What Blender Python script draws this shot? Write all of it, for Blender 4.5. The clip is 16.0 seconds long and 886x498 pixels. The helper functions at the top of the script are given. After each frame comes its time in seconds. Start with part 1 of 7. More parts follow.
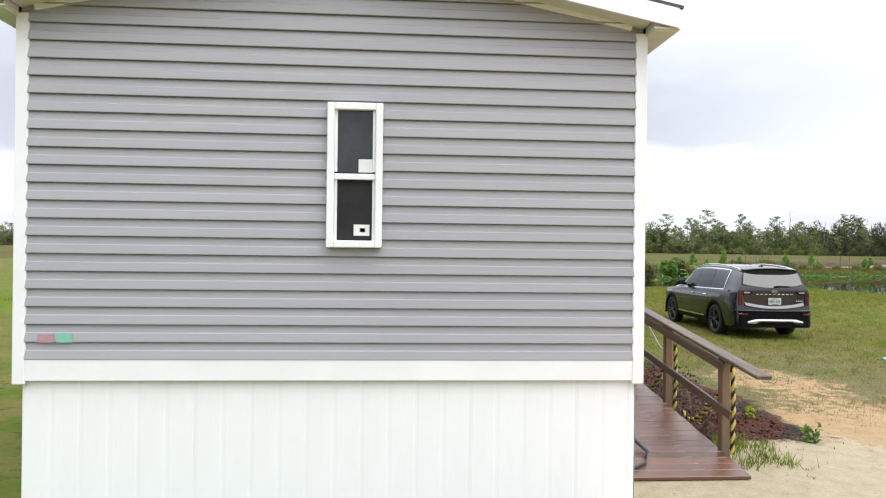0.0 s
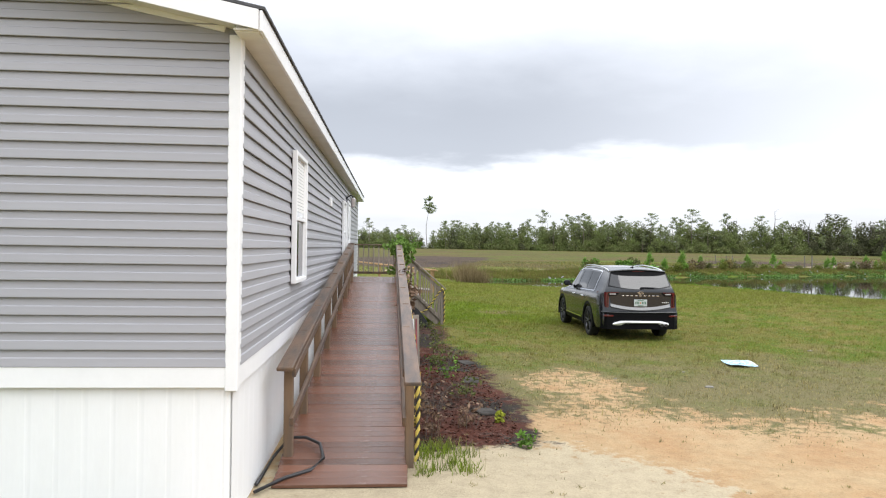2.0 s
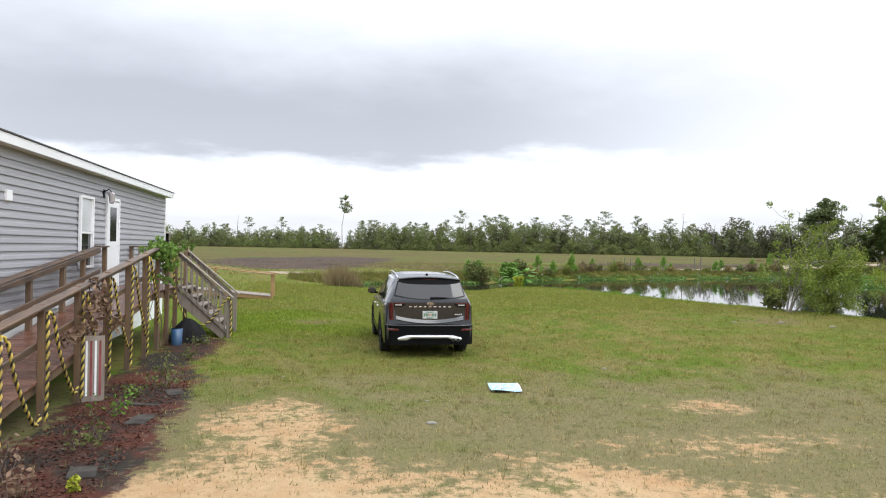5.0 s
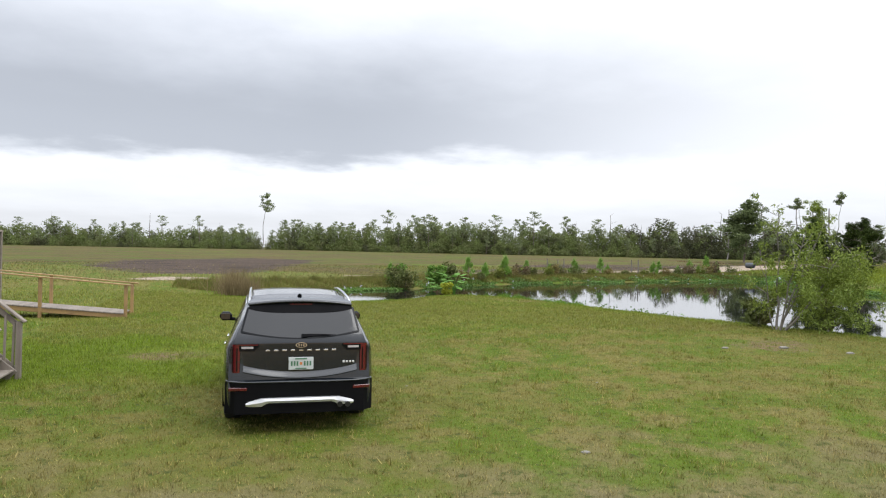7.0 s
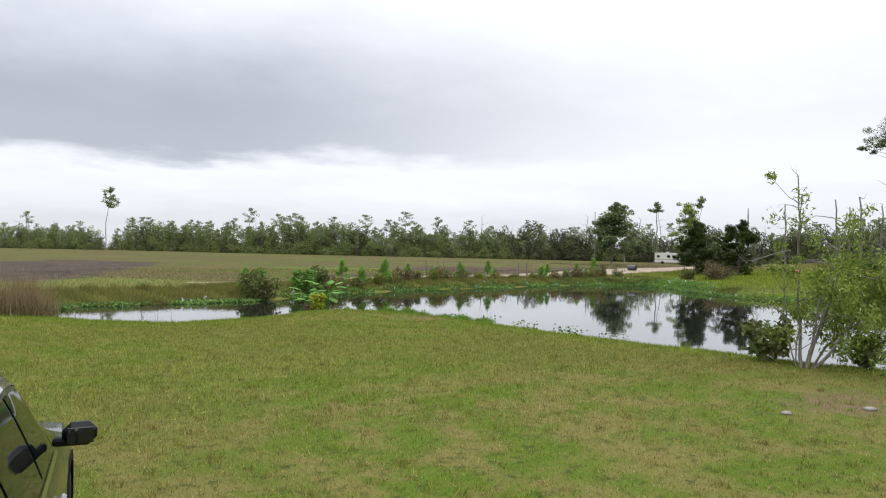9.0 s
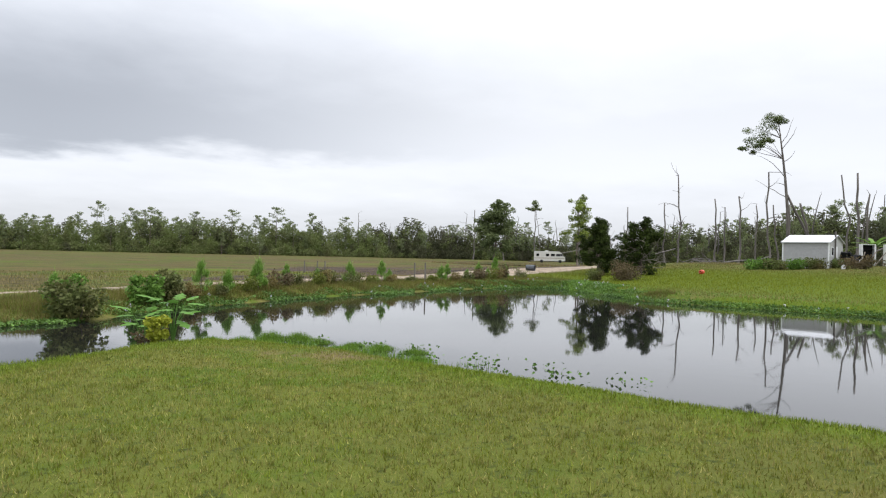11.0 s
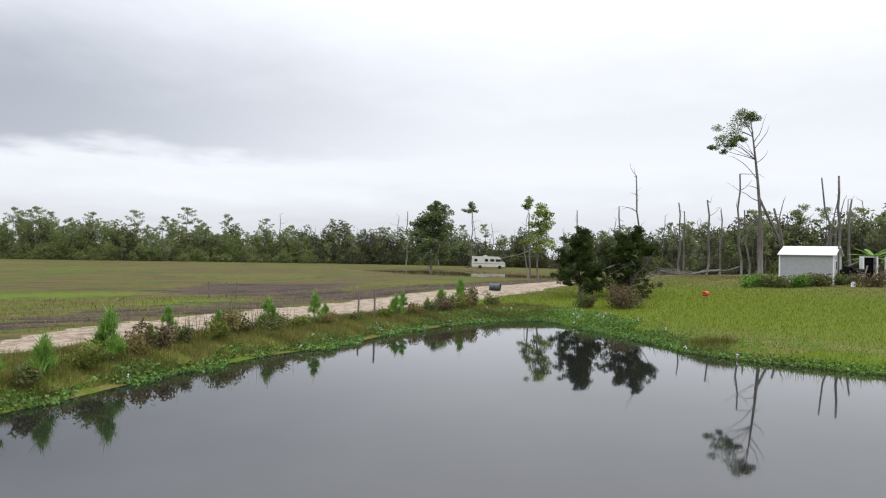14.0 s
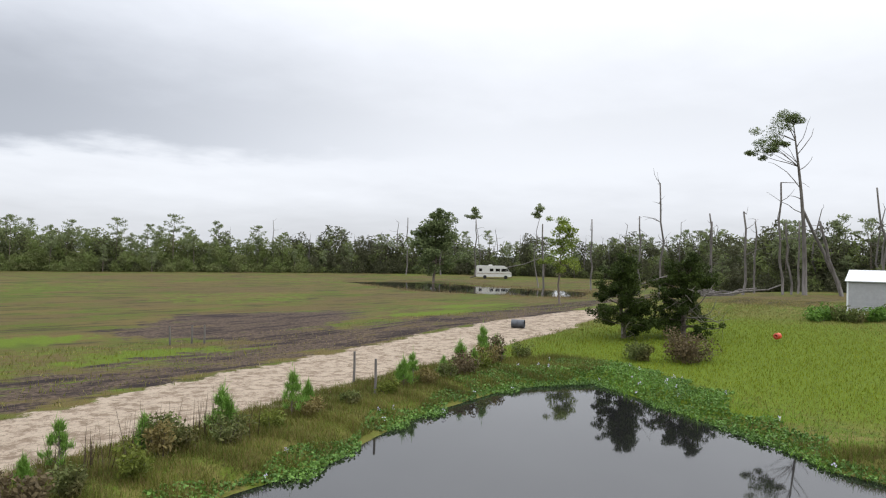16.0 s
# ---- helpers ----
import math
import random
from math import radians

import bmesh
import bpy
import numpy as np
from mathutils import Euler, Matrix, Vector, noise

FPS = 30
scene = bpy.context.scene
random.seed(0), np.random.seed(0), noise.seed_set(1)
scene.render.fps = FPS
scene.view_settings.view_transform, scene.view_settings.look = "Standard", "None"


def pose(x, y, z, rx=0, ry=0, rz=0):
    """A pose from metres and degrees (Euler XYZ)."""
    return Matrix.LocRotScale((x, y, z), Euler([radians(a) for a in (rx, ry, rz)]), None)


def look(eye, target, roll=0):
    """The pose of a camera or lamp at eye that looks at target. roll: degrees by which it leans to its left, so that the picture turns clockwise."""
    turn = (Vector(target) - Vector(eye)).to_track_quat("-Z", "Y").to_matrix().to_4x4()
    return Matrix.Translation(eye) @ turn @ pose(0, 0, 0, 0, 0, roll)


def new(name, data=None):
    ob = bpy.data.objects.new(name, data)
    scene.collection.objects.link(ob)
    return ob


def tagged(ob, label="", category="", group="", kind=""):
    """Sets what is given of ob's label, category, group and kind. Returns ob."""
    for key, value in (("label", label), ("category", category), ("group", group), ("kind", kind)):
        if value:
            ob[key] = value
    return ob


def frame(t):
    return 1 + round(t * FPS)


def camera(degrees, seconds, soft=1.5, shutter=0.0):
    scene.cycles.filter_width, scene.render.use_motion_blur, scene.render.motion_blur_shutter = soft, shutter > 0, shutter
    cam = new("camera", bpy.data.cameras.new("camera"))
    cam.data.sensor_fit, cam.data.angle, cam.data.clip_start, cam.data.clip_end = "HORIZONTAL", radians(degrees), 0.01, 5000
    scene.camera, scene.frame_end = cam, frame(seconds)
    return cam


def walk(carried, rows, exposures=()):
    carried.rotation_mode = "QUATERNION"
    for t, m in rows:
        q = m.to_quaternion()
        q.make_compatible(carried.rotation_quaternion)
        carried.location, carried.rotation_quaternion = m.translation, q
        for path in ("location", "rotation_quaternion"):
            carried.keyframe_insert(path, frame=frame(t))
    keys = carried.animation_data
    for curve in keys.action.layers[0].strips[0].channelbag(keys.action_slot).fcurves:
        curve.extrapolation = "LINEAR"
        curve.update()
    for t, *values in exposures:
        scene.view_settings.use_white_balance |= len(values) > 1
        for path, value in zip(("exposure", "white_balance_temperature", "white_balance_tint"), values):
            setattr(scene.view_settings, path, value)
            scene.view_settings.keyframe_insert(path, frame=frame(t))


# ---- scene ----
cam = camera(64.8, 16.0, soft=1.15)
METRES, EYE, TILT, LEAN, TURN = 53.0, 2.11, -0.5, 0.0, -4.0
ROWS = [
    (0.0, 0.0, 0.0, 0.0, -0.01, 0.49, -0.71),
    (0.5, 0.0146, 0.0007, 0.0005, -0.01, 0.45, -0.76),
    (1.0, 0.0293, 0.0012, 0.0009, 0.0, 0.44, -0.8),
    (1.5, 0.0443, 0.0015, 0.0013, -0.04, 0.41, -0.81),
    (2.0, 0.0593, 0.0016, 0.0018, -0.32, 0.37, -0.84),
    (2.5, 0.0741, 0.0018, 0.0024, -1.1, 0.36, -0.85),
    (3.0, 0.088, 0.0032, 0.0027, -2.32, 0.39, -0.85),
    (3.5, 0.1006, 0.0048, 0.0031, -3.51, 0.45, -0.88),
    (4.0, 0.11, 0.0098, 0.0036, -4.5, 0.45, -1.02),
    (6.5, 0.1431, 0.1128, 0.0069, -9.95, 0.58, -0.98),
    (7.0, 0.1485, 0.1426, 0.0074, -12.0, 0.62, -1.03),
    (7.5, 0.1544, 0.1755, 0.0079, -14.46, 0.7, -1.06),
    (8.0, 0.1609, 0.2102, 0.0083, -17.23, 0.78, -1.07),
    (8.5, 0.1682, 0.2452, 0.0087, -20.02, 0.85, -1.03),
    (9.0, 0.1754, 0.2803, 0.009, -22.82, 0.91, -1.06),
    (9.5, 0.1837, 0.3163, 0.0095, -25.61, 0.97, -1.05),
    (10.0, 0.1935, 0.3539, 0.01, -28.43, 0.98, -1.04),
    (12.5, 0.272, 0.5536, 0.0192, -37.72, 0.9, -0.85),
    (13.0, 0.292, 0.5922, 0.0248, -38.34, 0.92, -0.83),
    (13.5, 0.3128, 0.6304, 0.0319, -39.04, 0.97, -0.81),
    (14.0, 0.3349, 0.6687, 0.0399, -39.56, 1.0, -0.84),
    (14.5, 0.3592, 0.7069, 0.0496, -39.77, 0.99, -0.81),
    (15.0, 0.3836, 0.7443, 0.0599, -39.81, 0.98, -0.79),
    (15.5, 0.4077, 0.7816, 0.0706, -39.77, 0.97, -0.82),
    (16.0, 0.4333, 0.82, 0.082, -39.73, 0.99, -0.78),
]
walk(cam, [(t, pose(0, 0, EYE, TILT, LEAN, TURN) @ pose(METRES * x, METRES * y, METRES * z, 90 + pitch, roll, yaw)) for t, x, y, z, yaw, pitch, roll in ROWS],
     exposures=[(0.0, 0.24), (3.0, 0.25), (4.2, 0.25), (6.5, 0.12), (9.0, -0.03), (12.5, -0.08), (16.0, -0.14)])

# ---- world and light: overcast sky ----
rnd = random.Random(7)
rng = np.random.default_rng(11)


def nd(tree, kind, **props):
    n = tree.nodes.new(kind)
    for k, v in props.items():
        if k in n.inputs:
            n.inputs[k].default_value = v
    return n


def math_node(tree, op, a, b=None, c=None, clamp=False):
    n = tree.nodes.new("ShaderNodeMath")
    n.operation, n.use_clamp = op, clamp
    for i, v in enumerate((a, b, c)):
        if v is None:
            continue
        if isinstance(v, (int, float)):
            n.inputs[i].default_value = v
        else:
            tree.links.new(v, n.inputs[i])
    return n.outputs[0]


def smooth_node(tree, v, lo, hi):
    n = tree.nodes.new("ShaderNodeMapRange")
    n.interpolation_type = "SMOOTHSTEP"
    tree.links.new(v, n.inputs[0])
    n.inputs[1].default_value, n.inputs[2].default_value = lo, hi
    return n.outputs[0]


def mix_node(tree, f, a, b, blend="MIX"):
    n = tree.nodes.new("ShaderNodeMix")
    n.data_type, n.blend_type = "RGBA", blend
    for sock, v in ((n.inputs[0], f), (n.inputs[6], a), (n.inputs[7], b)):
        if isinstance(v, (int, float)):
            sock.default_value = v
        elif isinstance(v, tuple):
            sock.default_value = (*v, 1.0) if len(v) == 3 else v
        else:
            tree.links.new(v, sock)
    return n.outputs[2]


world = bpy.data.worlds.new("overcast")
scene.world = world
world.use_nodes = True
wt = world.node_tree
wt.nodes.clear()
w_out = wt.nodes.new("ShaderNodeOutputWorld")
w_bg = wt.nodes.new("ShaderNodeBackground")
w_bg.inputs[1].default_value = 1.0
sky = wt.nodes.new("ShaderNodeTexSky")
sky.sky_type, sky.sun_disc = "NISHITA", False
sky.sun_elevation, sky.sun_rotation = radians(50), radians(160)
w_tc = wt.nodes.new("ShaderNodeTexCoord")
w_xyz = wt.nodes.new("ShaderNodeSeparateXYZ")
wt.links.new(w_tc.outputs["Generated"], w_xyz.inputs[0])
sx, sy, sz = w_xyz.outputs
up = math_node(wt, "MAXIMUM", sz, 0.0)
# cloud sheet seen in perspective: the direction over its height
den = math_node(wt, "ADD", up, 0.14)
w_cmb = wt.nodes.new("ShaderNodeCombineXYZ")
wt.links.new(math_node(wt, "DIVIDE", sx, den), w_cmb.inputs[0])
wt.links.new(math_node(wt, "DIVIDE", sy, den), w_cmb.inputs[1])
n1 = nd(wt, "ShaderNodeTexNoise", Scale=0.75, Detail=6.0, Roughness=0.5)
n2 = nd(wt, "ShaderNodeTexNoise", Scale=2.6, Detail=7.0, Roughness=0.55)
for n in (n1, n2):
    wt.links.new(w_cmb.outputs[0], n.inputs["Vector"])
az = math_node(wt, "ARCTAN2", sx, sy)
el = math_node(wt, "ARCSINE", sz)
wob = math_node(wt, "MULTIPLY", math_node(wt, "SUBTRACT", n2.outputs[0], 0.5), 0.07)
wob = math_node(wt, "ADD", wob, math_node(wt, "MULTIPLY", math_node(wt, "SUBTRACT", n1.outputs[0], 0.5), 0.10))
elw = math_node(wt, "ADD", el, wob)
# a darker bank of cloud over a bright gap near the horizon
elb = math_node(wt, "ADD", elw, math_node(wt, "MULTIPLY", math_node(wt, "SUBTRACT", 1.0, smooth_node(wt, az, 0.0, 0.5)), 0.018))
bank = math_node(wt, "MULTIPLY", smooth_node(wt, elb, 0.118, 0.155),
                 math_node(wt, "SUBTRACT", 1.0, smooth_node(wt, elw, 0.17, 0.44)))
side = math_node(wt, "SUBTRACT", 1.0, smooth_node(wt, math_node(wt, "ABSOLUTE", math_node(wt, "ADD", az, 0.10)), 0.2, 0.95))
bank = math_node(wt, "MULTIPLY", bank, side)
shade = math_node(wt, "SUBTRACT", 1.0, math_node(wt, "MULTIPLY", bank, 0.44))
var = math_node(wt, "ADD", 0.80, math_node(wt, "ADD", math_node(wt, "MULTIPLY", n1.outputs[0], 0.26), math_node(wt, "MULTIPLY", n2.outputs[0], 0.14)))
cie = math_node(wt, "ADD", 1.0, math_node(wt, "MULTIPLY", math_node(wt, "POWER", up, 1.35), 2.3))
gap = math_node(wt, "ADD", 0.93, math_node(wt, "MULTIPLY", 0.15, math_node(wt, "MULTIPLY", smooth_node(wt, el, 0.02, 0.09), math_node(wt, "SUBTRACT", 1.0, smooth_node(wt, elw, 0.11, 0.2)))))
cie = math_node(wt, "MULTIPLY", cie, gap)
lum = math_node(wt, "MULTIPLY", math_node(wt, "MULTIPLY", cie, var), math_node(wt, "MULTIPLY", shade, 0.90))
tint = mix_node(wt, bank, (0.955, 0.985, 1.05), (0.90, 0.96, 1.08))
cloud = mix_node(wt, 1.0, tint, lum, "MULTIPLY")
w_sky = mix_node(wt, 1.0, sky.outputs[0], (0.08, 0.08, 0.08), "MULTIPLY")
wt.links.new(mix_node(wt, 0.93, w_sky, cloud), w_bg.inputs[0])
wt.links.new(w_bg.outputs[0], w_out.inputs[0])

sun = new("sun", bpy.data.lights.new("sun", "SUN"))
sun.data.energy, sun.data.angle, sun.data.color = 1.3, radians(40), (1.0, 0.985, 0.96)
sun.matrix_world = look((26, -26, 50), (0, 0, 0))


# ---- materials ----
def material(name, col, rough=0.7, metal=0.0, var=0.15, scale=4.0, fine=40.0, bump=0.2, spec=0.5, col2=None, per=0.0, island=0.0, coat=0.0,
             stretch=None, trans=0.0, dist=0.01):
    """A surface with a coarse and a fine variation of its colour and a fine relief. per, island: change from piece to piece."""
    m = bpy.data.materials.new(name)
    m.use_nodes = True
    t = m.node_tree
    b = t.nodes["Principled BSDF"]
    geo = t.nodes.new("ShaderNodeTexCoord")
    vec = geo.outputs["Object"]
    if stretch:
        mp = t.nodes.new("ShaderNodeMapping")
        mp.inputs["Scale"].default_value = stretch
        t.links.new(vec, mp.inputs[0])
        vec = mp.outputs[0]
    a = nd(t, "ShaderNodeTexNoise", Scale=scale, Detail=5.0, Roughness=0.6)
    f = nd(t, "ShaderNodeTexNoise", Scale=fine, Detail=4.0, Roughness=0.65)
    for n in (a, f):
        t.links.new(vec, n.inputs["Vector"])
    c2 = col2 or tuple(max(0.0, c * (1 - 2.2 * var)) for c in col)
    base = mix_node(t, smooth_node(t, a.outputs[0], 0.3, 0.72), col, c2)
    k = math_node(t, "ADD", 1 - var * 0.6, math_node(t, "MULTIPLY", f.outputs[0], var * 1.2))
    if per:
        oi = t.nodes.new("ShaderNodeObjectInfo")
        k = math_node(t, "MULTIPLY", k, math_node(t, "ADD", 1 - per, math_node(t, "MULTIPLY", oi.outputs["Random"], 2 * per)))
    if island:
        gi = t.nodes.new("ShaderNodeNewGeometry")
        k = math_node(t, "MULTIPLY", k, math_node(t, "ADD", 1 - island, math_node(t, "MULTIPLY", gi.outputs["Random Per Island"], 2 * island)))
    t.links.new(mix_node(t, 1.0, base, k, "MULTIPLY"), b.inputs["Base Color"])
    r = math_node(t, "ADD", rough - 0.08, math_node(t, "MULTIPLY", a.outputs[0], 0.16), clamp=True)
    t.links.new(r, b.inputs["Roughness"])
    b.inputs["Metallic"].default_value, b.inputs["Specular IOR Level"].default_value = metal, spec
    b.inputs["Coat Weight"].default_value = coat
    if trans:
        b.inputs["Subsurface Weight"].default_value = 0.0
        tr = t.nodes.new("ShaderNodeBsdfTranslucent")
        t.links.new(mix_node(t, 1.0, base, k, "MULTIPLY"), tr.inputs[0])
        ms = t.nodes.new("ShaderNodeMixShader")
        ms.inputs[0].default_value = trans
        t.links.new(b.outputs[0], ms.inputs[1])
        t.links.new(tr.outputs[0], ms.inputs[2])
        t.links.new(ms.outputs[0], t.nodes["Material Output"].inputs[0])
    if bump:
        bp = nd(t, "ShaderNodeBump", Strength=bump, Distance=dist)
        t.links.new(f.outputs[0], bp.inputs["Height"])
        t.links.new(bp.outputs[0], b.inputs["Normal"])
    return m


M_SIDING = material("vinyl_siding", (0.345, 0.345, 0.37), 0.5, var=0.05, scale=1.2, fine=14, bump=0.06, stretch=(0.25, 0.25, 3), per=0.03)
M_WHITE = material("white_vinyl", (0.80, 0.81, 0.825), 0.45, var=0.03, scale=1.5, fine=30, bump=0.04)
M_SKIRT = material("white_skirting", (0.81, 0.82, 0.835), 0.5, var=0.05, scale=0.9, fine=20, bump=0.06, stretch=(1.5, 1.5, 0.35), col2=(0.76, 0.77, 0.77))
M_SOFFIT = material("soffit", (0.72, 0.70, 0.64), 0.6, var=0.05, bump=0.05)
M_SHINGLE = material("shingle", (0.10, 0.10, 0.105), 0.9, var=0.25, fine=80, bump=0.5)
M_DECK = material("wet_deck_wood", (0.130, 0.056, 0.034), 0.25, var=0.25, scale=2.0, fine=28, bump=0.25, stretch=(0.5, 5, 5), per=0.3, spec=0.6, col2=(0.12, 0.058, 0.038))
M_POST = material("weathered_post", (0.18, 0.11, 0.058), 0.65, var=0.28, scale=3, fine=30, bump=0.4, stretch=(4, 4, 0.5), per=0.12, col2=(0.12, 0.085, 0.06))
M_RAIL = material("weathered_rail", (0.135, 0.076, 0.040), 0.42, var=0.3, scale=2.2, fine=30, bump=0.4, stretch=(4, 0.5, 4), per=0.1, col2=(0.048, 0.037, 0.031))
M_GREYWOOD = material("silvered_wood", (0.25, 0.215, 0.18), 0.75, var=0.3, scale=3, fine=30, bump=0.4, stretch=(3, 3, 0.6), per=0.14, col2=(0.17, 0.14, 0.115))
M_PINEWOOD = material("yellowed_wood", (0.34, 0.21, 0.085), 0.6, var=0.2, scale=3, fine=30, bump=0.3, per=0.1, col2=(0.24, 0.15, 0.07))
M_YELLOW = material("yellow_rope", (0.62, 0.48, 0.10), 0.7, var=0.2, fine=90, bump=0.5)
M_BLACKROPE = material("black_rope", (0.02, 0.02, 0.02), 0.7, var=0.2, fine=90, bump=0.5)
M_CORD = material("white_cord", (0.7, 0.68, 0.64), 0.7, var=0.1)
M_HOSE = material("black_hose", (0.018, 0.018, 0.02), 0.35, var=0.2)
M_PAINT = material("car_paint", (0.0045, 0.0075, 0.0115), 0.20, var=0.03, scale=2, fine=400, bump=0.0, coat=0.6, spec=0.5)
M_CLAD = material("black_plastic", (0.006, 0.006, 0.007), 0.55, var=0.1, fine=120, bump=0.08, spec=0.06)
M_GLOSSBLACK = material("gloss_black", (0.004, 0.005, 0.007), 0.12, var=0.05, bump=0.0, spec=0.22)
M_TYRE = material("tyre_rubber", (0.018, 0.018, 0.018), 0.85, var=0.25, fine=60, bump=0.3)
M_RIM = material("dark_alloy", (0.10, 0.10, 0.11), 0.3, metal=0.9, var=0.1, bump=0.0)
M_CHROME = material("chrome", (0.82, 0.83, 0.85), 0.14, metal=1.0, var=0.03, bump=0.0)
M_SILVER = material("satin_silver", (0.72, 0.72, 0.73), 0.3, metal=0.7, var=0.04, bump=0.0)
M_RED = material("tail_light_red", (0.10, 0.003, 0.007), 0.2, var=0.15, fine=200, bump=0.1, coat=1.0)
M_LAMPCLEAR = material("lamp_clear", (0.45, 0.42, 0.43), 0.12, var=0.1, bump=0.0, coat=1.0)
M_PLATE = material("plate_white", (0.50, 0.53, 0.52), 0.35, var=0.06)
M_INK = material("plate_green", (0.06, 0.17, 0.09), 0.5, var=0.1)
M_ORANGEINK = material("plate_orange", (0.65, 0.20, 0.04), 0.5, var=0.1)
M_CARGLASS = material("tinted_glass", (0.006, 0.007, 0.008), 0.04, var=0.02, bump=0.0, spec=0.8)
M_PANE = material("window_glass", (0.035, 0.038, 0.042), 0.05, var=0.3, scale=2.0, bump=0.0, spec=0.5)
# upper panes: white reflection over the blind, painted as a pale base colour
M_BLINDGLARE = material("blind_glare_glass", (0.62, 0.64, 0.66), 0.15, var=0.08, scale=2.0, bump=0.0, spec=0.8)
M_SCREEN = material("insect_screen", (0.012, 0.012, 0.013), 0.8, var=0.2, fine=300, bump=0.2)
M_PAPER = material("paper_sticker", (0.75, 0.75, 0.74), 0.7, var=0.05)
M_YELLOWPAPER = material("yellow_sticker", (0.55, 0.45, 0.05), 0.7, var=0.05)
M_TAPE_RED = material("faded_red_tape", (0.42, 0.25, 0.27), 0.6, var=0.1)
M_FADEDRED = material("faded_red_paint", (0.30, 0.06, 0.07), 0.7, var=0.25)
M_TAPE_GREEN = material("green_tape", (0.22, 0.52, 0.40), 0.6, var=0.1)
M_PADBLUE = material("pad_blue", (0.34, 0.56, 0.74), 0.5, var=0.1)
M_PADWHITE = material("pad_white", (0.78, 0.80, 0.82), 0.5, var=0.06)
M_STONE = material("pale_stone", (0.27, 0.255, 0.22), 0.9, var=0.2, fine=30, bump=0.6)
M_SLAB = material("sunken_slab", (0.062, 0.055, 0.048), 0.85, var=0.3, fine=30, bump=0.4, spec=0.2)
M_PIPE = material("dark_pipe", (0.09, 0.10, 0.115), 0.5, var=0.2, fine=20, bump=0.2)
M_METALROOF = material("white_metal_roof", (0.66, 0.67, 0.69), 0.4, var=0.08, bump=0.05)
M_RVWHITE = material("motorhome_white", (0.66, 0.65, 0.61), 0.4, var=0.08)
M_RVTAN = material("motorhome_stripe", (0.30, 0.24, 0.17), 0.5, var=0.1)
M_SHEDWALL = material("pale_shed_siding", (0.40, 0.40, 0.395), 0.5, var=0.06, bump=0.05)
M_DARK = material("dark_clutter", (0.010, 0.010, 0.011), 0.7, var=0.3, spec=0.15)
M_BLUE = material("blue_plastic", (0.04, 0.10, 0.20), 0.4, var=0.15)
M_REDPL = material("red_plastic", (0.60, 0.07, 0.03), 0.4, var=0.1)
M_WHITEPL = material("white_plastic", (0.72, 0.72, 0.72), 0.4, var=0.06)
M_BARK = material("pine_bark", (0.16, 0.125, 0.10), 0.9, var=0.3, scale=3, fine=25, bump=0.7, stretch=(2, 2, 0.5), col2=(0.10, 0.08, 0.07))
M_DEADBARK = material("dead_grey_bark", (0.17, 0.155, 0.14), 0.9, var=0.3, scale=2, fine=25, bump=0.6, stretch=(2, 2, 0.4), col2=(0.085, 0.075, 0.068))
M_PALEBARK = material("pale_bark", (0.20, 0.18, 0.145), 0.9, var=0.25, scale=3, fine=25, bump=0.5)


def leaf(name, col, col2, island=0.35, trans=0.25, rough=0.6):
    return material(name, col, rough, var=0.15, scale=0.35, fine=6, bump=0.0, col2=col2, island=island, trans=trans, spec=0.14)


# distance haze is put into the next two leaf colours: paler and greyer
M_HAZEPINE = leaf("hazed_pine_needles", (0.215, 0.250, 0.120), (0.165, 0.200, 0.095), trans=0.35, island=0.25)
M_HAZEBRUSH = leaf("far_brush", (0.165, 0.215, 0.066), (0.145, 0.150, 0.066), trans=0.35, island=0.25)
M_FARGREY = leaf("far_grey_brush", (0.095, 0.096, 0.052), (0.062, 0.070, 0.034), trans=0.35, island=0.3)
M_CEDAR = leaf("cedar_sprays", (0.050, 0.072, 0.014), (0.022, 0.036, 0.008), trans=0.15, island=0.55)
M_PINELEAF = leaf("pine_needles", (0.16, 0.195, 0.08), (0.11, 0.145, 0.06))
M_WILLOW = leaf("narrow_leaves", (0.20, 0.25, 0.045), (0.14, 0.19, 0.04))
M_SAPLING = leaf("young_pine_needles", (0.19, 0.33, 0.06), (0.14, 0.25, 0.055))
M_SHRUB = leaf("bank_shrub", (0.105, 0.145, 0.04), (0.14, 0.115, 0.05))
M_SHRUBBRIGHT = leaf("bright_shrub", (0.13, 0.24, 0.04), (0.09, 0.17, 0.035))
M_BROWNWEED = leaf("brown_weeds", (0.15, 0.11, 0.06), (0.10, 0.085, 0.045))
M_DRYGRASS = leaf("dry_bank_grass", (0.215, 0.175, 0.062), (0.125, 0.098, 0.038))
M_BANKGREEN = leaf("bank_green", (0.155, 0.180, 0.032), (0.105, 0.130, 0.026))
M_REED = leaf("dry_reeds", (0.22, 0.165, 0.085), (0.15, 0.12, 0.06))
M_HYACINTH = leaf("hyacinth_leaves", (0.125, 0.225, 0.045), (0.08, 0.15, 0.035), trans=0.15, rough=0.4)
M_LILAC = leaf("lilac_flowers", (0.62, 0.56, 0.76), (0.72, 0.70, 0.80), island=0.1)
M_BIGLEAF = leaf("broad_leaves", (0.13, 0.27, 0.05), (0.10, 0.20, 0.045), island=0.2)
M_YELLOWLEAF = leaf("yellow_leaves", (0.36, 0.38, 0.045), (0.26, 0.31, 0.04), island=0.2)
M_REEDGRASS = leaf("marsh_grass", (0.15, 0.28, 0.03), (0.12, 0.20, 0.03), island=0.3)
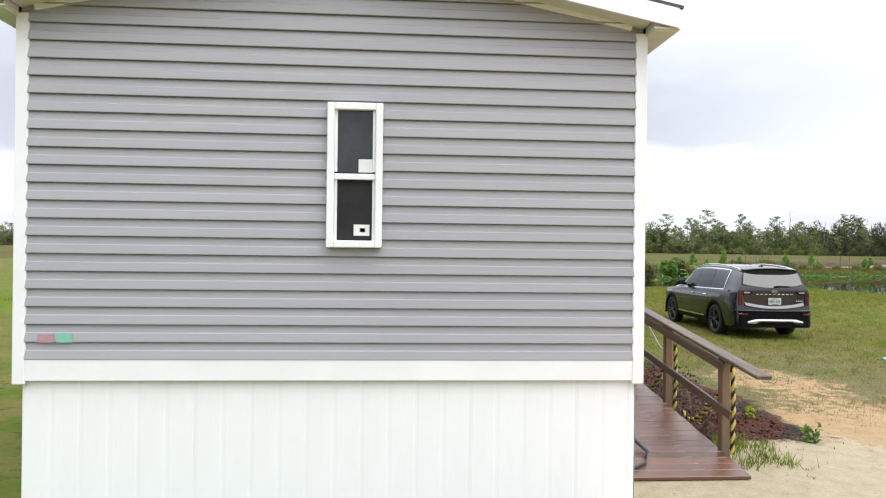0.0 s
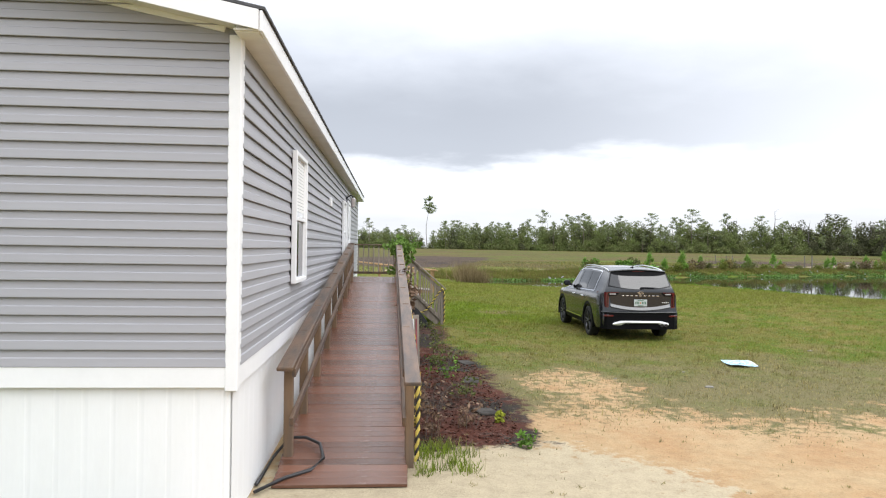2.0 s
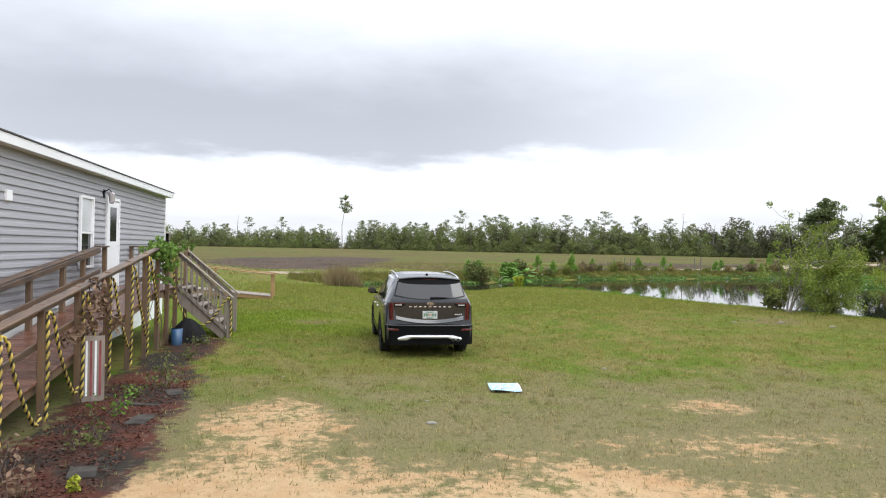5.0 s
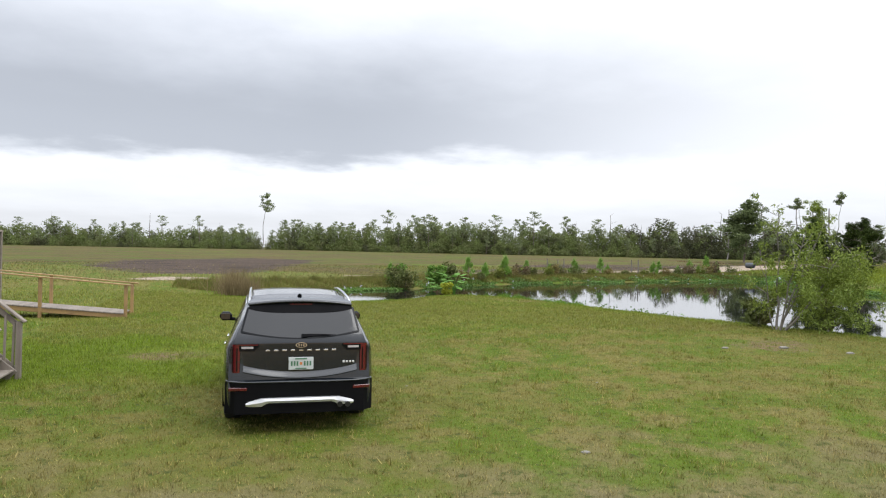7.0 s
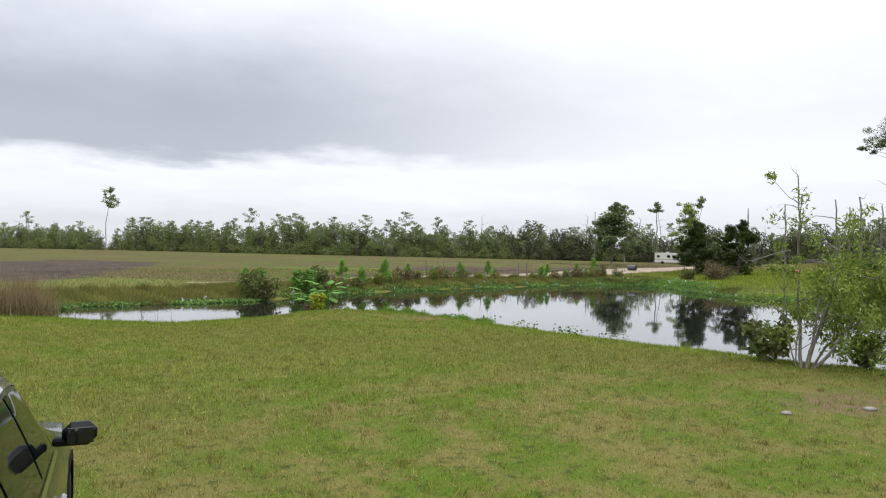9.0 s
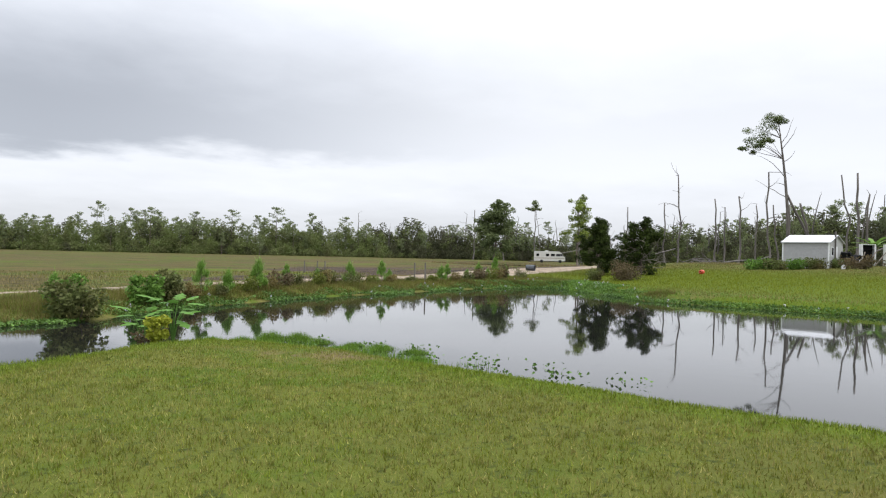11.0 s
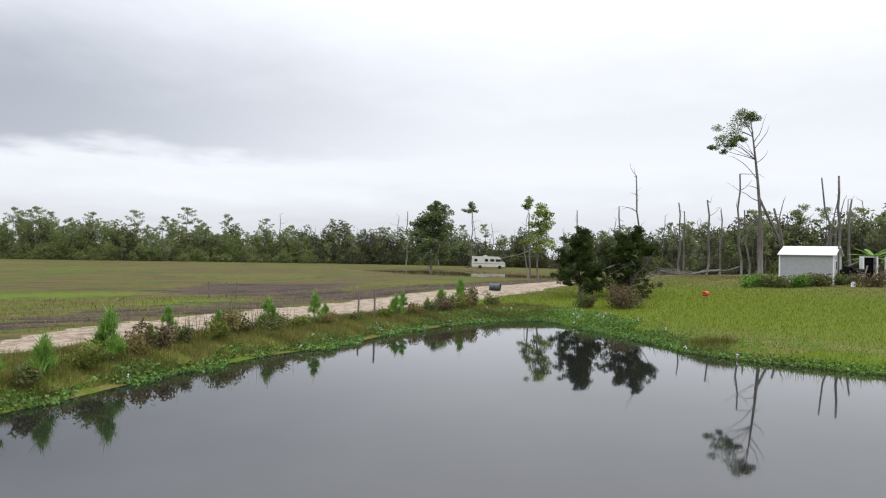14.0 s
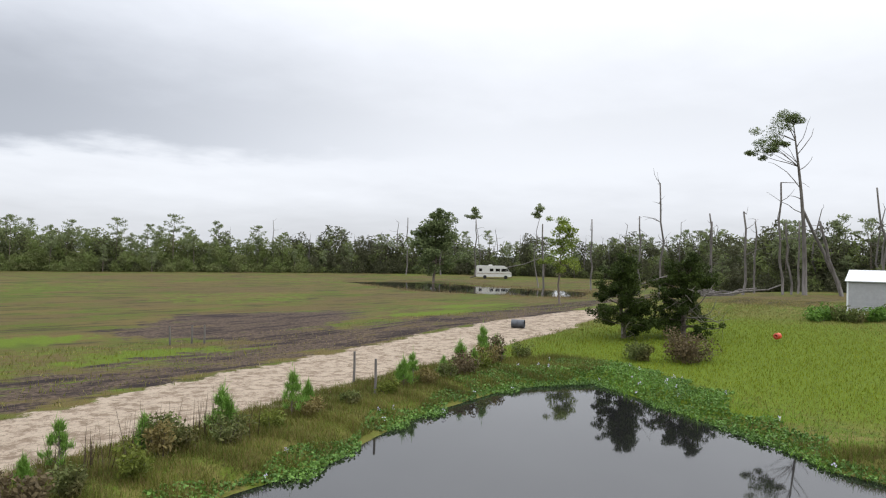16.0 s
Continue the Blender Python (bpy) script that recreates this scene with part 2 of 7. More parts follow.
M_DEADSTALK = leaf("dead_stalks", (0.075, 0.055, 0.035), (0.05, 0.035, 0.025), trans=0.0)
M_BANANA = leaf("banana_leaves", (0.17, 0.30, 0.06), (0.13, 0.22, 0.05), island=0.2)
M_VINE = leaf("vine_leaves", (0.15, 0.25, 0.05), (0.10, 0.17, 0.04), island=0.25)
M_MULCH = leaf("mulch_chips", (0.115, 0.034, 0.020), (0.055, 0.030, 0.022), trans=0.0, island=0.5)
M_DRYVINE = leaf("dry_vine", (0.20, 0.13, 0.085), (0.13, 0.085, 0.06), trans=0.1)


# ---- mesh helpers ----
class Shape:
    """Collects vertices and faces for one mesh."""

    def __init__(self):
        self.v, self.f, self.n = [], [], 0

    def add(self, verts, faces):
        self.v.append(np.asarray(verts, dtype=np.float32).reshape(-1, 3))
        self.f.append(np.asarray(faces, dtype=np.int64) + self.n)
        self.n += len(self.v[-1])
        return self

    def box(self, c, s, bevel=0.0, m=None):
        hx, hy, hz = s[0] / 2, s[1] / 2, s[2] / 2
        b = min(bevel, hx * 0.9, hy * 0.9, hz * 0.9)
        if b <= 0:
            v = [(x * hx, y * hy, z * hz) for z in (-1, 1) for y in (-1, 1) for x in (-1, 1)]
            q = [(0, 2, 3, 1), (4, 5, 7, 6), (0, 1, 5, 4), (2, 6, 7, 3), (0, 4, 6, 2), (1, 3, 7, 5)]
        else:
            v, q = [], []
            for z in (-1, 1):
                for y in (-1, 1):
                    for x in (-1, 1):
                        v += [(x * hx, y * (hy - b), z * (hz - b)), (x * (hx - b), y * hy, z * (hz - b)), (x * (hx - b), y * (hy - b), z * hz)]

            def i(x, y, z, a):
                return ((z > 0) * 4 + (y > 0) * 2 + (x > 0)) * 3 + a
            for s1 in (-1, 1):
                for a in range(3):
                    o = []
                    for p, r in ((-1, -1), (1, -1), (1, 1), (-1, 1)):
                        k = [0, 0, 0]
                        k[a], k[(a + 1) % 3], k[(a + 2) % 3] = s1, p, r
                        o.append(i(*k, a))
                    q.append(tuple(o if s1 > 0 else o[::-1]))
            for a in range(3):
                d, e = (a + 1) % 3, (a + 2) % 3
                for p in (-1, 1):
                    for r in (-1, 1):
                        k0, k1 = [0, 0, 0], [0, 0, 0]
                        k0[a], k0[d], k0[e] = -1, p, r
                        k1[a], k1[d], k1[e] = 1, p, r
                        o = (i(*k0, d), i(*k1, d), i(*k1, e), i(*k0, e))
                        q.append(o if p * r > 0 else o[::-1])
            tri = []
            for z in (-1, 1):
                for y in (-1, 1):
                    for x in (-1, 1):
                        o = (i(x, y, z, 0), i(x, y, z, 1), i(x, y, z, 2))
                        o = o if x * y * z > 0 else o[::-1]
                        tri.append((*o, o[2]))
            q += tri
        v = np.array(v, dtype=np.float64)
        if m is not None:
            m3 = np.array(m)
            v = v @ m3[:3, :3].T + m3[:3, 3]
        return self.add(v + np.array(c), q)

    def beam(self, a, b, w, h, bevel=0.006):
        """A bar from a to b, w wide (level) and h high."""
        a, b = Vector(a), Vector(b)
        d = b - a
        y = d.normalized()
        x = y.cross(Vector((0, 0, 1)))
        x = Vector((1, 0, 0)) if x.length < 1e-4 else x.normalized()
        z = x.cross(y)
        m = Matrix((x, y, z)).transposed()
        return self.box((a + b) / 2, (w, d.length, h), bevel, m.to_4x4())

    def tube(self, pts, radii, n=8, cap=True):
        pts = [Vector(p) for p in pts]
        radii = [radii] * len(pts) if isinstance(radii, (int, float)) else radii
        v, q = [], []
        for k, p in enumerate(pts):
            d = (pts[min(k + 1, len(pts) - 1)] - pts[max(k - 1, 0)]).normalized()
            x = d.cross(Vector((0.31, 0.95, 0.05)))
            x = d.cross(Vector((0, 0, 1))) if x.length < 0.1 else x
            x.normalize()
            y = d.cross(x)
            for j in range(n):
                a = 2 * math.pi * j / n
                v.append(p + (x * math.cos(a) + y * math.sin(a)) * radii[k])
        for k in range(len(pts) - 1):
            for j in range(n):
                q.append((k * n + j, k * n + (j + 1) % n, (k + 1) * n + (j + 1) % n, (k + 1) * n + j))
        if cap:
            for k, p in ((0, pts[0]), (len(pts) - 1, pts[-1])):
                v.append(p)
                for j in range(n):
                    o = (k * n + j, k * n + (j + 1) % n, len(v) - 1, len(v) - 1)
                    q.append(o)
        return self.add([tuple(p) for p in v], q)

    def grid(self, pts, closed=False):
        """Faces over an array of rows of points."""
        p = np.asarray(pts, dtype=np.float64)
        r, c = p.shape[:2]
        a = np.arange(r * c).reshape(r, c)
        if closed:
            a = np.concatenate([a, a[:, :1]], axis=1)
        q = np.stack([a[:-1, :-1], a[:-1, 1:], a[1:, 1:], a[1:, :-1]], -1).reshape(-1, 4)
        return self.add(p.reshape(-1, 3), q)

    def poly(self, pts, depth):
        """A flat outline with a thickness given by the vector depth."""
        n = len(pts)
        p = [Vector(a) for a in pts]
        c = sum(p, Vector()) / n
        d = Vector(depth)
        v = [tuple(a) for a in p] + [tuple(a + d) for a in p] + [tuple(c), tuple(c + d)]
        q = []
        for k in range(n):
            j = (k + 1) % n
            q += [(k, j, n + j, n + k), (j, k, 2 * n, 2 * n), (n + k, n + j, 2 * n + 1, 2 * n + 1)]
        return self.add(v, q)

    def mesh(self, name, mat, smooth=False):
        me = bpy.data.meshes.new(name)
        v = np.concatenate(self.v)
        f = np.concatenate(self.f)
        tri = f[:, 2] == f[:, 3]
        sizes = np.where(tri, 3, 4)
        keep = np.ones(f.shape, bool)
        keep[tri, 3] = False
        loops = f[keep]
        starts = np.concatenate([[0], np.cumsum(sizes)[:-1]])
        me.vertices.add(len(v))
        me.vertices.foreach_set("co", v.astype(np.float32).ravel())
        me.loops.add(len(loops))
        me.loops.foreach_set("vertex_index", loops.astype(np.int32))
        me.polygons.add(len(f))
        me.polygons.foreach_set("loop_start", starts.astype(np.int32))
        me.polygons.foreach_set("use_smooth", np.full(len(f), smooth))
        me.update(calc_edges=True)
        me.materials.append(mat)
        return me


def part(name, shape, mat, parent, label="", smooth=False, at=None):
    """One mesh under a thing or a part; shape is given in the parent's own space."""
    ob = new(name, shape.mesh(name, mat, smooth) if isinstance(shape, Shape) else shape)
    ob.parent = parent
    if at is not None:
        ob.matrix_basis = at
    return tagged(ob, label)


def thing(name, label, category, m=None, group="", kind=""):
    ob = new(name)
    ob.empty_display_size = 0.2
    if m is not None:
        ob.matrix_basis = m
    return tagged(ob, label, category, group, kind)


def solid(name, shape, mat, label, category, group="", kind="", m=None, smooth=False):
    ob = new(name, shape.mesh(name, mat, smooth))
    if m is not None:
        ob.matrix_basis = m
    return tagged(ob, label, category, group, kind)


# ---- ground ----
WATER = 0.05
POND = [(8.6, 42.6), (10.6, 40.2), (12.8, 38.9), (15.2, 39.7), (17.7, 40.5), (19.6, 40.9), (21.0, 39.3), (22.2, 37.0), (22.5, 34.7), (23.2, 32.2),
        (23.7, 29.2), (24.3, 26.6), (24.9, 24.0), (27.5, 20.5), (36, 18), (43, 23), (48, 30), (49.6, 36.5), (48.6, 41.5), (47.9, 45.5),
        (48.2, 48.6), (50.6, 51.6), (51.4, 54.2), (53.4, 58.2), (55.0, 61.2), (51, 62.9), (47, 62.1), (43.2, 61.2), (40.3, 59.9), (37.6, 58.5),
        (33.8, 57.8), (28.2, 55.3), (25.6, 53.7), (22.6, 52.2), (20.3, 50.4), (18.6, 48.2), (13.4, 46.2), (10, 45.3)]
POND2 = [(95.0, 121.5), (95.5, 113), (99, 105.5), (103, 96.0), (117, 104), (115, 115), (116, 133), (113, 146), (103, 150), (101, 139)]


def step(v, lo, hi):
    t = np.clip((np.asarray(v, dtype=np.float64) - lo) / (hi - lo), 0, 1)
    return t * t * (3 - 2 * t)


def off(x, y, ring):
    """Signed distance to a closed outline, positive outside."""
    x, y = np.asarray(x, dtype=np.float64), np.asarray(y, dtype=np.float64)
    best = np.full(x.shape, 1e9)
    inside = np.zeros(x.shape, bool)
    for (ax, ay), (bx, by) in zip(ring, ring[1:] + ring[:1]):
        dx, dy = bx - ax, by - ay
        k = np.clip(((x - ax) * dx + (y - ay) * dy) / (dx * dx + dy * dy), 0, 1)
        best = np.minimum(best, np.hypot(x - ax - k * dx, y - ay - k * dy))
        if dy != 0:
            inside ^= ((ay > y) != (by > y)) & (x < ax + (y - ay) * dx / dy)
    return np.where(inside, -best, best)


def along(x, y, line):
    """Distance to a line of (x, y, half width), less the half width."""
    best = np.full(np.shape(x), 1e9)
    for (ax, ay, aw), (bx, by, bw) in zip(line, line[1:]):
        dx, dy = bx - ax, by - ay
        k = np.clip(((x - ax) * dx + (y - ay) * dy) / (dx * dx + dy * dy), 0, 1)
        best = np.minimum(best, np.hypot(x - ax - k * dx, y - ay - k * dy) - (aw + k * (bw - aw)))
    return best


def ripple(x, y):
    return (np.sin(x * 0.9 + 1.3 * np.sin(y * 0.5)) * np.sin(y * 0.7 + 0.8 * np.sin(x * 0.4)) + 0.6 * np.sin(x * 2.1 + y * 1.3) * np.sin(y * 2.6 - x * 0.7)) * 0.5


def height(x, y):
    x, y = np.asarray(x, dtype=np.float64), np.asarray(y, dtype=np.float64)
    d = off(x, y, POND)
    near = step(46 - y, 0, 5) * step(44 - x, 0, 9)
    lawn = (0.03 + 0.11 * step(x, 11, 18)) * step(y, 7, 17) + (0.20 - 0.06 * step(x, 11, 18)) * step(y, 20, 31) + 0.24 * np.exp(-((x - 22.5) ** 2 + (y - 22.5) ** 2) / 22.0)
    east = step(x, 44, 62) * step(100 - y, 0, 30)
    far = 0.50 + 0.009 * np.clip(y - 68, 0, 150) + east * np.clip(0.047 * (d - 2), 0, 1.85)
    h = far + (lawn - far) * near + 0.03 * ripple(x, y) * step(np.hypot(x - 3, y - 14), 6, 16)
    h = WATER - 0.02 + (h - WATER + 0.02) * step(d, -0.15, 1.5 + 4.0 * step(17.5 - x, 0, 3) * step(y, 30, 34))
    h = np.where(d < 0, WATER - 0.02 - 0.9 * step(-d, 0.0, 3.0), h)
    d2 = off(x, y, POND2)
    h = h + (0.97 - h) * (1 - step(d2, 0, 6)) - 0.5 * step(-d2, 0, 2)
    return h


def zat(x, y):
    return float(height(np.array([x]), np.array([y]))[0])


PATH_LINE = [(16, 57, 0.6), (24, 61.0, 1.2), (30.5, 64.3, 2.7), (36, 66.6, 3.1), (42, 68.7, 3.3), (50, 71.0, 3.3), (58.7, 72.8, 3.1), (66, 74.2, 3.0), (74, 75.6, 2.0), (82, 77, 0.6)]
DIRT_LINE = [(25, 67.5, 0.8), (30, 70.8, 2.2), (38, 74.5, 3.0), (48, 77.5, 3.0), (60, 79.5, 3.2), (74, 80.5, 3.4), (90, 84, 3.2), (110, 88, 2.6), (125, 88, 2)]
MUD_RING = [(40, 89), (51, 100), (66.5, 95.5), (60, 86), (51, 79.5), (47, 81), (42, 84.5)]
MUD_WEST = [(-5, 75), (-1.8, 66), (2.6, 57.5), (8.1, 58), (11, 70), (18, 100), (10, 108), (-4, 92)]
SOIL_RING = [(3.3, 7.3), (4.9, 7.6), (5.1, 10.5), (4.7, 15), (4.6, 19.3), (3.3, 20.0)]


def masks(x, y):
    wob = 0.35 * np.sin(x * 1.7 + 0.6) * np.sin(y * 1.3) + 0.2 * np.sin(x * 4.1 + y * 2.9)
    edge = 8.35 - 0.10 * np.clip(x - 6, -3, 12) ** 1.0 - 0.035 * np.clip(x - 6, 0, 20) ** 2
    sand = step(edge + wob * 1.3 - y, -4.0, 2.2) * step(x, 1.4, 1.8)
    sand = np.maximum(sand, 0.60 * (1 - step(np.hypot((x - 6.2) / 1.4, (y - 10.8) / 2.6) + 0.5 * wob, 0.2, 1.4)))
    sand = np.maximum(sand, 0.48 * (1 - step(np.hypot((x - 12.4) / 1.5, (y - 11.3) / 0.9) + 0.5 * wob, 0.2, 1.4)))
    sand = np.maximum(sand, 0.44 * (1 - step(np.hypot((x - 12) / 4.0, (y - 9.4) / 1.1) + 0.5 * wob, 0.2, 1.4)))
    pale = 1 - step(np.hypot((x - 3.9) / 2.2, (y - 6.0) / 1.9) + 0.4 * wob, 0.5, 1.4)
    p = along(x, y, PATH_LINE) + wob
    path = 1 - step(p, -0.6, 0.5)
    west = 0.8 * (1 - step(np.hypot((x - 5.0) / 3.2, (y - 50.5) / 3.0) + 0.3 * wob, 0.5, 1.2))
    path = np.maximum(path, west)
    dirt = 0.64 * (1 - step(along(x, y, DIRT_LINE) + 1.2 * wob, -1.0, 1.6))
    for ring, amount in ((MUD_RING, 0.78), (MUD_WEST, 1.0)):
        dirt = np.maximum(dirt, amount * (1 - step(off(x, y, ring) + 2.2 * wob, -3.0, 3.0)))
    soil = 1 - step(off(x, y, SOIL_RING) + 0.5 * wob, -0.6, 0.5)
    d = off(x, y, POND)
    lush = (1 - step(d, 0.6, 4.0)) * np.where((y > 44) & (x < 52), 0.25, 0.9)
    lush = np.maximum(lush, 0.95 * step(x, 48, 58) * step(86 - y, 8, 22) * (1 - step(d + 3 * wob, 16, 38)))
    lush = np.maximum(lush, 0.42 * step(np.sin(x * 0.13 + y * 0.05) + 0.7 * np.sin(y * 0.21 - x * 0.06) + 0.5 * wob, 0.2, 0.9) * step(y, 60, 72))
    lush = np.maximum(lush, 0.85 * (1 - step(np.abs(y - 23.5 + 0.1 * x + 2 * wob), 1.5, 5)) * step(12 - x, 0, 6))
    lush = np.maximum(lush, 0.44 * step(y, 20, 27) * step(44 - y, 0, 2) * step(27 - x, 0, 2))
    lush = np.maximum(lush, 0.9 * (1 - step(np.hypot((x - 3.7) / 0.5, (y - 7.0) / 0.7), 0.6, 1.2)))
    for ex, ey, ew, ed in ((41, 78, 7, 3.2), (33, 73, 4, 2.2), (66, 85.5, 7, 2.2), (78, 92, 8, 3), (34, 88, 9, 3)):
        lush = np.maximum(lush, 0.75 * (1 - step(np.hypot((x - ex) / ew, (y - ey) / ed) + 0.5 * wob, 0.4, 1.3)))
    bare = (1 - step(np.hypot((x - 20.6) / 2.6, (y - 36.0) / 1.9) + 0.8 * wob, 0.0, 1.5)) * 0.5
    bare = np.maximum(bare, 0.6 * (1 - step(np.hypot((x - 6.6) / 1.3, (y - 23.0) / 0.9) + 0.5 * wob, 0.2, 1.4)))
    bare = np.maximum(bare, 0.55 * (1 - step(np.hypot((x - 20.5) / 2.6, (y - 21.0) / 1.3) + 0.8 * wob, 0.0, 1.5)))
    dry = 0.85 * (1 - step(y + 1.5 * wob, 9.5, 19)) * (1 - 0.5 * step(x, 14, 20)) * step(x, -1, 3)
    return dict(dry=dry, sand=sand, pale=pale, path=path, dirt=dirt, soil=soil, lush=lush * (1 - bare), bare=bare, field=step(y + 0.9 * np.clip(x - 20, -20, 0), 52, 62) * step(d, 1.0, 4.0) * (1 - step(x - y + 12, 0, 14) * (1 - step(d, 30, 44))))


def axis(fine_lo, fine_hi, fine, mid_lo, mid_hi, mid, lo, hi, coarse):
    return np.unique(np.round(np.concatenate([np.arange(lo, mid_lo, coarse), np.arange(mid_lo, fine_lo, mid), np.arange(fine_lo, fine_hi, fine),
                                              np.arange(fine_hi, mid_hi, mid), np.arange(mid_hi, hi + 1, coarse)]), 3))


gx, gy = np.meshgrid(axis(-4, 57, 0.35, -60, 150, 1.5, -1200, 1300, 50), axis(-4, 80, 0.35, -30, 180, 1.5, -1000, 1500, 50))
gz = height(gx, gy)
g = Shape().grid(np.stack([gx, gy, gz], -1))
me = g.mesh("ground", bpy.data.materials.new("ground"), True)
for key, val in masks(gx, gy).items():
    at = me.attributes.new(key, "FLOAT", "POINT")
    at.data.foreach_set("value", val.ravel().astype(np.float32))
ground = tagged(new("ground", me), "mown lawn, bare sand, soil and rough field round a pond", "ground", kind="structure")

gm = me.materials[0]
gm.use_nodes = True
gt = gm.node_tree
gb = gt.nodes["Principled BSDF"]
g_tc = gt.nodes.new("ShaderNodeTexCoord")


def ground_noise(scale, detail=6.0, rough=0.62, stretch=(1, 1, 1)):
    mp = gt.nodes.new("ShaderNodeMapping")
    mp.inputs["Scale"].default_value = stretch
    gt.links.new(g_tc.outputs["Object"], mp.inputs[0])
    n = nd(gt, "ShaderNodeTexNoise", Scale=scale, Detail=detail, Roughness=rough)
    gt.links.new(mp.outputs[0], n.inputs["Vector"])
    return n.outputs[0]


def mask_node(key, brk, amount, lo=0.35, hi=0.65):
    a = gt.nodes.new("ShaderNodeAttribute")
    a.attribute_name = key
    v = math_node(gt, "ADD", a.outputs["Fac"], math_node(gt, "MULTIPLY", math_node(gt, "SUBTRACT", brk, 0.5), amount))
    return smooth_node(gt, v, lo, hi)


broad = ground_noise(0.16, 5.0)
patch = ground_noise(0.9, 6.0, 0.7)
clump = ground_noise(5.0, 6.0, 0.7)
grain = ground_noise(38.0, 4.0, 0.7)
grass = mix_node(gt, smooth_node(gt, patch, 0.42, 0.60), (0.080, 0.124, 0.009), (0.152, 0.136, 0.038))
grass = mix_node(gt, math_node(gt, "MULTIPLY", smooth_node(gt, broad, 0.42, 0.66), 0.75), grass, (0.116, 0.114, 0.025))
grass = mix_node(gt, mask_node("dry", patch, 1.4, 0.2, 0.9), grass, (0.150, 0.130, 0.062))
grass = mix_node(gt, mask_node("lush", patch, 0.9), grass, (0.098, 0.140, 0.009))
grass = mix_node(gt, smooth_node(gt, clump, 0.50, 0.68), grass, (0.042, 0.054, 0.010))
grass = mix_node(gt, mask_node("bare", clump, 0.8), grass, (0.150, 0.098, 0.062))
streak = ground_noise(0.22, 6.0, 0.68, (0.5, 1.3, 1))
fieldc = mix_node(gt, smooth_node(gt, streak, 0.44, 0.60), (0.108, 0.083, 0.026), (0.066, 0.084, 0.009))
tracks = ground_noise(0.55, 6.0, 0.7, (0.35, 1.6, 1))
fieldc = mix_node(gt, smooth_node(gt, broad, 0.50, 0.62), fieldc, (0.066, 0.094, 0.008))
sweep = ground_noise(0.075, 6.0, 0.66, (0.45, 1.5, 1))
fieldc = mix_node(gt, smooth_node(gt, sweep, 0.47, 0.60), fieldc, (0.094, 0.070, 0.026))
fieldc = mix_node(gt, smooth_node(gt, tracks, 0.52, 0.62), fieldc, (0.046, 0.038, 0.015))
fieldc = mix_node(gt, smooth_node(gt, clump, 0.5, 0.75), fieldc, (0.062, 0.052, 0.024))
fieldc = mix_node(gt, mask_node("lush", patch, 1.2), fieldc, (0.086, 0.124, 0.009))
grass = mix_node(gt, mask_node("field", patch, 0.6), grass, fieldc)
sandc = mix_node(gt, smooth_node(gt, patch, 0.35, 0.7), (0.385, 0.280, 0.158), (0.345, 0.215, 0.110))
sandc = mix_node(gt, mask_node("pale", clump, 2.2), sandc, (0.385, 0.325, 0.222))
sandc = mix_node(gt, smooth_node(gt, clump, 0.60, 0.72), sandc, (0.22, 0.155, 0.088))
col = mix_node(gt, mask_node("sand", math_node(gt, "ADD", math_node(gt, "MULTIPLY", clump, 0.6), math_node(gt, "MULTIPLY", patch, 0.4)), 2.3, 0.38, 0.66), grass, sandc)
soilc = mix_node(gt, smooth_node(gt, patch, 0.42, 0.58), (0.026, 0.022, 0.018), (0.075, 0.026, 0.017))
soilc = mix_node(gt, smooth_node(gt, clump, 0.55, 0.75), soilc, (0.115, 0.095, 0.078))
col = mix_node(gt, mask_node("soil", clump, 1.6), col, soilc)
dirtc = mix_node(gt, smooth_node(gt, clump, 0.35, 0.7), (0.034, 0.023, 0.017), (0.120, 0.086, 0.062))
dirtc = mix_node(gt, smooth_node(gt, tracks, 0.50, 0.62), dirtc, (0.020, 0.014, 0.013))
col = mix_node(gt, mask_node("dirt", math_node(gt, "ADD", math_node(gt, "MULTIPLY", tracks, 0.7), math_node(gt, "MULTIPLY", patch, 0.3)), 2.6, 0.36, 0.62), col, dirtc)
lumps = ground_noise(1.7, 8.0, 0.8)
pathc = mix_node(gt, smooth_node(gt, lumps, 0.44, 0.60), (0.36, 0.295, 0.225), (0.185, 0.138, 0.098))
pathc = mix_node(gt, smooth_node(gt, clump, 0.56, 0.70), pathc, (0.115, 0.085, 0.060))
col = mix_node(gt, mask_node("path", clump, 1.5), col, pathc)
vary = math_node(gt, "ADD", 0.30, math_node(gt, "ADD", math_node(gt, "MULTIPLY", grain, 0.60), math_node(gt, "MULTIPLY", clump, 0.78)))
gt.links.new(mix_node(gt, 1.0, col, vary, "MULTIPLY"), gb.inputs["Base Color"])
gb.inputs["Roughness"].default_value = 0.95
gb.inputs["Specular IOR Level"].default_value = 0.15
g_bp = nd(gt, "ShaderNodeBump", Strength=0.9, Distance=0.06)
gt.links.new(math_node(gt, "ADD", math_node(gt, "MULTIPLY", clump, 0.7), math_node(gt, "MULTIPLY", grain, 0.3)), g_bp.inputs["Height"])
gt.links.new(g_bp.outputs[0], gb.inputs["Normal"])

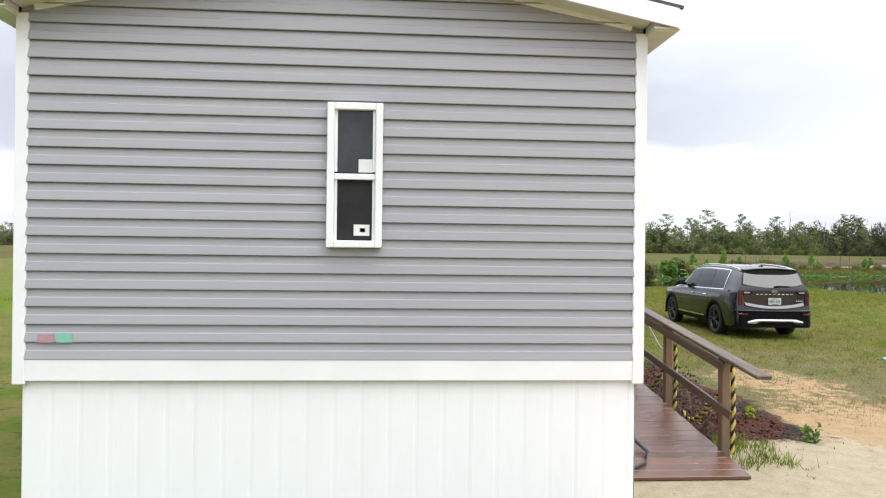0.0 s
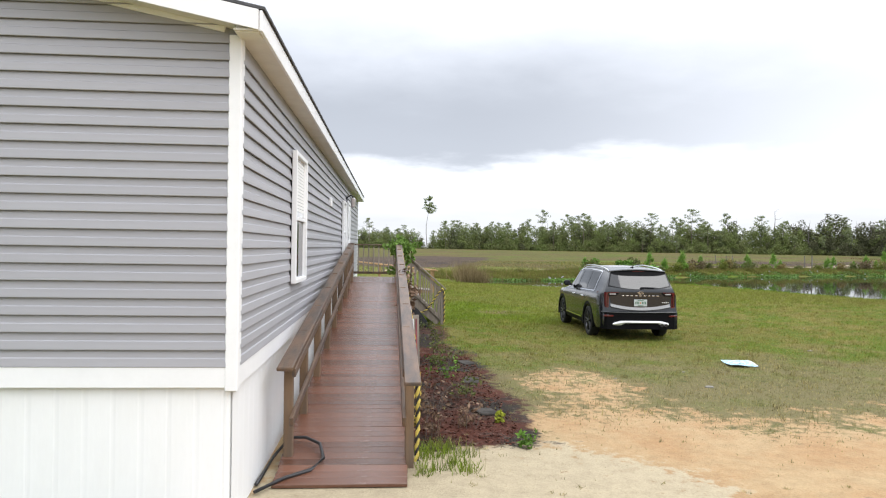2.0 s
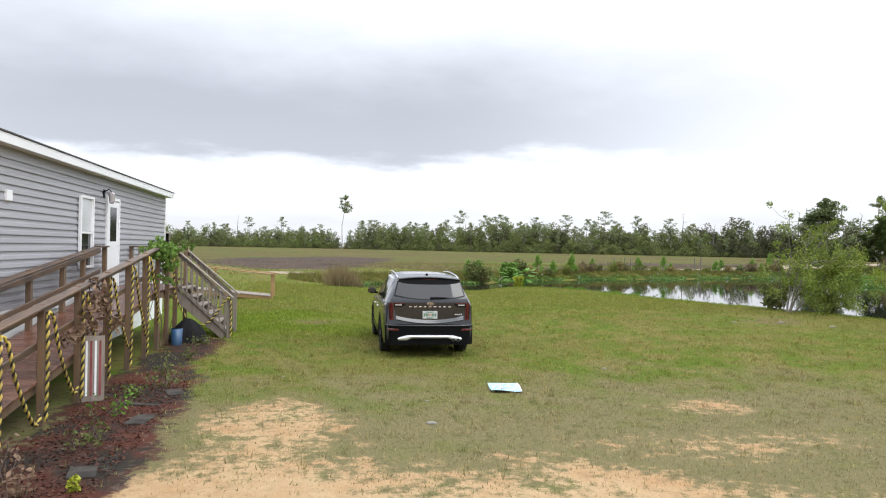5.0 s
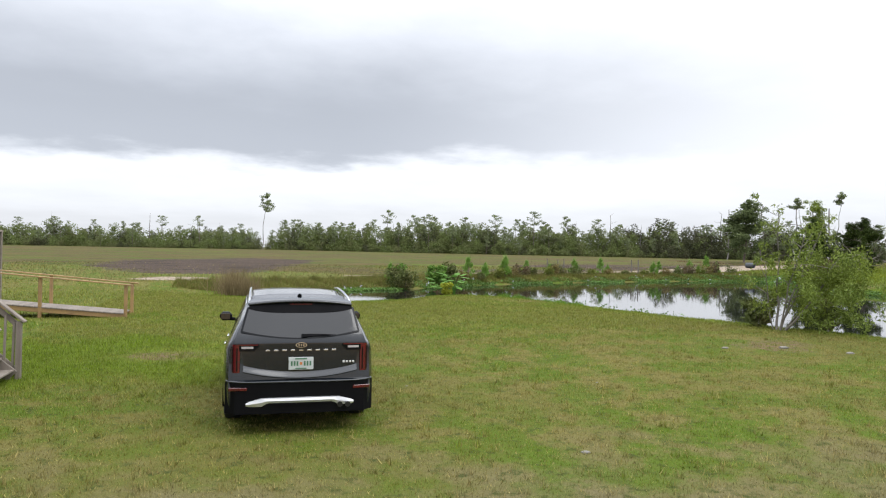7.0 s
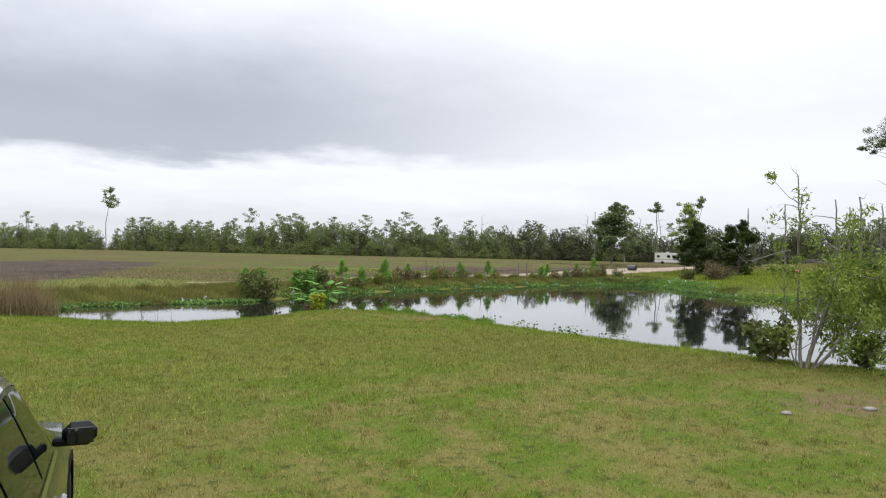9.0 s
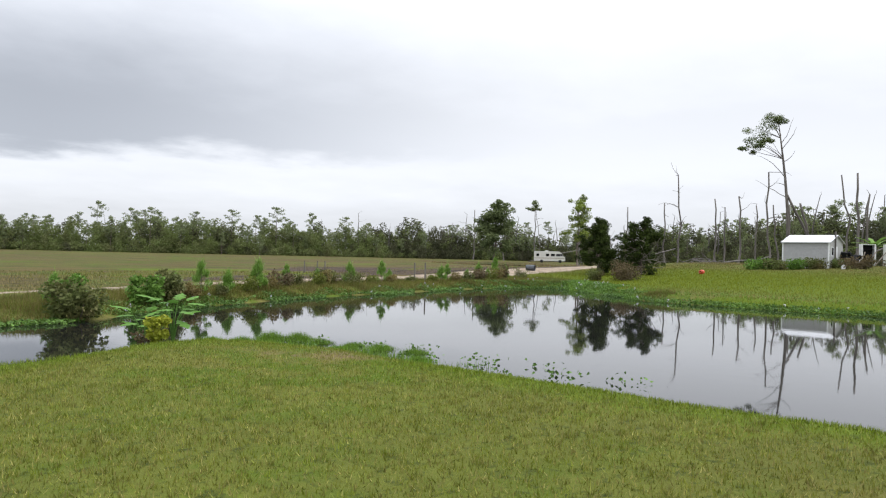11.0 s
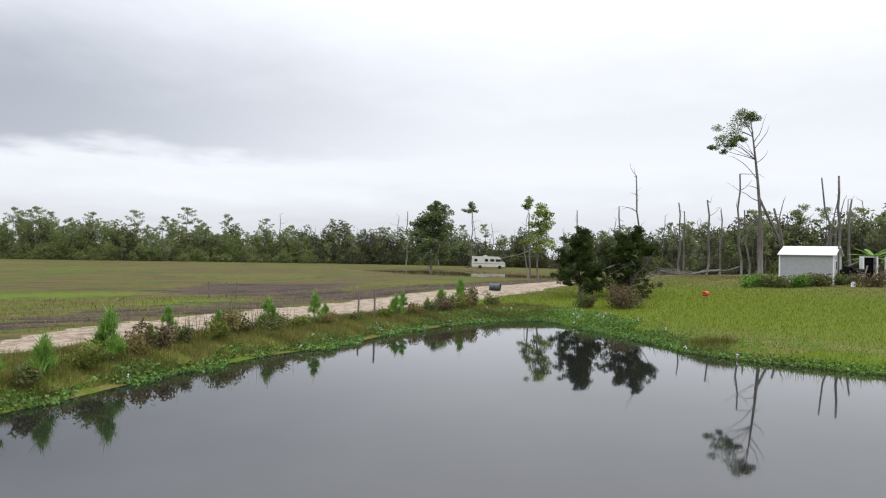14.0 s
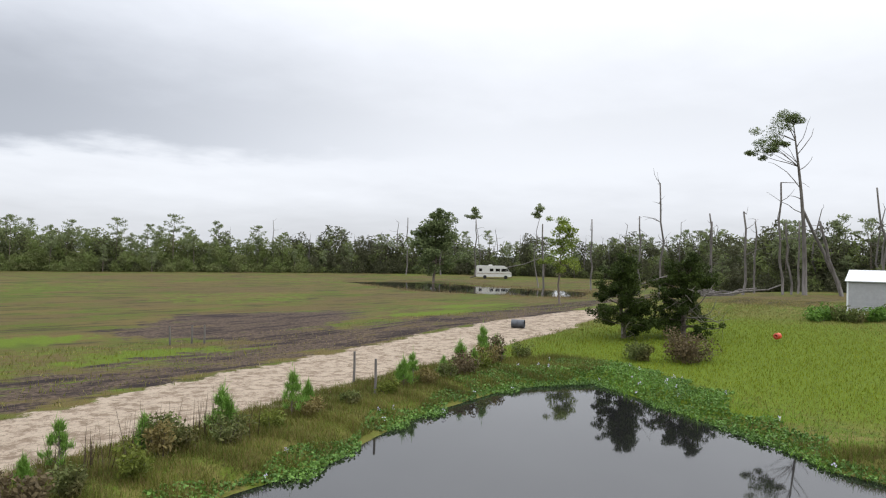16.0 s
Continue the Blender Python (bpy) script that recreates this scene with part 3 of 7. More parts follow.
# ---- water ----
wm = bpy.data.materials.new("pond_water")
wm.use_nodes = True
t = wm.node_tree
b = t.nodes["Principled BSDF"]
b.inputs["Base Color"].default_value = (0.012, 0.012, 0.012, 1)
b.inputs["Roughness"].default_value = 0.03
b.inputs["IOR"].default_value = 1.72
tc = t.nodes.new("ShaderNodeTexCoord")
mp = t.nodes.new("ShaderNodeMapping")
mp.inputs["Scale"].default_value = (1.0, 1.0, 1.0)
t.links.new(tc.outputs["Object"], mp.inputs[0])
wn = nd(t, "ShaderNodeTexNoise", Scale=2.2, Detail=3.0, Roughness=0.5)
wk = nd(t, "ShaderNodeTexNoise", Scale=0.18, Detail=2.0)
t.links.new(mp.outputs[0], wn.inputs["Vector"])
t.links.new(tc.outputs["Object"], wk.inputs["Vector"])
bp = nd(t, "ShaderNodeBump", Distance=0.004)
t.links.new(wn.outputs[0], bp.inputs["Height"])
t.links.new(math_node(t, "MULTIPLY", smooth_node(t, wk.outputs[0], 0.4, 0.65), 0.28), bp.inputs["Strength"])
t.links.new(bp.outputs[0], b.inputs["Normal"])


def water_sheet(ring, z, name, label, grow):
    c = Vector((sum(p[0] for p in ring) / len(ring), sum(p[1] for p in ring) / len(ring), z))
    pts = []
    for (x, y), (px, py), (nx, ny) in zip(ring, ring[-1:] + ring[:-1], ring[1:] + ring[:1]):
        n = Vector((ny - py, px - nx, 0)).normalized()
        pts.append(Vector((x, y, z)) + n * grow)
    bm = bmesh.new()
    bm.faces.new([bm.verts.new(p) for p in pts])
    bmesh.ops.triangulate(bm, faces=bm.faces[:])
    w = bpy.data.meshes.new(name)
    bm.to_mesh(w)
    bm.free()
    w.materials.append(wm)
    return tagged(new(name, w), label, "pond", kind="structure")


water_sheet(POND, WATER, "water", "still dark pond water reflecting a grey sky", 0.5)
water_sheet(POND2, 0.95, "water", "shallow pool of water far across the field", 0.3)


# ---- mobile home ----
HX0, HX1, HY0, HY1 = -2.785, 1.945, 5.40, 25.0
EAVE, BAND, SILL = 3.86, 1.27, 1.10
RIDGE_X = (HX0 + HX1) / 2
PITCH = 0.20
LAP = 0.132

home = thing("mobile_home", "grey vinyl-sided mobile home on white skirting", "mobile home", Matrix.Translation((0, 0, 0)))


def lap_board(length, cut0=0.0, cut1=0.0):
    """One course of lapped siding along x, bottom edge at z 0, face towards -y. cut0, cut1: how far its top corners are cut back."""
    prof = [(0.006, 0.016), (-0.024, 0.0), (-0.028, 0.004), (-0.027, 0.016), (-0.021, LAP * 0.5), (-0.012, LAP * 0.56), (-0.006, LAP - 0.006), (0.006, LAP + 0.016)]
    rows = [[(cut0 * z / LAP, y, z) for y, z in prof], [(length - cut1 * z / LAP, y, z) for y, z in prof]]
    return Shape().grid(np.swapaxes(np.array(rows), 0, 1))


def gable_top(x):
    return EAVE + 0.012 + PITCH * (RIDGE_X - HX0 - abs(x - RIDGE_X))


# end wall facing the drive
core = Shape().poly([(HX0, HY0, SILL), (HX1, HY0, SILL), (HX1, HY0, gable_top(HX1)), (RIDGE_X, HY0, gable_top(RIDGE_X)), (HX0, HY0, gable_top(HX0))], (0, 0.1, 0))
wall_end = part("wall", core, M_SIDING, home)
z = BAND - 0.02
while z < gable_top(RIDGE_X):
    lo, hi = HX0 + 0.06, HX1 - 0.06
    if z + LAP > gable_top(HX0):
        run = max(0.0, (gable_top(RIDGE_X) - z) / PITCH)
        lo, hi = max(lo, RIDGE_X - run), min(hi, RIDGE_X + run)
    topw = max(0.0, (gable_top(RIDGE_X) - z - LAP) / PITCH)
    if hi - lo > 0.3:
        part("siding_board", lap_board(hi - lo, max(0.0, RIDGE_X - topw - lo), max(0.0, hi - RIDGE_X - topw)), M_SIDING, wall_end, at=pose(lo, HY0 - 0.004, z))
    z += LAP
# long wall beside the ramp
core = Shape().box((HX1 - 0.05, (HY0 + HY1) / 2 + 0.05, (SILL + EAVE) / 2), (0.1, HY1 - HY0 - 0.1, EAVE - SILL))
wall_side = part("wall", core, M_SIDING, home)
z = BAND - 0.02
k = 0
while z + LAP < EAVE - 0.02:
    cuts = [HY0 + 0.06, HY0 + 0.06 + 3.3 + 1.6 * ((k * 5) % 4), HY0 + 12.5 + 1.2 * ((k * 3) % 3), HY1 - 0.06]
    for a, b2 in zip(cuts, cuts[1:]):
        part("siding_board", lap_board(b2 - a + (0.0 if b2 == cuts[-1] else 0.015)), M_SIDING, wall_side, at=pose(HX1 + 0.004 + 0.001 * (k % 2), a, z, 0, 0, 90))
    z += LAP
    k += 1
# plain far walls
part("wall", Shape().box((HX0 + 0.05, (HY0 + HY1) / 2 + 0.05, (SILL + EAVE) / 2), (0.1, HY1 - HY0 - 0.1, EAVE - SILL)), M_SIDING, home)
part("wall", Shape().poly([(HX0 + 0.1, HY1, SILL), (HX1 - 0.1, HY1, SILL), (HX1 - 0.1, HY1, gable_top(HX1)), (RIDGE_X, HY1, gable_top(RIDGE_X)), (HX0 + 0.1, HY1, gable_top(HX0))], (0, -0.1, 0)), M_SIDING, home)
part("floor_deck", Shape().box((RIDGE_X, (HY0 + HY1) / 2, SILL + 0.05), (HX1 - HX0 - 0.25, HY1 - HY0 - 0.25, 0.1)), M_DARK, home)
# white corner posts and the band over the skirting
for x, y in ((HX0, HY0), (HX1, HY0), (HX1, HY1), (HX0, HY1)):
    sx_, sy_ = (1 if x > 0 else -1), (1 if y > 10 else -1)
    c = Shape().box((x - sx_ * 0.02, y + sy_ * 0.012, (SILL - 0.03 + EAVE) / 2 - 0.02), (0.095, 0.035, EAVE - SILL - 0.0), 0.006)
    c.box((x + sx_ * 0.012, y - sy_ * 0.045, (SILL - 0.03 + EAVE) / 2 - 0.02), (0.035, 0.11, EAVE - SILL - 0.0), 0.006)
    part("corner_trim", c, M_WHITE, home)
part("band_trim", Shape().box(((HX0 + HX1) / 2, HY0 - 0.012, (SILL + BAND) / 2 - 0.01), (HX1 - HX0 - 0.13, 0.03, BAND - SILL), 0.006), M_WHITE, home)
part("band_trim", Shape().box((HX1 + 0.012, (HY0 + HY1) / 2, (SILL + BAND) / 2 - 0.01), (0.03, HY1 - HY0 - 0.13, BAND - SILL), 0.006), M_WHITE, home)


def skirt_panel(w, h):
    """A skirting panel with folded vertical ribs, face towards -y."""
    xs, ys = [], []
    n = max(1, round(w / 0.21))
    for i in range(n):
        x0 = w * i / n
        for dx, dy in ((0.0, 0.0), (0.012, -0.003), (0.078, -0.003), (0.09, 0.0)):
            xs.append(x0 + dx * (w / n) / 0.105 if dx < 0.05 else x0 + w / n - (0.105 - dx))
            ys.append(dy)
    xs.append(w)
    ys.append(0.0)
    rows = [[(x, y, zz) for x, y in zip(xs, ys)] for zz in (0.0, h)]
    return Shape().grid(rows)


sk_end = part("skirting", Shape().box((RIDGE_X, HY0 + 0.05, 0.52), (HX1 - HX0 - 0.06, 0.05, 1.14)), M_SKIRT, home)
PANEL = 0.42
x = HX0 + 0.03
while x < HX1 - 0.05:
    w = min(PANEL + 0.006, HX1 - 0.03 - x)
    part("skirting_panel", skirt_panel(w, 1.13), M_SKIRT, sk_end, at=pose(x, HY0 + 0.018 + rnd.uniform(0, 0.004), -0.04))
    x += PANEL
sk_side = part("skirting", Shape().box((HX1 - 0.05, (HY0 + HY1) / 2, 0.52), (0.05, HY1 - HY0 - 0.1, 1.14)), M_SKIRT, home)
y = HY0 + 0.03
while y < HY1 - 0.05:
    w = min(PANEL + 0.006, HY1 - 0.03 - y)
    part("skirting_panel", skirt_panel(w, 1.13), M_SKIRT, sk_side, at=pose(HX1 - 0.018, y, -0.04, 0, 0, 90))
    y += PANEL
part("skirting", Shape().box((HX0 + 0.05, (HY0 + HY1) / 2, 0.52), (0.05, HY1 - HY0 - 0.1, 1.14)), M_SKIRT, home)
part("skirting", Shape().box((RIDGE_X, HY1 - 0.05, 0.52), (HX1 - HX0 - 0.16, 0.05, 1.14)), M_SKIRT, home)
# roof: two slopes with overhang, white fascia and rake boards, soffits
OV = 0.205
re0, re1 = HY0 - 0.22, HY1 + 0.30
for s in (-1, 1):
    ex = RIDGE_X + s * (HX1 - RIDGE_X + OV)
    ez = EAVE + 0.13 - PITCH * OV
    rz = ez + PITCH * (HX1 - RIDGE_X + OV)
    roof = Shape().poly([(RIDGE_X, re0, rz + 0.02), (ex + s * 0.03, re0, ez - 0.005 + 0.02), (ex + s * 0.03, re1, ez - 0.005 + 0.02), (RIDGE_X, re1, rz + 0.02)], (0, 0, 0.022))
    part("roof", roof, M_SHINGLE, home, "dark shingle roof slope")
    part("fascia", Shape().box((ex, (re0 + re1) / 2, ez - 0.068), (0.025, re1 - re0, 0.155), 0.004), M_WHITE, home)
    part("rake_board", Shape().poly([(RIDGE_X, re0, rz + 0.012), (ex - s * 0.014, re0, ez + 0.010), (ex - s * 0.014, re0, ez - 0.14), (RIDGE_X, re0, rz - 0.13)], (0, -0.022, 0)), M_WHITE, home)
    part("rake_board", Shape().poly([(RIDGE_X, re1, rz + 0.012), (ex - s * 0.014, re1, ez + 0.010), (ex - s * 0.014, re1, ez - 0.14), (RIDGE_X, re1, rz - 0.13)], (0, 0.022, 0)), M_WHITE, home)
    part("soffit", Shape().box(((ex + (HX1 if s > 0 else HX0)) / 2, (re0 + re1) / 2, ez - 0.135), (OV - 0.01, re1 - re0 - 0.01, 0.012)), M_SOFFIT, home)
    part("soffit", Shape().poly([(RIDGE_X, re0 + 0.002, rz - 0.115), (ex - s * OV, re0 + 0.002, ez - 0.125 + PITCH * OV), (ex - s * OV, HY0 + 0.002, ez - 0.125 + PITCH * OV), (RIDGE_X, HY0 + 0.002, rz - 0.115)], (0, 0, 0.01)), M_SOFFIT, home)
for s in (-1, 1):
    xw = HX1 if s > 0 else HX0
    part("cornice_return", Shape().box((xw + s * OV / 2, (re0 + HY0) / 2 + 0.01, EAVE - 0.02), (OV - 0.03, HY0 - re0 - 0.03, 0.09), 0.004), M_SOFFIT, home)
part("gable_trim", Shape().beam((HX0 + 0.1, HY0 - 0.016, gable_top(HX0) - 0.005), (RIDGE_X, HY0 - 0.016, gable_top(RIDGE_X) - 0.005), 0.03, 0.05), M_WHITE, home)
part("gable_trim", Shape().beam((RIDGE_X, HY0 - 0.016, gable_top(RIDGE_X) - 0.005), (HX1 - 0.1, HY0 - 0.016, gable_top(HX1) - 0.005), 0.03, 0.05), M_WHITE, home)


def hung_window(w, h, upper, lower, m, stickers=()):
    """A single-hung window of outer size w by h, face towards -y, its lower left corner at the origin."""
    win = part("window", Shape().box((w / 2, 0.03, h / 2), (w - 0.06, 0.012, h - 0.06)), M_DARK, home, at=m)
    fr = 0.055
    f = Shape()
    f.box((fr / 2, -0.012, h / 2), (fr, 0.06, h), 0.006).box((w - fr / 2, -0.012, h / 2), (fr, 0.06, h), 0.006)
    f.box((w / 2, -0.012, h - fr / 2), (w - 2 * fr, 0.058, fr), 0.006).box((w / 2, -0.014, fr / 2), (w - 2 * fr, 0.062, fr), 0.006)
    part("window_frame", f, M_WHITE, win, "white vinyl window frame")
    s = Shape().box((w / 2, -0.006, h / 2 - 0.01), (w - 2 * fr, 0.03, 0.045), 0.004)
    for x0 in (fr + 0.011, w - fr - 0.011):
        s.box((x0, -0.002, h * 0.74), (0.022, 0.026, h * 0.5 - fr - 0.02), 0.003)
        s.box((x0, 0.006, h * 0.26), (0.022, 0.02, h * 0.5 - fr - 0.02), 0.003)
    part("sash", s, M_WHITE, win)
    part("pane", Shape().box((w / 2, 0.004, h * 0.745), (w - 2 * fr, 0.006, h * 0.5 - fr)), upper, win)
    part("pane", Shape().box((w / 2, 0.014, h * 0.255), (w - 2 * fr, 0.006, h * 0.5 - fr)), lower, win)
    for x0, z0, sw, sh, mat in stickers:
        part("sticker", Shape().box((x0, -0.002 if z0 > h / 2 else 0.008, z0), (sw, 0.004, sh)), mat, win)
    return win


hung_window(0.42, 1.10, M_PANE, M_SCREEN, pose(-0.515, HY0 - 0.048, 2.11),
            ((0.29, 0.625, 0.105, 0.10, M_PAPER), (0.265, 0.135, 0.12, 0.085, M_PAPER), (0.272, 0.135, 0.04, 0.03, M_YELLOWPAPER)))
sidew = hung_window(1.06, 1.575, M_BLINDGLARE, M_PANE, pose(HX1 + 0.052, 8.18, 1.75, 0, 0, 90))
b_ = Shape()
for k in range(15):
    b_.box((0.53, 0.002, 0.89 + k * 0.041), (0.94, 0.004, 0.034))
part("blind_slats", b_, M_PAPER, sidew)
hung_window(0.85, 1.5, M_BLINDGLARE, M_PANE, pose(HX1 + 0.052, 16.75, 1.8, 0, 0, 90))
# entrance door with frame, lamp and wall box
door = part("door", Shape().box((0.45, 0.0, 1.0), (0.88, 0.045, 1.98), 0.006), M_WHITE, home, "white entrance door", at=pose(HX1 + 0.03, 18.7, 1.32, 0, 0, 90))
fr_ = Shape()
fr_.box((-0.03, -0.005, 1.02), (0.07, 0.07, 2.1), 0.006).box((0.93, -0.005, 1.02), (0.07, 0.07, 2.1), 0.006).box((0.45, -0.005, 2.04), (0.88, 0.07, 0.07), 0.006)
part("door_frame", fr_, M_WHITE, door)
part("door_window", Shape().box((0.45, -0.024, 1.45), (0.5, 0.008, 0.8), 0.003), M_PANE, door)
part("door_handle", Shape().tube([(0.82, -0.02, 0.95), (0.82, -0.08, 0.95), (0.74, -0.085, 0.95)], 0.012), M_CHROME, door)
lamp = part("porch_lamp", Shape().box((HX1 + 0.03, 18.45, 3.45), (0.03, 0.12, 0.18), 0.005), M_CLAD, home)
part("lamp_arm", Shape().tube([(HX1 + 0.03, 18.45, 3.48), (HX1 + 0.14, 18.45, 3.55), (HX1 + 0.2, 18.45, 3.48)], 0.014), M_CLAD, lamp)
part("lantern", Shape().tube([(HX1 + 0.2, 18.45, 3.48), (HX1 + 0.2, 18.45, 3.45), (HX1 + 0.2, 18.45, 3.25), (HX1 + 0.2, 18.45, 3.22)], [0.03, 0.075, 0.055, 0.02], 8), M_LAMPCLEAR, lamp)
part("wall_box", Shape().box((HX1 + 0.03, 13.5, 3.05), (0.06, 0.2, 0.17), 0.008), M_WHITE, home, "small white vent box on the wall")
part("tape", Shape().box((-2.57, HY0 - 0.034, 1.41), (0.115, 0.004, 0.062)), M_TAPE_RED, home, "faded red tape strip")
part("tape", Shape().box((-2.435, HY0 - 0.034, 1.415), (0.11, 0.004, 0.07)), M_TAPE_GREEN, home, "green tape strip")

# ---- ramp with rails, landing and stairs ----
RX0, RX1 = 2.13, 3.30
RY0, RY1, LY1 = 6.25, 17.4, 20.8
DECK = 1.30


def ramp_z(y):
    return 0.04 + (DECK - 0.04) * min(1.0, max(0.0, (y - RY0) / (RY1 - RY0)))


ramp = thing("wheelchair_ramp", "wet brown wooden access ramp beside the mobile home", "ramp")
board = Shape().box((0, 0, 0), (RX1 - RX0 + 0.06, 0.137, 0.036), 0.005).mesh("deck_board", M_DECK)
slope = math.degrees(math.atan2(DECK - 0.04, RY1 - RY0))
surface = part("deck_frame", Shape().beam((RX0 + 0.05, RY0 + 0.05, -0.06), (RX0 + 0.05, RY1, DECK - 0.12), 0.045, 0.14).beam((RX1 - 0.05, RY0 + 0.05, -0.06), (RX1 - 0.05, RY1, DECK - 0.12), 0.045, 0.14).beam(
    ((RX0 + RX1) / 2, RY0 + 0.05, -0.06), ((RX0 + RX1) / 2, RY1, DECK - 0.12), 0.045, 0.14), M_POST, ramp)
y = RY0 + 0.07
while y < RY1:
    part("deck_board", board, M_DECK, surface, at=pose((RX0 + RX1) / 2 + rnd.uniform(-0.008, 0.008), y, ramp_z(y) - 0.018 + rnd.uniform(-0.002, 0.002), slope, rnd.uniform(-0.2, 0.2), rnd.uniform(-0.25, 0.25)))
    y += 0.1425
landing = part("landing_frame", Shape().box(((1.98 + RX1) / 2, (RY1 + LY1) / 2, DECK - 0.12), (RX1 - 1.98, LY1 - RY1 - 0.05, 0.14), 0.01), M_POST, ramp)
y = RY1 + 0.07
while y < LY1:
    part("deck_board", board, M_DECK, landing, at=pose((2.0 + RX1) / 2 + 0.01, y, DECK - 0.018 + rnd.uniform(-0.002, 0.002), 0, 0, rnd.uniform(-0.3, 0.3)) @ Matrix.Diagonal((1.1, 1, 1, 1)))
    y += 0.1425
left_posts = [6.9, 8.1, 9.58, 11.04, 12.5, 13.9, 15.36, 16.5, 17.95]
right_posts = [6.86, 8.32, 9.76, 11.1, 12.45, 13.8, 15.15, 16.4, 17.5]
for xs_, ys_ in ((RX0 + 0.03, left_posts), (RX1 + 0.06, right_posts)):
    for y in ys_:
        zt = ramp_z(y) + 0.92
        part("post", Shape().box((0, 0, (zt + 0.1) / 2 - 0.05), (0.088, 0.088, zt + 0.1), 0.008), M_POST, ramp, at=pose(xs_, y, 0.0, rnd.uniform(-0.4, 0.4), rnd.uniform(-0.5, 0.5), rnd.uniform(-3, 3)))
for xs_, y0, y1, inn in ((RX0 + 0.03, 6.55, 18.0, 1), (RX1 + 0.06, 6.1, 17.6, -1)):
    y_mid = RY1
    def top(y):
        return ramp_z(y) + 0.955 - (0.02 if y > RY1 else 0)
    part("top_rail", Shape().beam((xs_, y0, top(RY0 + 0.3) - 0.113 * (RY0 + 0.3 - y0)), (xs_, min(y1, RY1 + 0.02), top(min(y1, RY1 + 0.02))), 0.15, 0.038, 0.008), M_RAIL, ramp)
    part("side_rail", Shape().beam((xs_ + inn * 0.062, 6.75, ramp_z(6.75) + 0.865), (xs_ + inn * 0.062, RY1, DECK + 0.865), 0.036, 0.088, 0.006), M_RAIL, ramp)
    part("mid_rail", Shape().beam((xs_ + inn * 0.062, 6.6, ramp_z(6.75) + 0.42), (xs_ + inn * 0.062, RY1, DECK + 0.44), 0.036, 0.088, 0.006), M_RAIL, ramp)
part("top_rail", Shape().beam((RX0 + 0.03, RY1 + 0.02, DECK + 0.955), (RX0 + 0.03, 18.05, DECK + 0.955), 0.14, 0.036, 0.006), M_RAIL, ramp)
# landing rails
part("top_rail", Shape().beam((1.96, LY1 - 0.03, DECK + 0.95), (RX1 + 0.12, LY1 - 0.03, DECK + 0.95), 0.14, 0.036, 0.006), M_RAIL, ramp)
part("bottom_rail", Shape().beam((1.98, LY1 - 0.03, DECK + 0.12), (RX1, LY1 - 0.03, DECK + 0.12), 0.036, 0.07, 0.006), M_RAIL, ramp)
bal = Shape().box((0, 0, 0.42), (0.036, 0.036, 0.84), 0.004).mesh("baluster", M_GREYWOOD)
for k in range(9):
    part("baluster", bal, M_GREYWOOD, ramp, at=pose(2.05 + k * 0.15, LY1 - 0.03, DECK + 0.09))
for x, y in ((1.99, LY1 - 0.03), (RX1 + 0.06, LY1 - 0.03), (RX1 + 0.06, 19.45), (RX1 + 0.06, 18.5)):
    part("post", Shape().box((0, 0, (DECK + 0.95) / 2), (0.09, 0.09, DECK + 0.95), 0.008), M_POST, ramp, at=pose(x, y, 0))
part("top_rail", Shape().beam((RX1 + 0.06, 17.5, DECK + 0.955), (RX1 + 0.06, 19.5, DECK + 0.955), 0.14, 0.036, 0.006), M_RAIL, ramp)
part("mid_rail", Shape().beam((RX1 + 0.0, 17.4, DECK + 0.44), (RX1 + 0.0, 19.45, DECK + 0.44), 0.036, 0.088, 0.006), M_RAIL, ramp)
part("wire_panel", Shape().box((RX1 - 0.7, LY1 + 0.02, DECK + 0.5), (0.01, 0.01, 0.8)), M_POST, ramp)

stairs = thing("stairs", "weathered grey wooden stairs with slatted rails", "stairs")
SX0, SX1, SY0, SY1 = RX1 + 0.1, 4.62, 19.5, 20.85
foot = zat(4.5, 20.1)
N = 6
for k in range(N):
    zz = DECK - (k + 1) * (DECK - foot) / N
    xx = SX0 + 0.02 + (k + 0.5) * (SX1 - SX0 - 0.1) / N
    part("tread", Shape().box((xx, (SY0 + SY1) / 2, zz + 0.16), (0.25, SY1 - SY0 - 0.1, 0.036), 0.006), M_GREYWOOD, stairs)
for y in (SY0 + 0.06, SY1 - 0.06):
    part("stringer", Shape().beam((SX0 - 0.05, y, DECK - 0.2), (SX1 - 0.08, y, foot + 0.06), 0.04, 0.24, 0.006), M_GREYWOOD, stairs)
for y in (SY0, SY1):
    part("post", Shape().box((SX1, y, foot + 0.5), (0.09, 0.09, 1.02), 0.008), M_GREYWOOD, stairs)
    part("top_rail", Shape().beam((SX0 - 0.12, y, DECK + 0.97), (SX1 + 0.1, y, foot + 1.0), 0.14, 0.036, 0.006), M_GREYWOOD, stairs)
    part("side_rail", Shape().beam((SX0 - 0.06, y + 0.02, DECK + 0.86), (SX1, y + 0.02, foot + 0.92), 0.036, 0.09, 0.006), M_GREYWOOD, stairs)
    part("side_rail", Shape().beam((SX0 - 0.06, y + 0.02, DECK + 0.08), (SX1, y + 0.02, foot + 0.12), 0.036, 0.08, 0.006), M_GREYWOOD, stairs)
    for k in range(9):
        u = (k + 0.7) / 9.4
        xx = SX0 + u * (SX1 - SX0)
        part("baluster", bal, M_GREYWOOD, stairs, at=pose(xx, y - 0.01, DECK + (foot - DECK) * u + 0.06, rnd.uniform(-1, 1), rnd.uniform(-1.5, 1.5)))


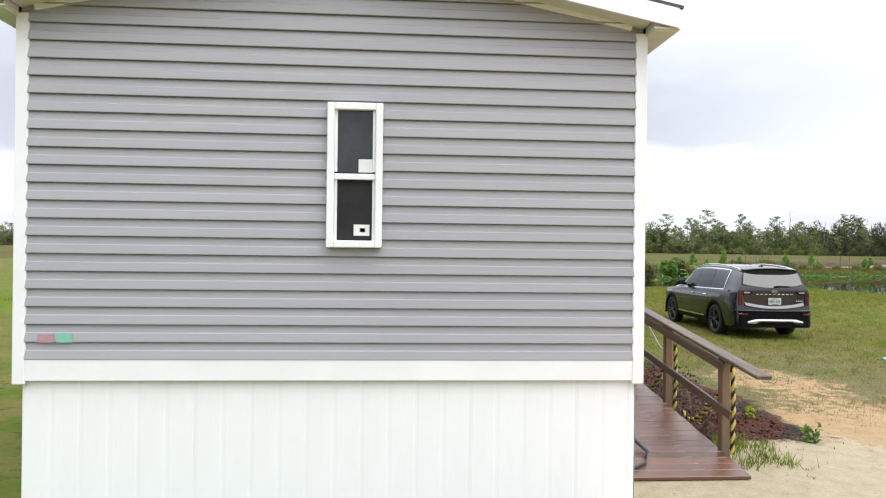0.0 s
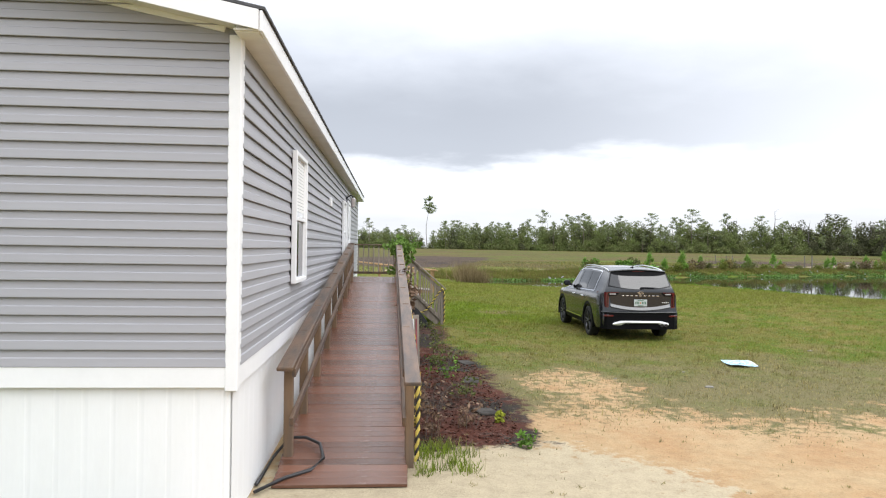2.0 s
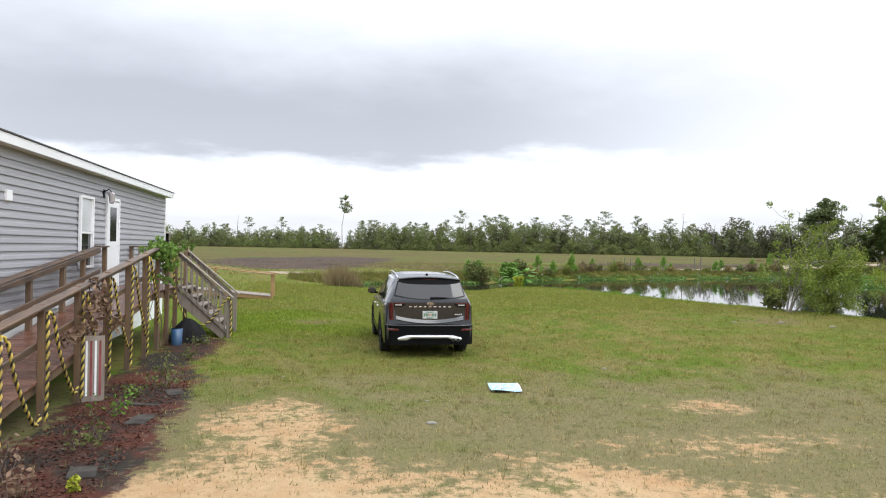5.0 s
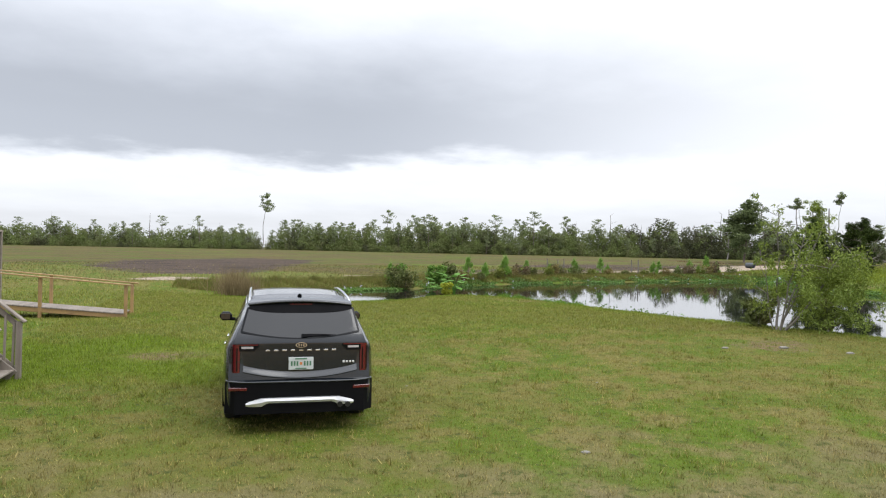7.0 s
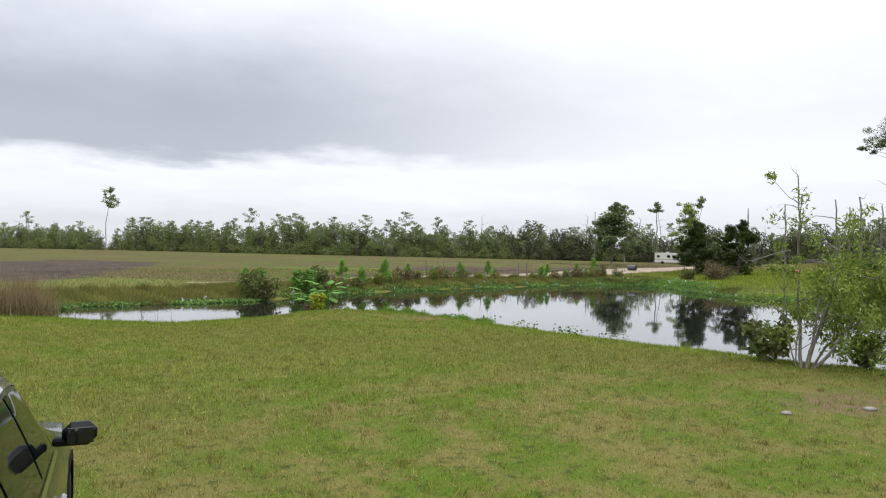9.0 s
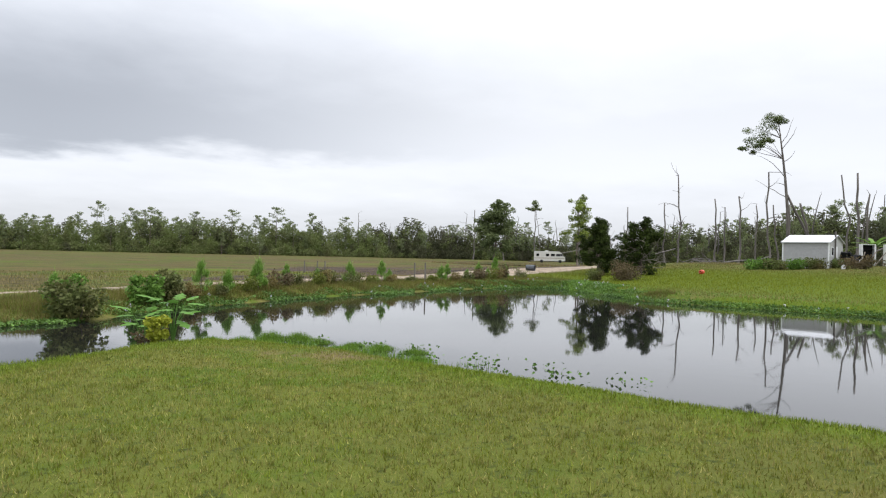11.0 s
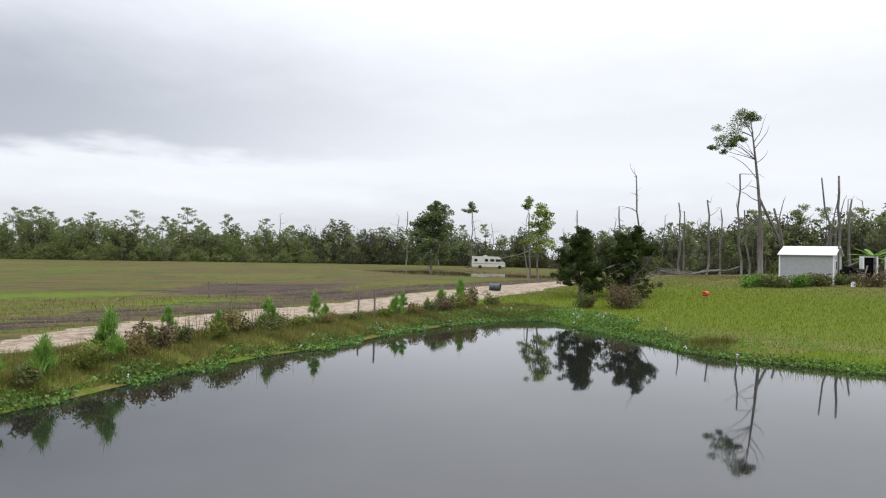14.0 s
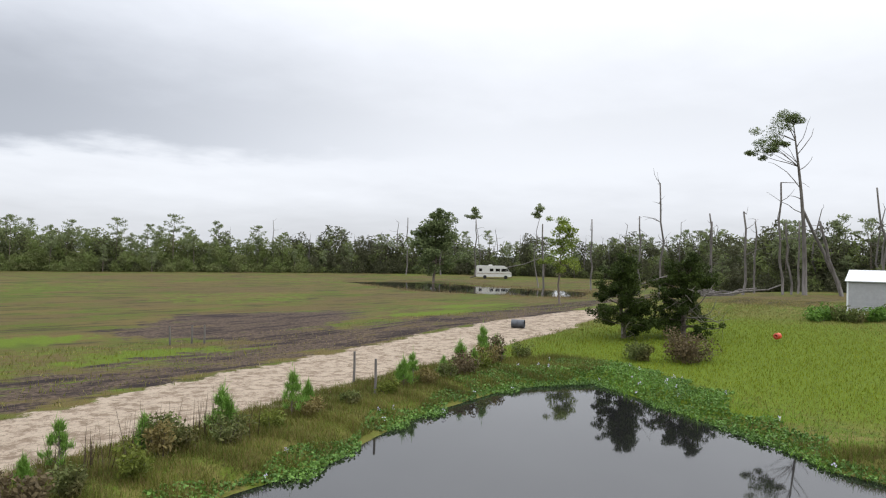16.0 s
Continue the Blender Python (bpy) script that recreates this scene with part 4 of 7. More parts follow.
# yellow and black twisted rope, looped from post to post
def rope(points, r=0.0175, pitch=0.13, name="rope"):
    p = [Vector(a) for a in points]
    dense = []
    for a in range(len(p) - 1):
        p0, p1, p2, p3 = p[max(a - 1, 0)], p[a], p[a + 1], p[min(a + 2, len(p) - 1)]
        n = max(3, int((p2 - p1).length / 0.028))
        for k in range(n):
            u = k / n
            dense.append(0.5 * ((2 * p1) + (p2 - p0) * u + (2 * p0 - 5 * p1 + 4 * p2 - p3) * u * u + (3 * p1 - p0 - 3 * p2 + p3) * u ** 3))
    dense.append(p[-1])
    rp = thing("rope", "yellow and black twisted rope looped along the rail", "rope", group="ropes on the ramp rail")
    for ph, mat, nm in ((0.0, M_YELLOW, "yellow_strand"), (math.pi, M_BLACKROPE, "black_strand")):
        pts, run = [], 0.0
        for k, q in enumerate(dense):
            d = (dense[min(k + 1, len(dense) - 1)] - dense[max(k - 1, 0)]).normalized()
            x = d.cross(Vector((0.31, 0.95, 0.05))).normalized()
            y = d.cross(x)
            run += (q - dense[k - 1]).length if k else 0.0
            a = 2 * math.pi * run / pitch + ph
            pts.append(q + (x * math.cos(a) + y * math.sin(a)) * r * 0.62)
        part(nm, Shape().tube(pts, r * (1.0 if mat is M_YELLOW else 0.8), 6), mat, rp, smooth=True)
    return rp


for k, y in enumerate(right_posts[:-1]):
    y2 = right_posts[k + 1]
    xr = RX1 + 0.13
    zt, zt2 = ramp_z(y) + 0.86, ramp_z(y2) + 0.86
    low = zat(xr, y) + 0.07
    dip = max(0.12, ramp_z(y) - 0.28) + rnd.uniform(-0.05, 0.12)
    rope([(xr, y - 0.03, low), (xr + 0.01, y - 0.03, zt * 0.5), (xr, y - 0.02, zt - 0.06), (xr, y + 0.03, zt), (xr + 0.02, y + 0.12, zt - 0.08), (xr + 0.03, y + 0.35, (zt + dip) / 2),
          (xr + 0.02, (y + y2) / 2 + 0.2, dip), (xr + 0.01, y2 - 0.22, (dip + low) / 2 + 0.1)])
rope([(SX1 + 0.06, SY0 - 0.06, foot + 0.06), (SX1 + 0.06, SY0 - 0.06, foot + 0.55), (SX1 + 0.03, SY0 - 0.07, foot + 0.98), (SX1 - 0.1, SY0 - 0.08, foot + 0.9), (SX1 - 0.45, SY0 - 0.08, foot + 0.42), (SX1 - 0.8, SY0 - 0.09, foot + 0.35),
      (SX1 - 1.05, SY0 - 0.08, foot + 0.62), (SX0 - 0.02, SY0 - 0.08, foot + 1.05), (SX0 - 0.06, SY0 - 0.08, DECK + 0.2), (SX0 - 0.06, SY0 - 0.08, DECK + 0.85)])
solid("cord", Shape().tube([(RX1 + 0.14, 8.4, 1.06), (RX1 + 0.2, 8.6, 0.82), (RX1 + 0.19, 8.9, 0.86), (RX1 + 0.15, 9.3, 1.14), (RX1 + 0.14, 9.7, 1.36)], 0.006, 6), M_CORD, "white cord tied between the ramp posts", "cord", smooth=True)
hose = [(1.98, 6.1, 0.03), (2.2, 6.35, 0.07), (2.42, 6.52, 0.09), (2.52, 6.75, 0.13), (2.46, 7.0, 0.2), (2.3, 7.2, 0.21), (2.12, 7.28, 0.19), (1.98, 7.1, 0.04), (1.97, 6.7, 0.03), (1.96, 6.3, 0.03)]
solid("hose", Shape().tube(hose, 0.017, 8), M_HOSE, "black garden hose lying across the foot of the ramp", "hose", smooth=True)


# ---- parked car ----
car = thing("car", "dark grey sport utility vehicle parked on the lawn", "car", pose(9.13, 16.19, zat(9.1, 17.0) - 0.01, 0, 0, -1.4))


def lerp_table(v, table):
    return float(np.interp(v, [a for a, _ in table], [b for _, b in table]))


CAR_W = [(0.0, 0.90), (0.10, 0.945), (0.3, 0.975), (0.8, 0.99), (2.5, 0.995), (4.0, 0.985), (4.5, 0.95), (4.8, 0.86), (4.93, 0.74), (5.0, 0.60)]
CAR_ROOF = [(0.0, 1.68), (0.3, 1.695), (0.9, 1.745), (1.8, 1.765), (2.5, 1.745), (3.0, 1.68), (3.85, 1.17), (3.95, 1.160), (4.4, 1.10), (4.75, 1.04), (4.92, 0.93), (5.0, 0.78)]
CAR_BELT = [(0.0, 1.17), (1.0, 1.14), (3.7, 1.08), (3.95, 1.06), (4.4, 1.02), (4.75, 0.95), (4.92, 0.84), (5.0, 0.72)]
CAR_WR = [(0.0, 0.635), (0.6, 0.67), (1.6, 0.69), (2.8, 0.665), (3.6, 0.66), (3.9, 0.72), (4.4, 0.70), (5.0, 0.5)]
AXLES = (1.10, 4.00)


def car_section(y):
    w, top, belt, wr = (lerp_table(y, tab) for tab in (CAR_W, CAR_ROOF, CAR_BELT, CAR_WR))
    zb = 0.30 if 0.2 < y < 4.7 else 0.34
    for a in AXLES:
        if abs(y - a) < 0.455:
            zb = max(zb, 0.385 + math.sqrt(0.455 ** 2 - (y - a) ** 2))
    zb = min(zb, belt - 0.16)
    glass = top - belt > 0.12
    out = [(w * 0.965, zb), (w * 0.99, zb + (0.62 - zb) * 0.35), (w, max(0.62, zb + 0.05)), (w * 1.0, max(0.84, zb + 0.08)), (w * 0.985, belt - 0.07), (w * 0.955, belt)]
    for u in (0.07, 0.36, 0.66, 0.93):
        bow = 0.018 * math.sin(math.pi * u)
        out.append((w * 0.945 + (wr + 0.015 - w * 0.945) * u + (bow if glass else 0), belt + (top - 0.055 - belt) * u))
    out += [(wr - 0.04, top - 0.016), (wr * 0.62, top + 0.006), (wr * 0.3, top + 0.014), (0.0, top + 0.016)]
    return out


def tail_shift(y, z):
    """The tailgate leans forward over the belt; the bumper stands a little proud."""
    k = max(0.0, 1 - y / 0.9)
    return y + k * (max(0.0, z - 1.10) * 0.46 + (0.05 if 0.70 < z <= 1.10 else (0.05 * max(0, 1 - (z - 1.1) / 0.1) if z > 1.1 else 0.0)))


stations = sorted(set([round(v, 3) for v in np.linspace(0, 5.0, 90)] + [0.02, 0.05]))
rows = []
for y in stations:
    sec = car_section(y)
    left = [(-x, tail_shift(y, z), z) for x, z in sec]
    rows.append(left + [(x, tail_shift(y, z), z) for x, z in sec[-2::-1]])
body_pts = np.array(rows)
shell = Shape().grid(body_pts)
cap = []
for i in range(14):
    a, b2 = body_pts[0][i], body_pts[0][26 - i]
    cap.append([(a[0] + (b2[0] - a[0]) * u, a[1] - 0.055 * (1 - (2 * u - 1) ** 4), a[2]) for u in np.linspace(0, 1, 13)])
shell.grid(cap)
nose = []
for i in range(14):
    a, b2 = body_pts[-1][i], body_pts[-1][26 - i]
    nose.append([(a[0] + (b2[0] - a[0]) * u, a[1] + 0.06 * (1 - (2 * u - 1) ** 2), a[2]) for u in np.linspace(0, 1, 9)])
shell.grid(nose)
body = part("body", shell, M_PAINT, car, "dark metallic grey bodywork", smooth=True)
part("underbody", Shape().box((0, 2.5, 0.42), (1.70, 4.6, 0.3), 0.03), M_CLAD, car)


def side_patch(y0, y1, i0, i1, out, n=16, z0=0.0, z1=1.0, s=-1):
    """A strip of the flank between two lines of the section, raised by out."""
    pts = []
    for y in np.linspace(y0, y1, n):
        sec = car_section(y)
        seg = sec[i0:i1 + 1]
        row = []
        for u in np.linspace(z0, z1, 7):
            k = u * (len(seg) - 1)
            j = min(int(k), len(seg) - 2)
            x = seg[j][0] + (seg[j + 1][0] - seg[j][0]) * (k - j)
            z = seg[j][1] + (seg[j + 1][1] - seg[j][1]) * (k - j)
            row.append((s * (x + out), tail_shift(y, z), z + out * 0.25))
        pts.append(row)
    return Shape().grid(pts)


for s in (-1, 1):
    for y0, y1 in ((0.72, 1.38), (1.46, 2.28), (2.36, 3.12)):
        part("side_window", side_patch(y0, y1, 6, 9, 0.005, 14, 0.03, 0.93, s), M_CARGLASS, car, "dark tinted side window", smooth=True)
    part("window_trim", side_patch(0.66, 3.2, 5, 6, 0.009, 20, 0.35, 0.95, s), M_CHROME, car, "bright window strip")
    part("pillar_trim", side_patch(0.66, 3.3, 9, 9 + 1, 0.007, 20, 0.0, 0.22, s), M_CHROME, car)
    part("window_trim", side_patch(0.645, 0.69, 6, 9, 0.009, 3, 0.0, 1.0, s), M_CHROME, car)
    part("side_window", side_patch(3.16, 3.55, 6, 9, 0.004, 6, 0.03, 0.8, s), M_CARGLASS, car, smooth=True)
    for k, (y0, y1) in enumerate(((1.57, 3.53),)):
        part("sill_cladding", side_patch(y0, y1, 0, 2, 0.006, 16, 0.0, 0.62, s), M_CLAD, car)
        part("sill_strip", side_patch(y0 + 0.1, y1 - 0.1, 0, 2, 0.014, 16, 0.50, 0.60, s), M_CHROME, car)
    for a in AXLES:
        arch = [[(s * (0.985 + 0.008), a + r * math.cos(t_), 0.385 + r * math.sin(t_)) for t_ in np.linspace(-0.25, math.pi + 0.25, 22)] for r in (0.43, 0.50)]
        sh = Shape().grid(arch).grid([[(s * 0.85, p[1], p[2]) for p in arch[0]], arch[0]]).grid([arch[1], [(s * 0.95, p[1], p[2]) for p in arch[1]]])
        part("wheel_arch", sh, M_CLAD, car, "black plastic wheel arch")
    for y in (1.62, 2.52):
        part("door_handle", Shape().box((s * 1.012, y, 0.99), (0.035, 0.2, 0.03), 0.012), M_CHROME, car, "chrome door handle")
    for y in (1.42, 2.32, 3.3):
        part("door_gap", side_patch(y, y + 0.008, 2, 5, 0.0015, 2, 0.0, 1.0, s), M_GLOSSBLACK, car)
    mir = part("mirror", Shape().box((s * 1.075, 3.02, 1.25), (0.20, 0.12, 0.15), 0.05), M_GLOSSBLACK, car, "wing mirror")
    part("mirror_glass", Shape().box((s * 1.08, 2.957, 1.25), (0.15, 0.008, 0.10), 0.003), M_CARGLASS, mir)
    part("mirror_arm", Shape().box((s * 0.98, 3.04, 1.20), (0.12, 0.08, 0.05), 0.015), M_CLAD, mir)
    rail_pts = [(s * 0.665, y, lerp_table(y, CAR_ROOF) + dz) for y, dz in ((0.30, -0.035), (0.42, -0.012), (0.7, 0.006), (1.2, 0.016), (1.8, 0.020), (2.4, 0.012), (2.8, -0.025))]
    part("roof_rail", Shape().tube(rail_pts, 0.017, 8), M_CHROME, car, "silver roof rail", smooth=True)


# rear face details: back(z) gives the face of the tailgate
def back(z, x=0.0):
    return tail_shift(0.0, z) - 0.055 * (1 - min(1.0, abs(x) / 0.9) ** 4)


def rear_band(half0, half1, lo, hi, out, nx=17, nz=6):
    """A panel on the tailgate between two curves lo(x) and hi(x) over its share of the half width."""
    pts = []
    for v in np.linspace(0, 1, nz):
        row = []
        for u in np.linspace(-1, 1, nx):
            z = lo(u) + (hi(u) - lo(u)) * v
            x = u * (half0 + (half1 - half0) * v)
            row.append((x, back(z, x) - out, z))
        pts.append(row)
    return Shape().grid(pts)


part("window_surround", rear_band(0.765, 0.69, lambda u: 1.235 + 0.085 * u * u, lambda u: 1.66 - 0.03 * u * u, 0.004), M_GLOSSBLACK, car, "gloss black window surround", smooth=True)
part("rear_window", rear_band(0.735, 0.665, lambda u: 1.25 + 0.085 * u * u, lambda u: 1.565 + 0.05 * u ** 4, 0.010), M_CARGLASS, car, "dark tinted rear window", smooth=True)
part("window_band", rear_band(0.668, 0.66, lambda u: 1.562 + 0.05 * u ** 4, lambda u: 1.70 - 0.035 * u * u, 0.016), M_CLAD, car, "black band over the rear window", smooth=True)
spoil = []
for x in np.linspace(-0.665, 0.665, 14):
    e = 1 - (abs(x) / 0.70) ** 4
    dip = 0.045 * (x / 0.665) ** 2
    spoil.append([(x, 0.52, 1.742 - dip * 0.7), (x, 0.30 - 0.03 * e, 1.736 - dip), (x, 0.20 - 0.03 * e, 1.722 - dip), (x, 0.196 - 0.03 * e, 1.700 - dip), (x, 0.25 - 0.03 * e, 1.690 - dip)])
part("spoiler", Shape().grid(spoil), M_PAINT, car, "dark grey roof spoiler", smooth=True)
part("brake_light", Shape().box((0, back(1.672) - 0.018, 1.672), (0.3, 0.012, 0.012), 0.003), M_RED, car)
fin = Shape().grid([[(-0.035, 0.62, 1.72), (0, 0.62, 1.73), (0.035, 0.62, 1.72)], [(-0.022, 0.6, 1.77), (0, 0.6, 1.79), (0.022, 0.6, 1.77)], [(-0.028, 0.8, 1.735), (0, 0.8, 1.75), (0.028, 0.8, 1.735)]])
part("antenna_fin", fin, M_GLOSSBLACK, car)
part("wiper", Shape().grid([[(x, back(z) - 0.035, z) for x, z in row] for row in (((0.0, 1.262), (0.12, 1.272), (0.30, 1.280), (0.44, 1.285)), ((0.0, 1.300), (0.12, 1.302), (0.30, 1.298), (0.44, 1.290)))]), M_CLAD, car)
part("tailgate_panel", rear_band(0.70, 0.745, lambda u: 0.79 + 0.07 * u * u, lambda u: 1.105 + 0.0 * u, 0.008), M_PAINT, car, "dark grey lower tailgate", smooth=True)
# the tailgate's lower edge and the bumper's ledge turn outwards to the sky
lip = []
for u in np.linspace(-1, 1, 19):
    x, zc = 0.72 * u, 0.745 + 0.085 * u * u
    yb = back(0.8, x)
    lip.append([(x, yb - 0.006, zc + 0.075), (x, yb - 0.028, zc + 0.035), (x, yb - 0.064, zc + 0.006), (x, yb - 0.066, zc - 0.004), (x, yb - 0.02, zc - 0.018)])
part("tailgate_lip", Shape().grid(lip), M_PAINT, car, "dark grey lower tailgate edge", smooth=True)
ledge = []
for u in np.linspace(-1, 1, 21):
    x = 0.93 * u
    yb = -0.035 - 0.055 * (1 - abs(u) ** 4) + 0.10 * max(0.0, abs(u) - 0.86) / 0.14
    ledge.append([(x, yb + 0.06, 0.725), (x, yb - 0.012, 0.712), (x, yb - 0.020, 0.700), (x, yb - 0.004, 0.690)])
part("bumper_strip", Shape().grid(ledge), M_PAINT, car, "dark grey bumper ledge", smooth=True)
part("bumper", Shape().grid([[(x, -0.035 - 0.055 * (1 - (abs(x) / 0.94) ** 4) + (0.1 if abs(x) > 0.9 else 0), z) for x in np.linspace(-0.94, 0.94, 16)] for z in (0.30, 0.34, 0.66, 0.695)]), M_CLAD, car, "black rear bumper")
for s in (-1, 1):
    # each tail light: an outer column, a bright column within it and a short arm towards the middle
    def lamp_panel(x0, x1, z0, z1, out, mat, nm, lab):
        pts = []
        for z in np.linspace(z0, z1, 5):
            row = []
            for x in np.linspace(x0, x1, 8):
                wrap = max(0.0, x - 0.86)
                row.append((s * (x - 0.35 * wrap), back(z, x) - out + wrap * 2.6, z))
            pts.append(row)
        return part(nm, Shape().grid(pts), mat, car, lab, smooth=True)
    light = lamp_panel(0.765, 1.0, 0.81, 1.17, 0.014, M_RED, "tail_light", "red tail light")
    arm = Shape().grid([[(s * x, back(z, x) - 0.015, z) for x in np.linspace(0.53 + (0.05 if z < 1.11 else 0.0), 0.775, 8)] for z in (1.085, 1.10, 1.14, 1.172)])
    part("tail_light_arm", arm, M_GLOSSBLACK, car, "black inner arm of the tail light", smooth=True)
    part("tail_light_edge", Shape().grid([[(s * x, back(z, x) - 0.020, z) for x in np.linspace(0.54, 0.80, 8)] for z in (1.160, 1.174)]), M_RED, car, smooth=True)
    lamp_panel(0.60, 0.745, 1.118, 1.146, 0.022, M_LAMPCLEAR, "reversing_light", "clear reversing light")
    lamp_panel(0.792, 0.806, 0.83, 1.125, 0.019, M_GLOSSBLACK, "lamp_rib", "")
    lamp_panel(0.845, 0.858, 0.83, 1.14, 0.019, M_GLOSSBLACK, "lamp_rib", "")
    part("reflector", Shape().box((s * 0.78, -0.055, 0.615), (0.23, 0.03, 0.042), 0.006, pose(0, 0, 0, 0, 0, s * 10)), M_RED, car, "red bumper reflector")
skid = []
for x in np.linspace(-0.68, 0.68, 22):
    e = abs(x) / 0.68
    zl, zh = (0.440, 0.498) if e < 0.60 else (0.440 - 0.045 * min(1, (e - 0.60) / 0.12), 0.498 - 0.05 * max(0, (e - 0.72) / 0.28))
    yb = -0.10 - 0.02 * (1 - e * e) + 0.03 * e ** 4
    skid.append([(x, yb + 0.05, zh + 0.012), (x, yb, zh), (x, yb - 0.012, (zl + zh) / 2), (x, yb, zl), (x, yb + 0.05, zl - 0.01)])
part("skid_plate", Shape().grid(skid), M_SILVER, car, "silver rear skid plate", smooth=False)
part("skid_groove", Shape().grid([[(x, -0.122 - 0.02 * (1 - (x / 0.68) ** 2), z) for x in np.linspace(-0.40, 0.40, 9)] for z in (0.428, 0.446)]), M_CLAD, car)
for x in (0.50, 0.60):
    part("exhaust", Shape().tube([(x, -0.02, 0.40), (x, -0.128, 0.40), (x, -0.128, 0.40), (x, -0.06, 0.40)], [0.034, 0.036, 0.031, 0.028], 12, False), M_RIM, car, "chrome exhaust tip")
plate = part("number_plate", Shape().box((0, back(0.93) - 0.024, 0.925), (0.315, 0.008, 0.162), 0.003), M_PLATE, car, "white number plate with plain bars")
py = back(0.93) - 0.030
for x in (-0.118, -0.082, -0.046, 0.046, 0.082, 0.118):
    part("bar", Shape().box((x, py, 0.925), (0.022, 0.004, 0.060)), M_INK, plate)
part("bar", Shape().box((0, py, 0.925), (0.03, 0.004, 0.035), 0.001), M_ORANGEINK, plate)
part("bar", Shape().box((0, py, 0.985), (0.15, 0.004, 0.016)), M_INK, plate)
part("bar", Shape().box((0, py, 0.862), (0.14, 0.004, 0.014)), M_INK, plate)
ring = [(0.072 * math.cos(a), back(1.16) - 0.012, 1.160 + 0.034 * math.sin(a)) for a in np.linspace(0, 2 * math.pi, 20, False)]
badge = part("badge", Shape().poly(ring, (0, -0.006, 0)), M_CHROME, car, "oval chrome badge")
part("badge_field", Shape().poly([(x * 0.86, y - 0.007, 1.160 + (z - 1.160) * 0.82) for x, y, z in ring], (0, -0.002, 0)), M_GLOSSBLACK, badge)
for k in range(3):
    part("badge_bar", Shape().box((-0.03 + k * 0.03, back(1.16) - 0.023, 1.160), (0.012, 0.003, 0.03)), M_CHROME, badge)
for k in range(9):
    x = -0.42 + k * 0.105
    part("badge_letter_bar", Shape().box((x, back(1.095, x) - 0.014, 1.093), (0.055 if k % 3 else 0.05, 0.006, 0.018), 0.002), M_CHROME, car)
part("badge_bar", Shape().box((-0.63, back(0.84, 0.63) - 0.016, 0.85), (0.11, 0.006, 0.018), 0.002), M_SILVER, car)
for k in range(4):
    part("badge_bar", Shape().box((0.55 + k * 0.042, back(0.93, 0.6) - 0.014, 0.935), (0.028, 0.006, 0.026), 0.002), M_SILVER, car)
# windscreen
ws = []
for y in np.linspace(3.08, 3.84, 6):
    sec = car_section(y)
    ws.append([(x, y + 0.006, lerp_table(y, CAR_ROOF) + 0.02 - 0.03 * (x / 0.66) ** 2) for x in np.linspace(-0.6, 0.6, 9)])
part("windscreen", Shape().grid(ws), M_CARGLASS, car, smooth=True)


def revolve(profile, n, axis_x=True):
    pts = [[(x, r * math.cos(a), r * math.sin(a)) for x, r in profile] for a in np.linspace(0, 2 * math.pi, n, False)]
    pts.append(pts[0])
    return Shape().grid(pts)


for a in AXLES:
    for s in (-1, 1):
        wheel = part("wheel", revolve([(-0.10, 0.27), (0.06, 0.26), (0.075, 0.24), (0.05, 0.1), (0.05, 0.0)], 28), M_CLAD, car, "black alloy wheel", smooth=True, at=pose(s * 0.865, a, 0.385) @ Matrix.Diagonal((s, 1, 1, 1)))
        part("tyre", revolve([(-0.11, 0.27), (-0.12, 0.33), (-0.10, 0.378), (-0.05, 0.386), (0.05, 0.386), (0.098, 0.376), (0.118, 0.33), (0.105, 0.272), (0.07, 0.265)], 36), M_TYRE, wheel, smooth=True)
        for k in range(5):
            sp = Shape()
            for d in (-0.13, 0.13):
                a1 = 2 * math.pi * k / 5 + d
                sp.beam((0.082, 0.05 * math.cos(a1), 0.05 * math.sin(a1)), (0.092, 0.262 * math.cos(a1 + d * 0.4), 0.262 * math.sin(a1 + d * 0.4)), 0.03, 0.022, 0.004)
            part("spoke", sp, M_RIM, wheel)
        part("rim", revolve([(0.07, 0.262), (0.098, 0.268), (0.10, 0.258), (0.07, 0.25)], 32), M_RIM, wheel, smooth=True)
        part("hub_cap", revolve([(0.09, 0.05), (0.10, 0.035), (0.102, 0.0)], 14), M_RIM, wheel, smooth=True)


# ---- plants ----
def unit(v):
    return v / np.maximum(np.linalg.norm(v, axis=-1, keepdims=True), 1e-9)


def blades(p, h, w, lean, r, droop=0.0):
    """Grass blades rooted at p: thin upright triangles; arrays h, w of heights and widths."""
    n = len(p)
    a = r.uniform(0, 2 * np.pi, n)
    side = np.stack([np.cos(a), np.sin(a), np.zeros(n)], -1)
    b = r.uniform(0, 2 * np.pi, n)
    l = r.uniform(0.0, lean, n) * h
    tip = p + np.stack([np.cos(b) * l, np.sin(b) * l, h * np.sqrt(np.maximum(0.05, 1 - (l / h) ** 2 * 0.7))], -1)
    v = np.stack([p - side * w[:, None] / 2, p + side * w[:, None] / 2, tip], 1).reshape(-1, 3)
    i = np.arange(n) * 3
    return v, np.stack([i, i + 1, i + 2, i + 2], -1)


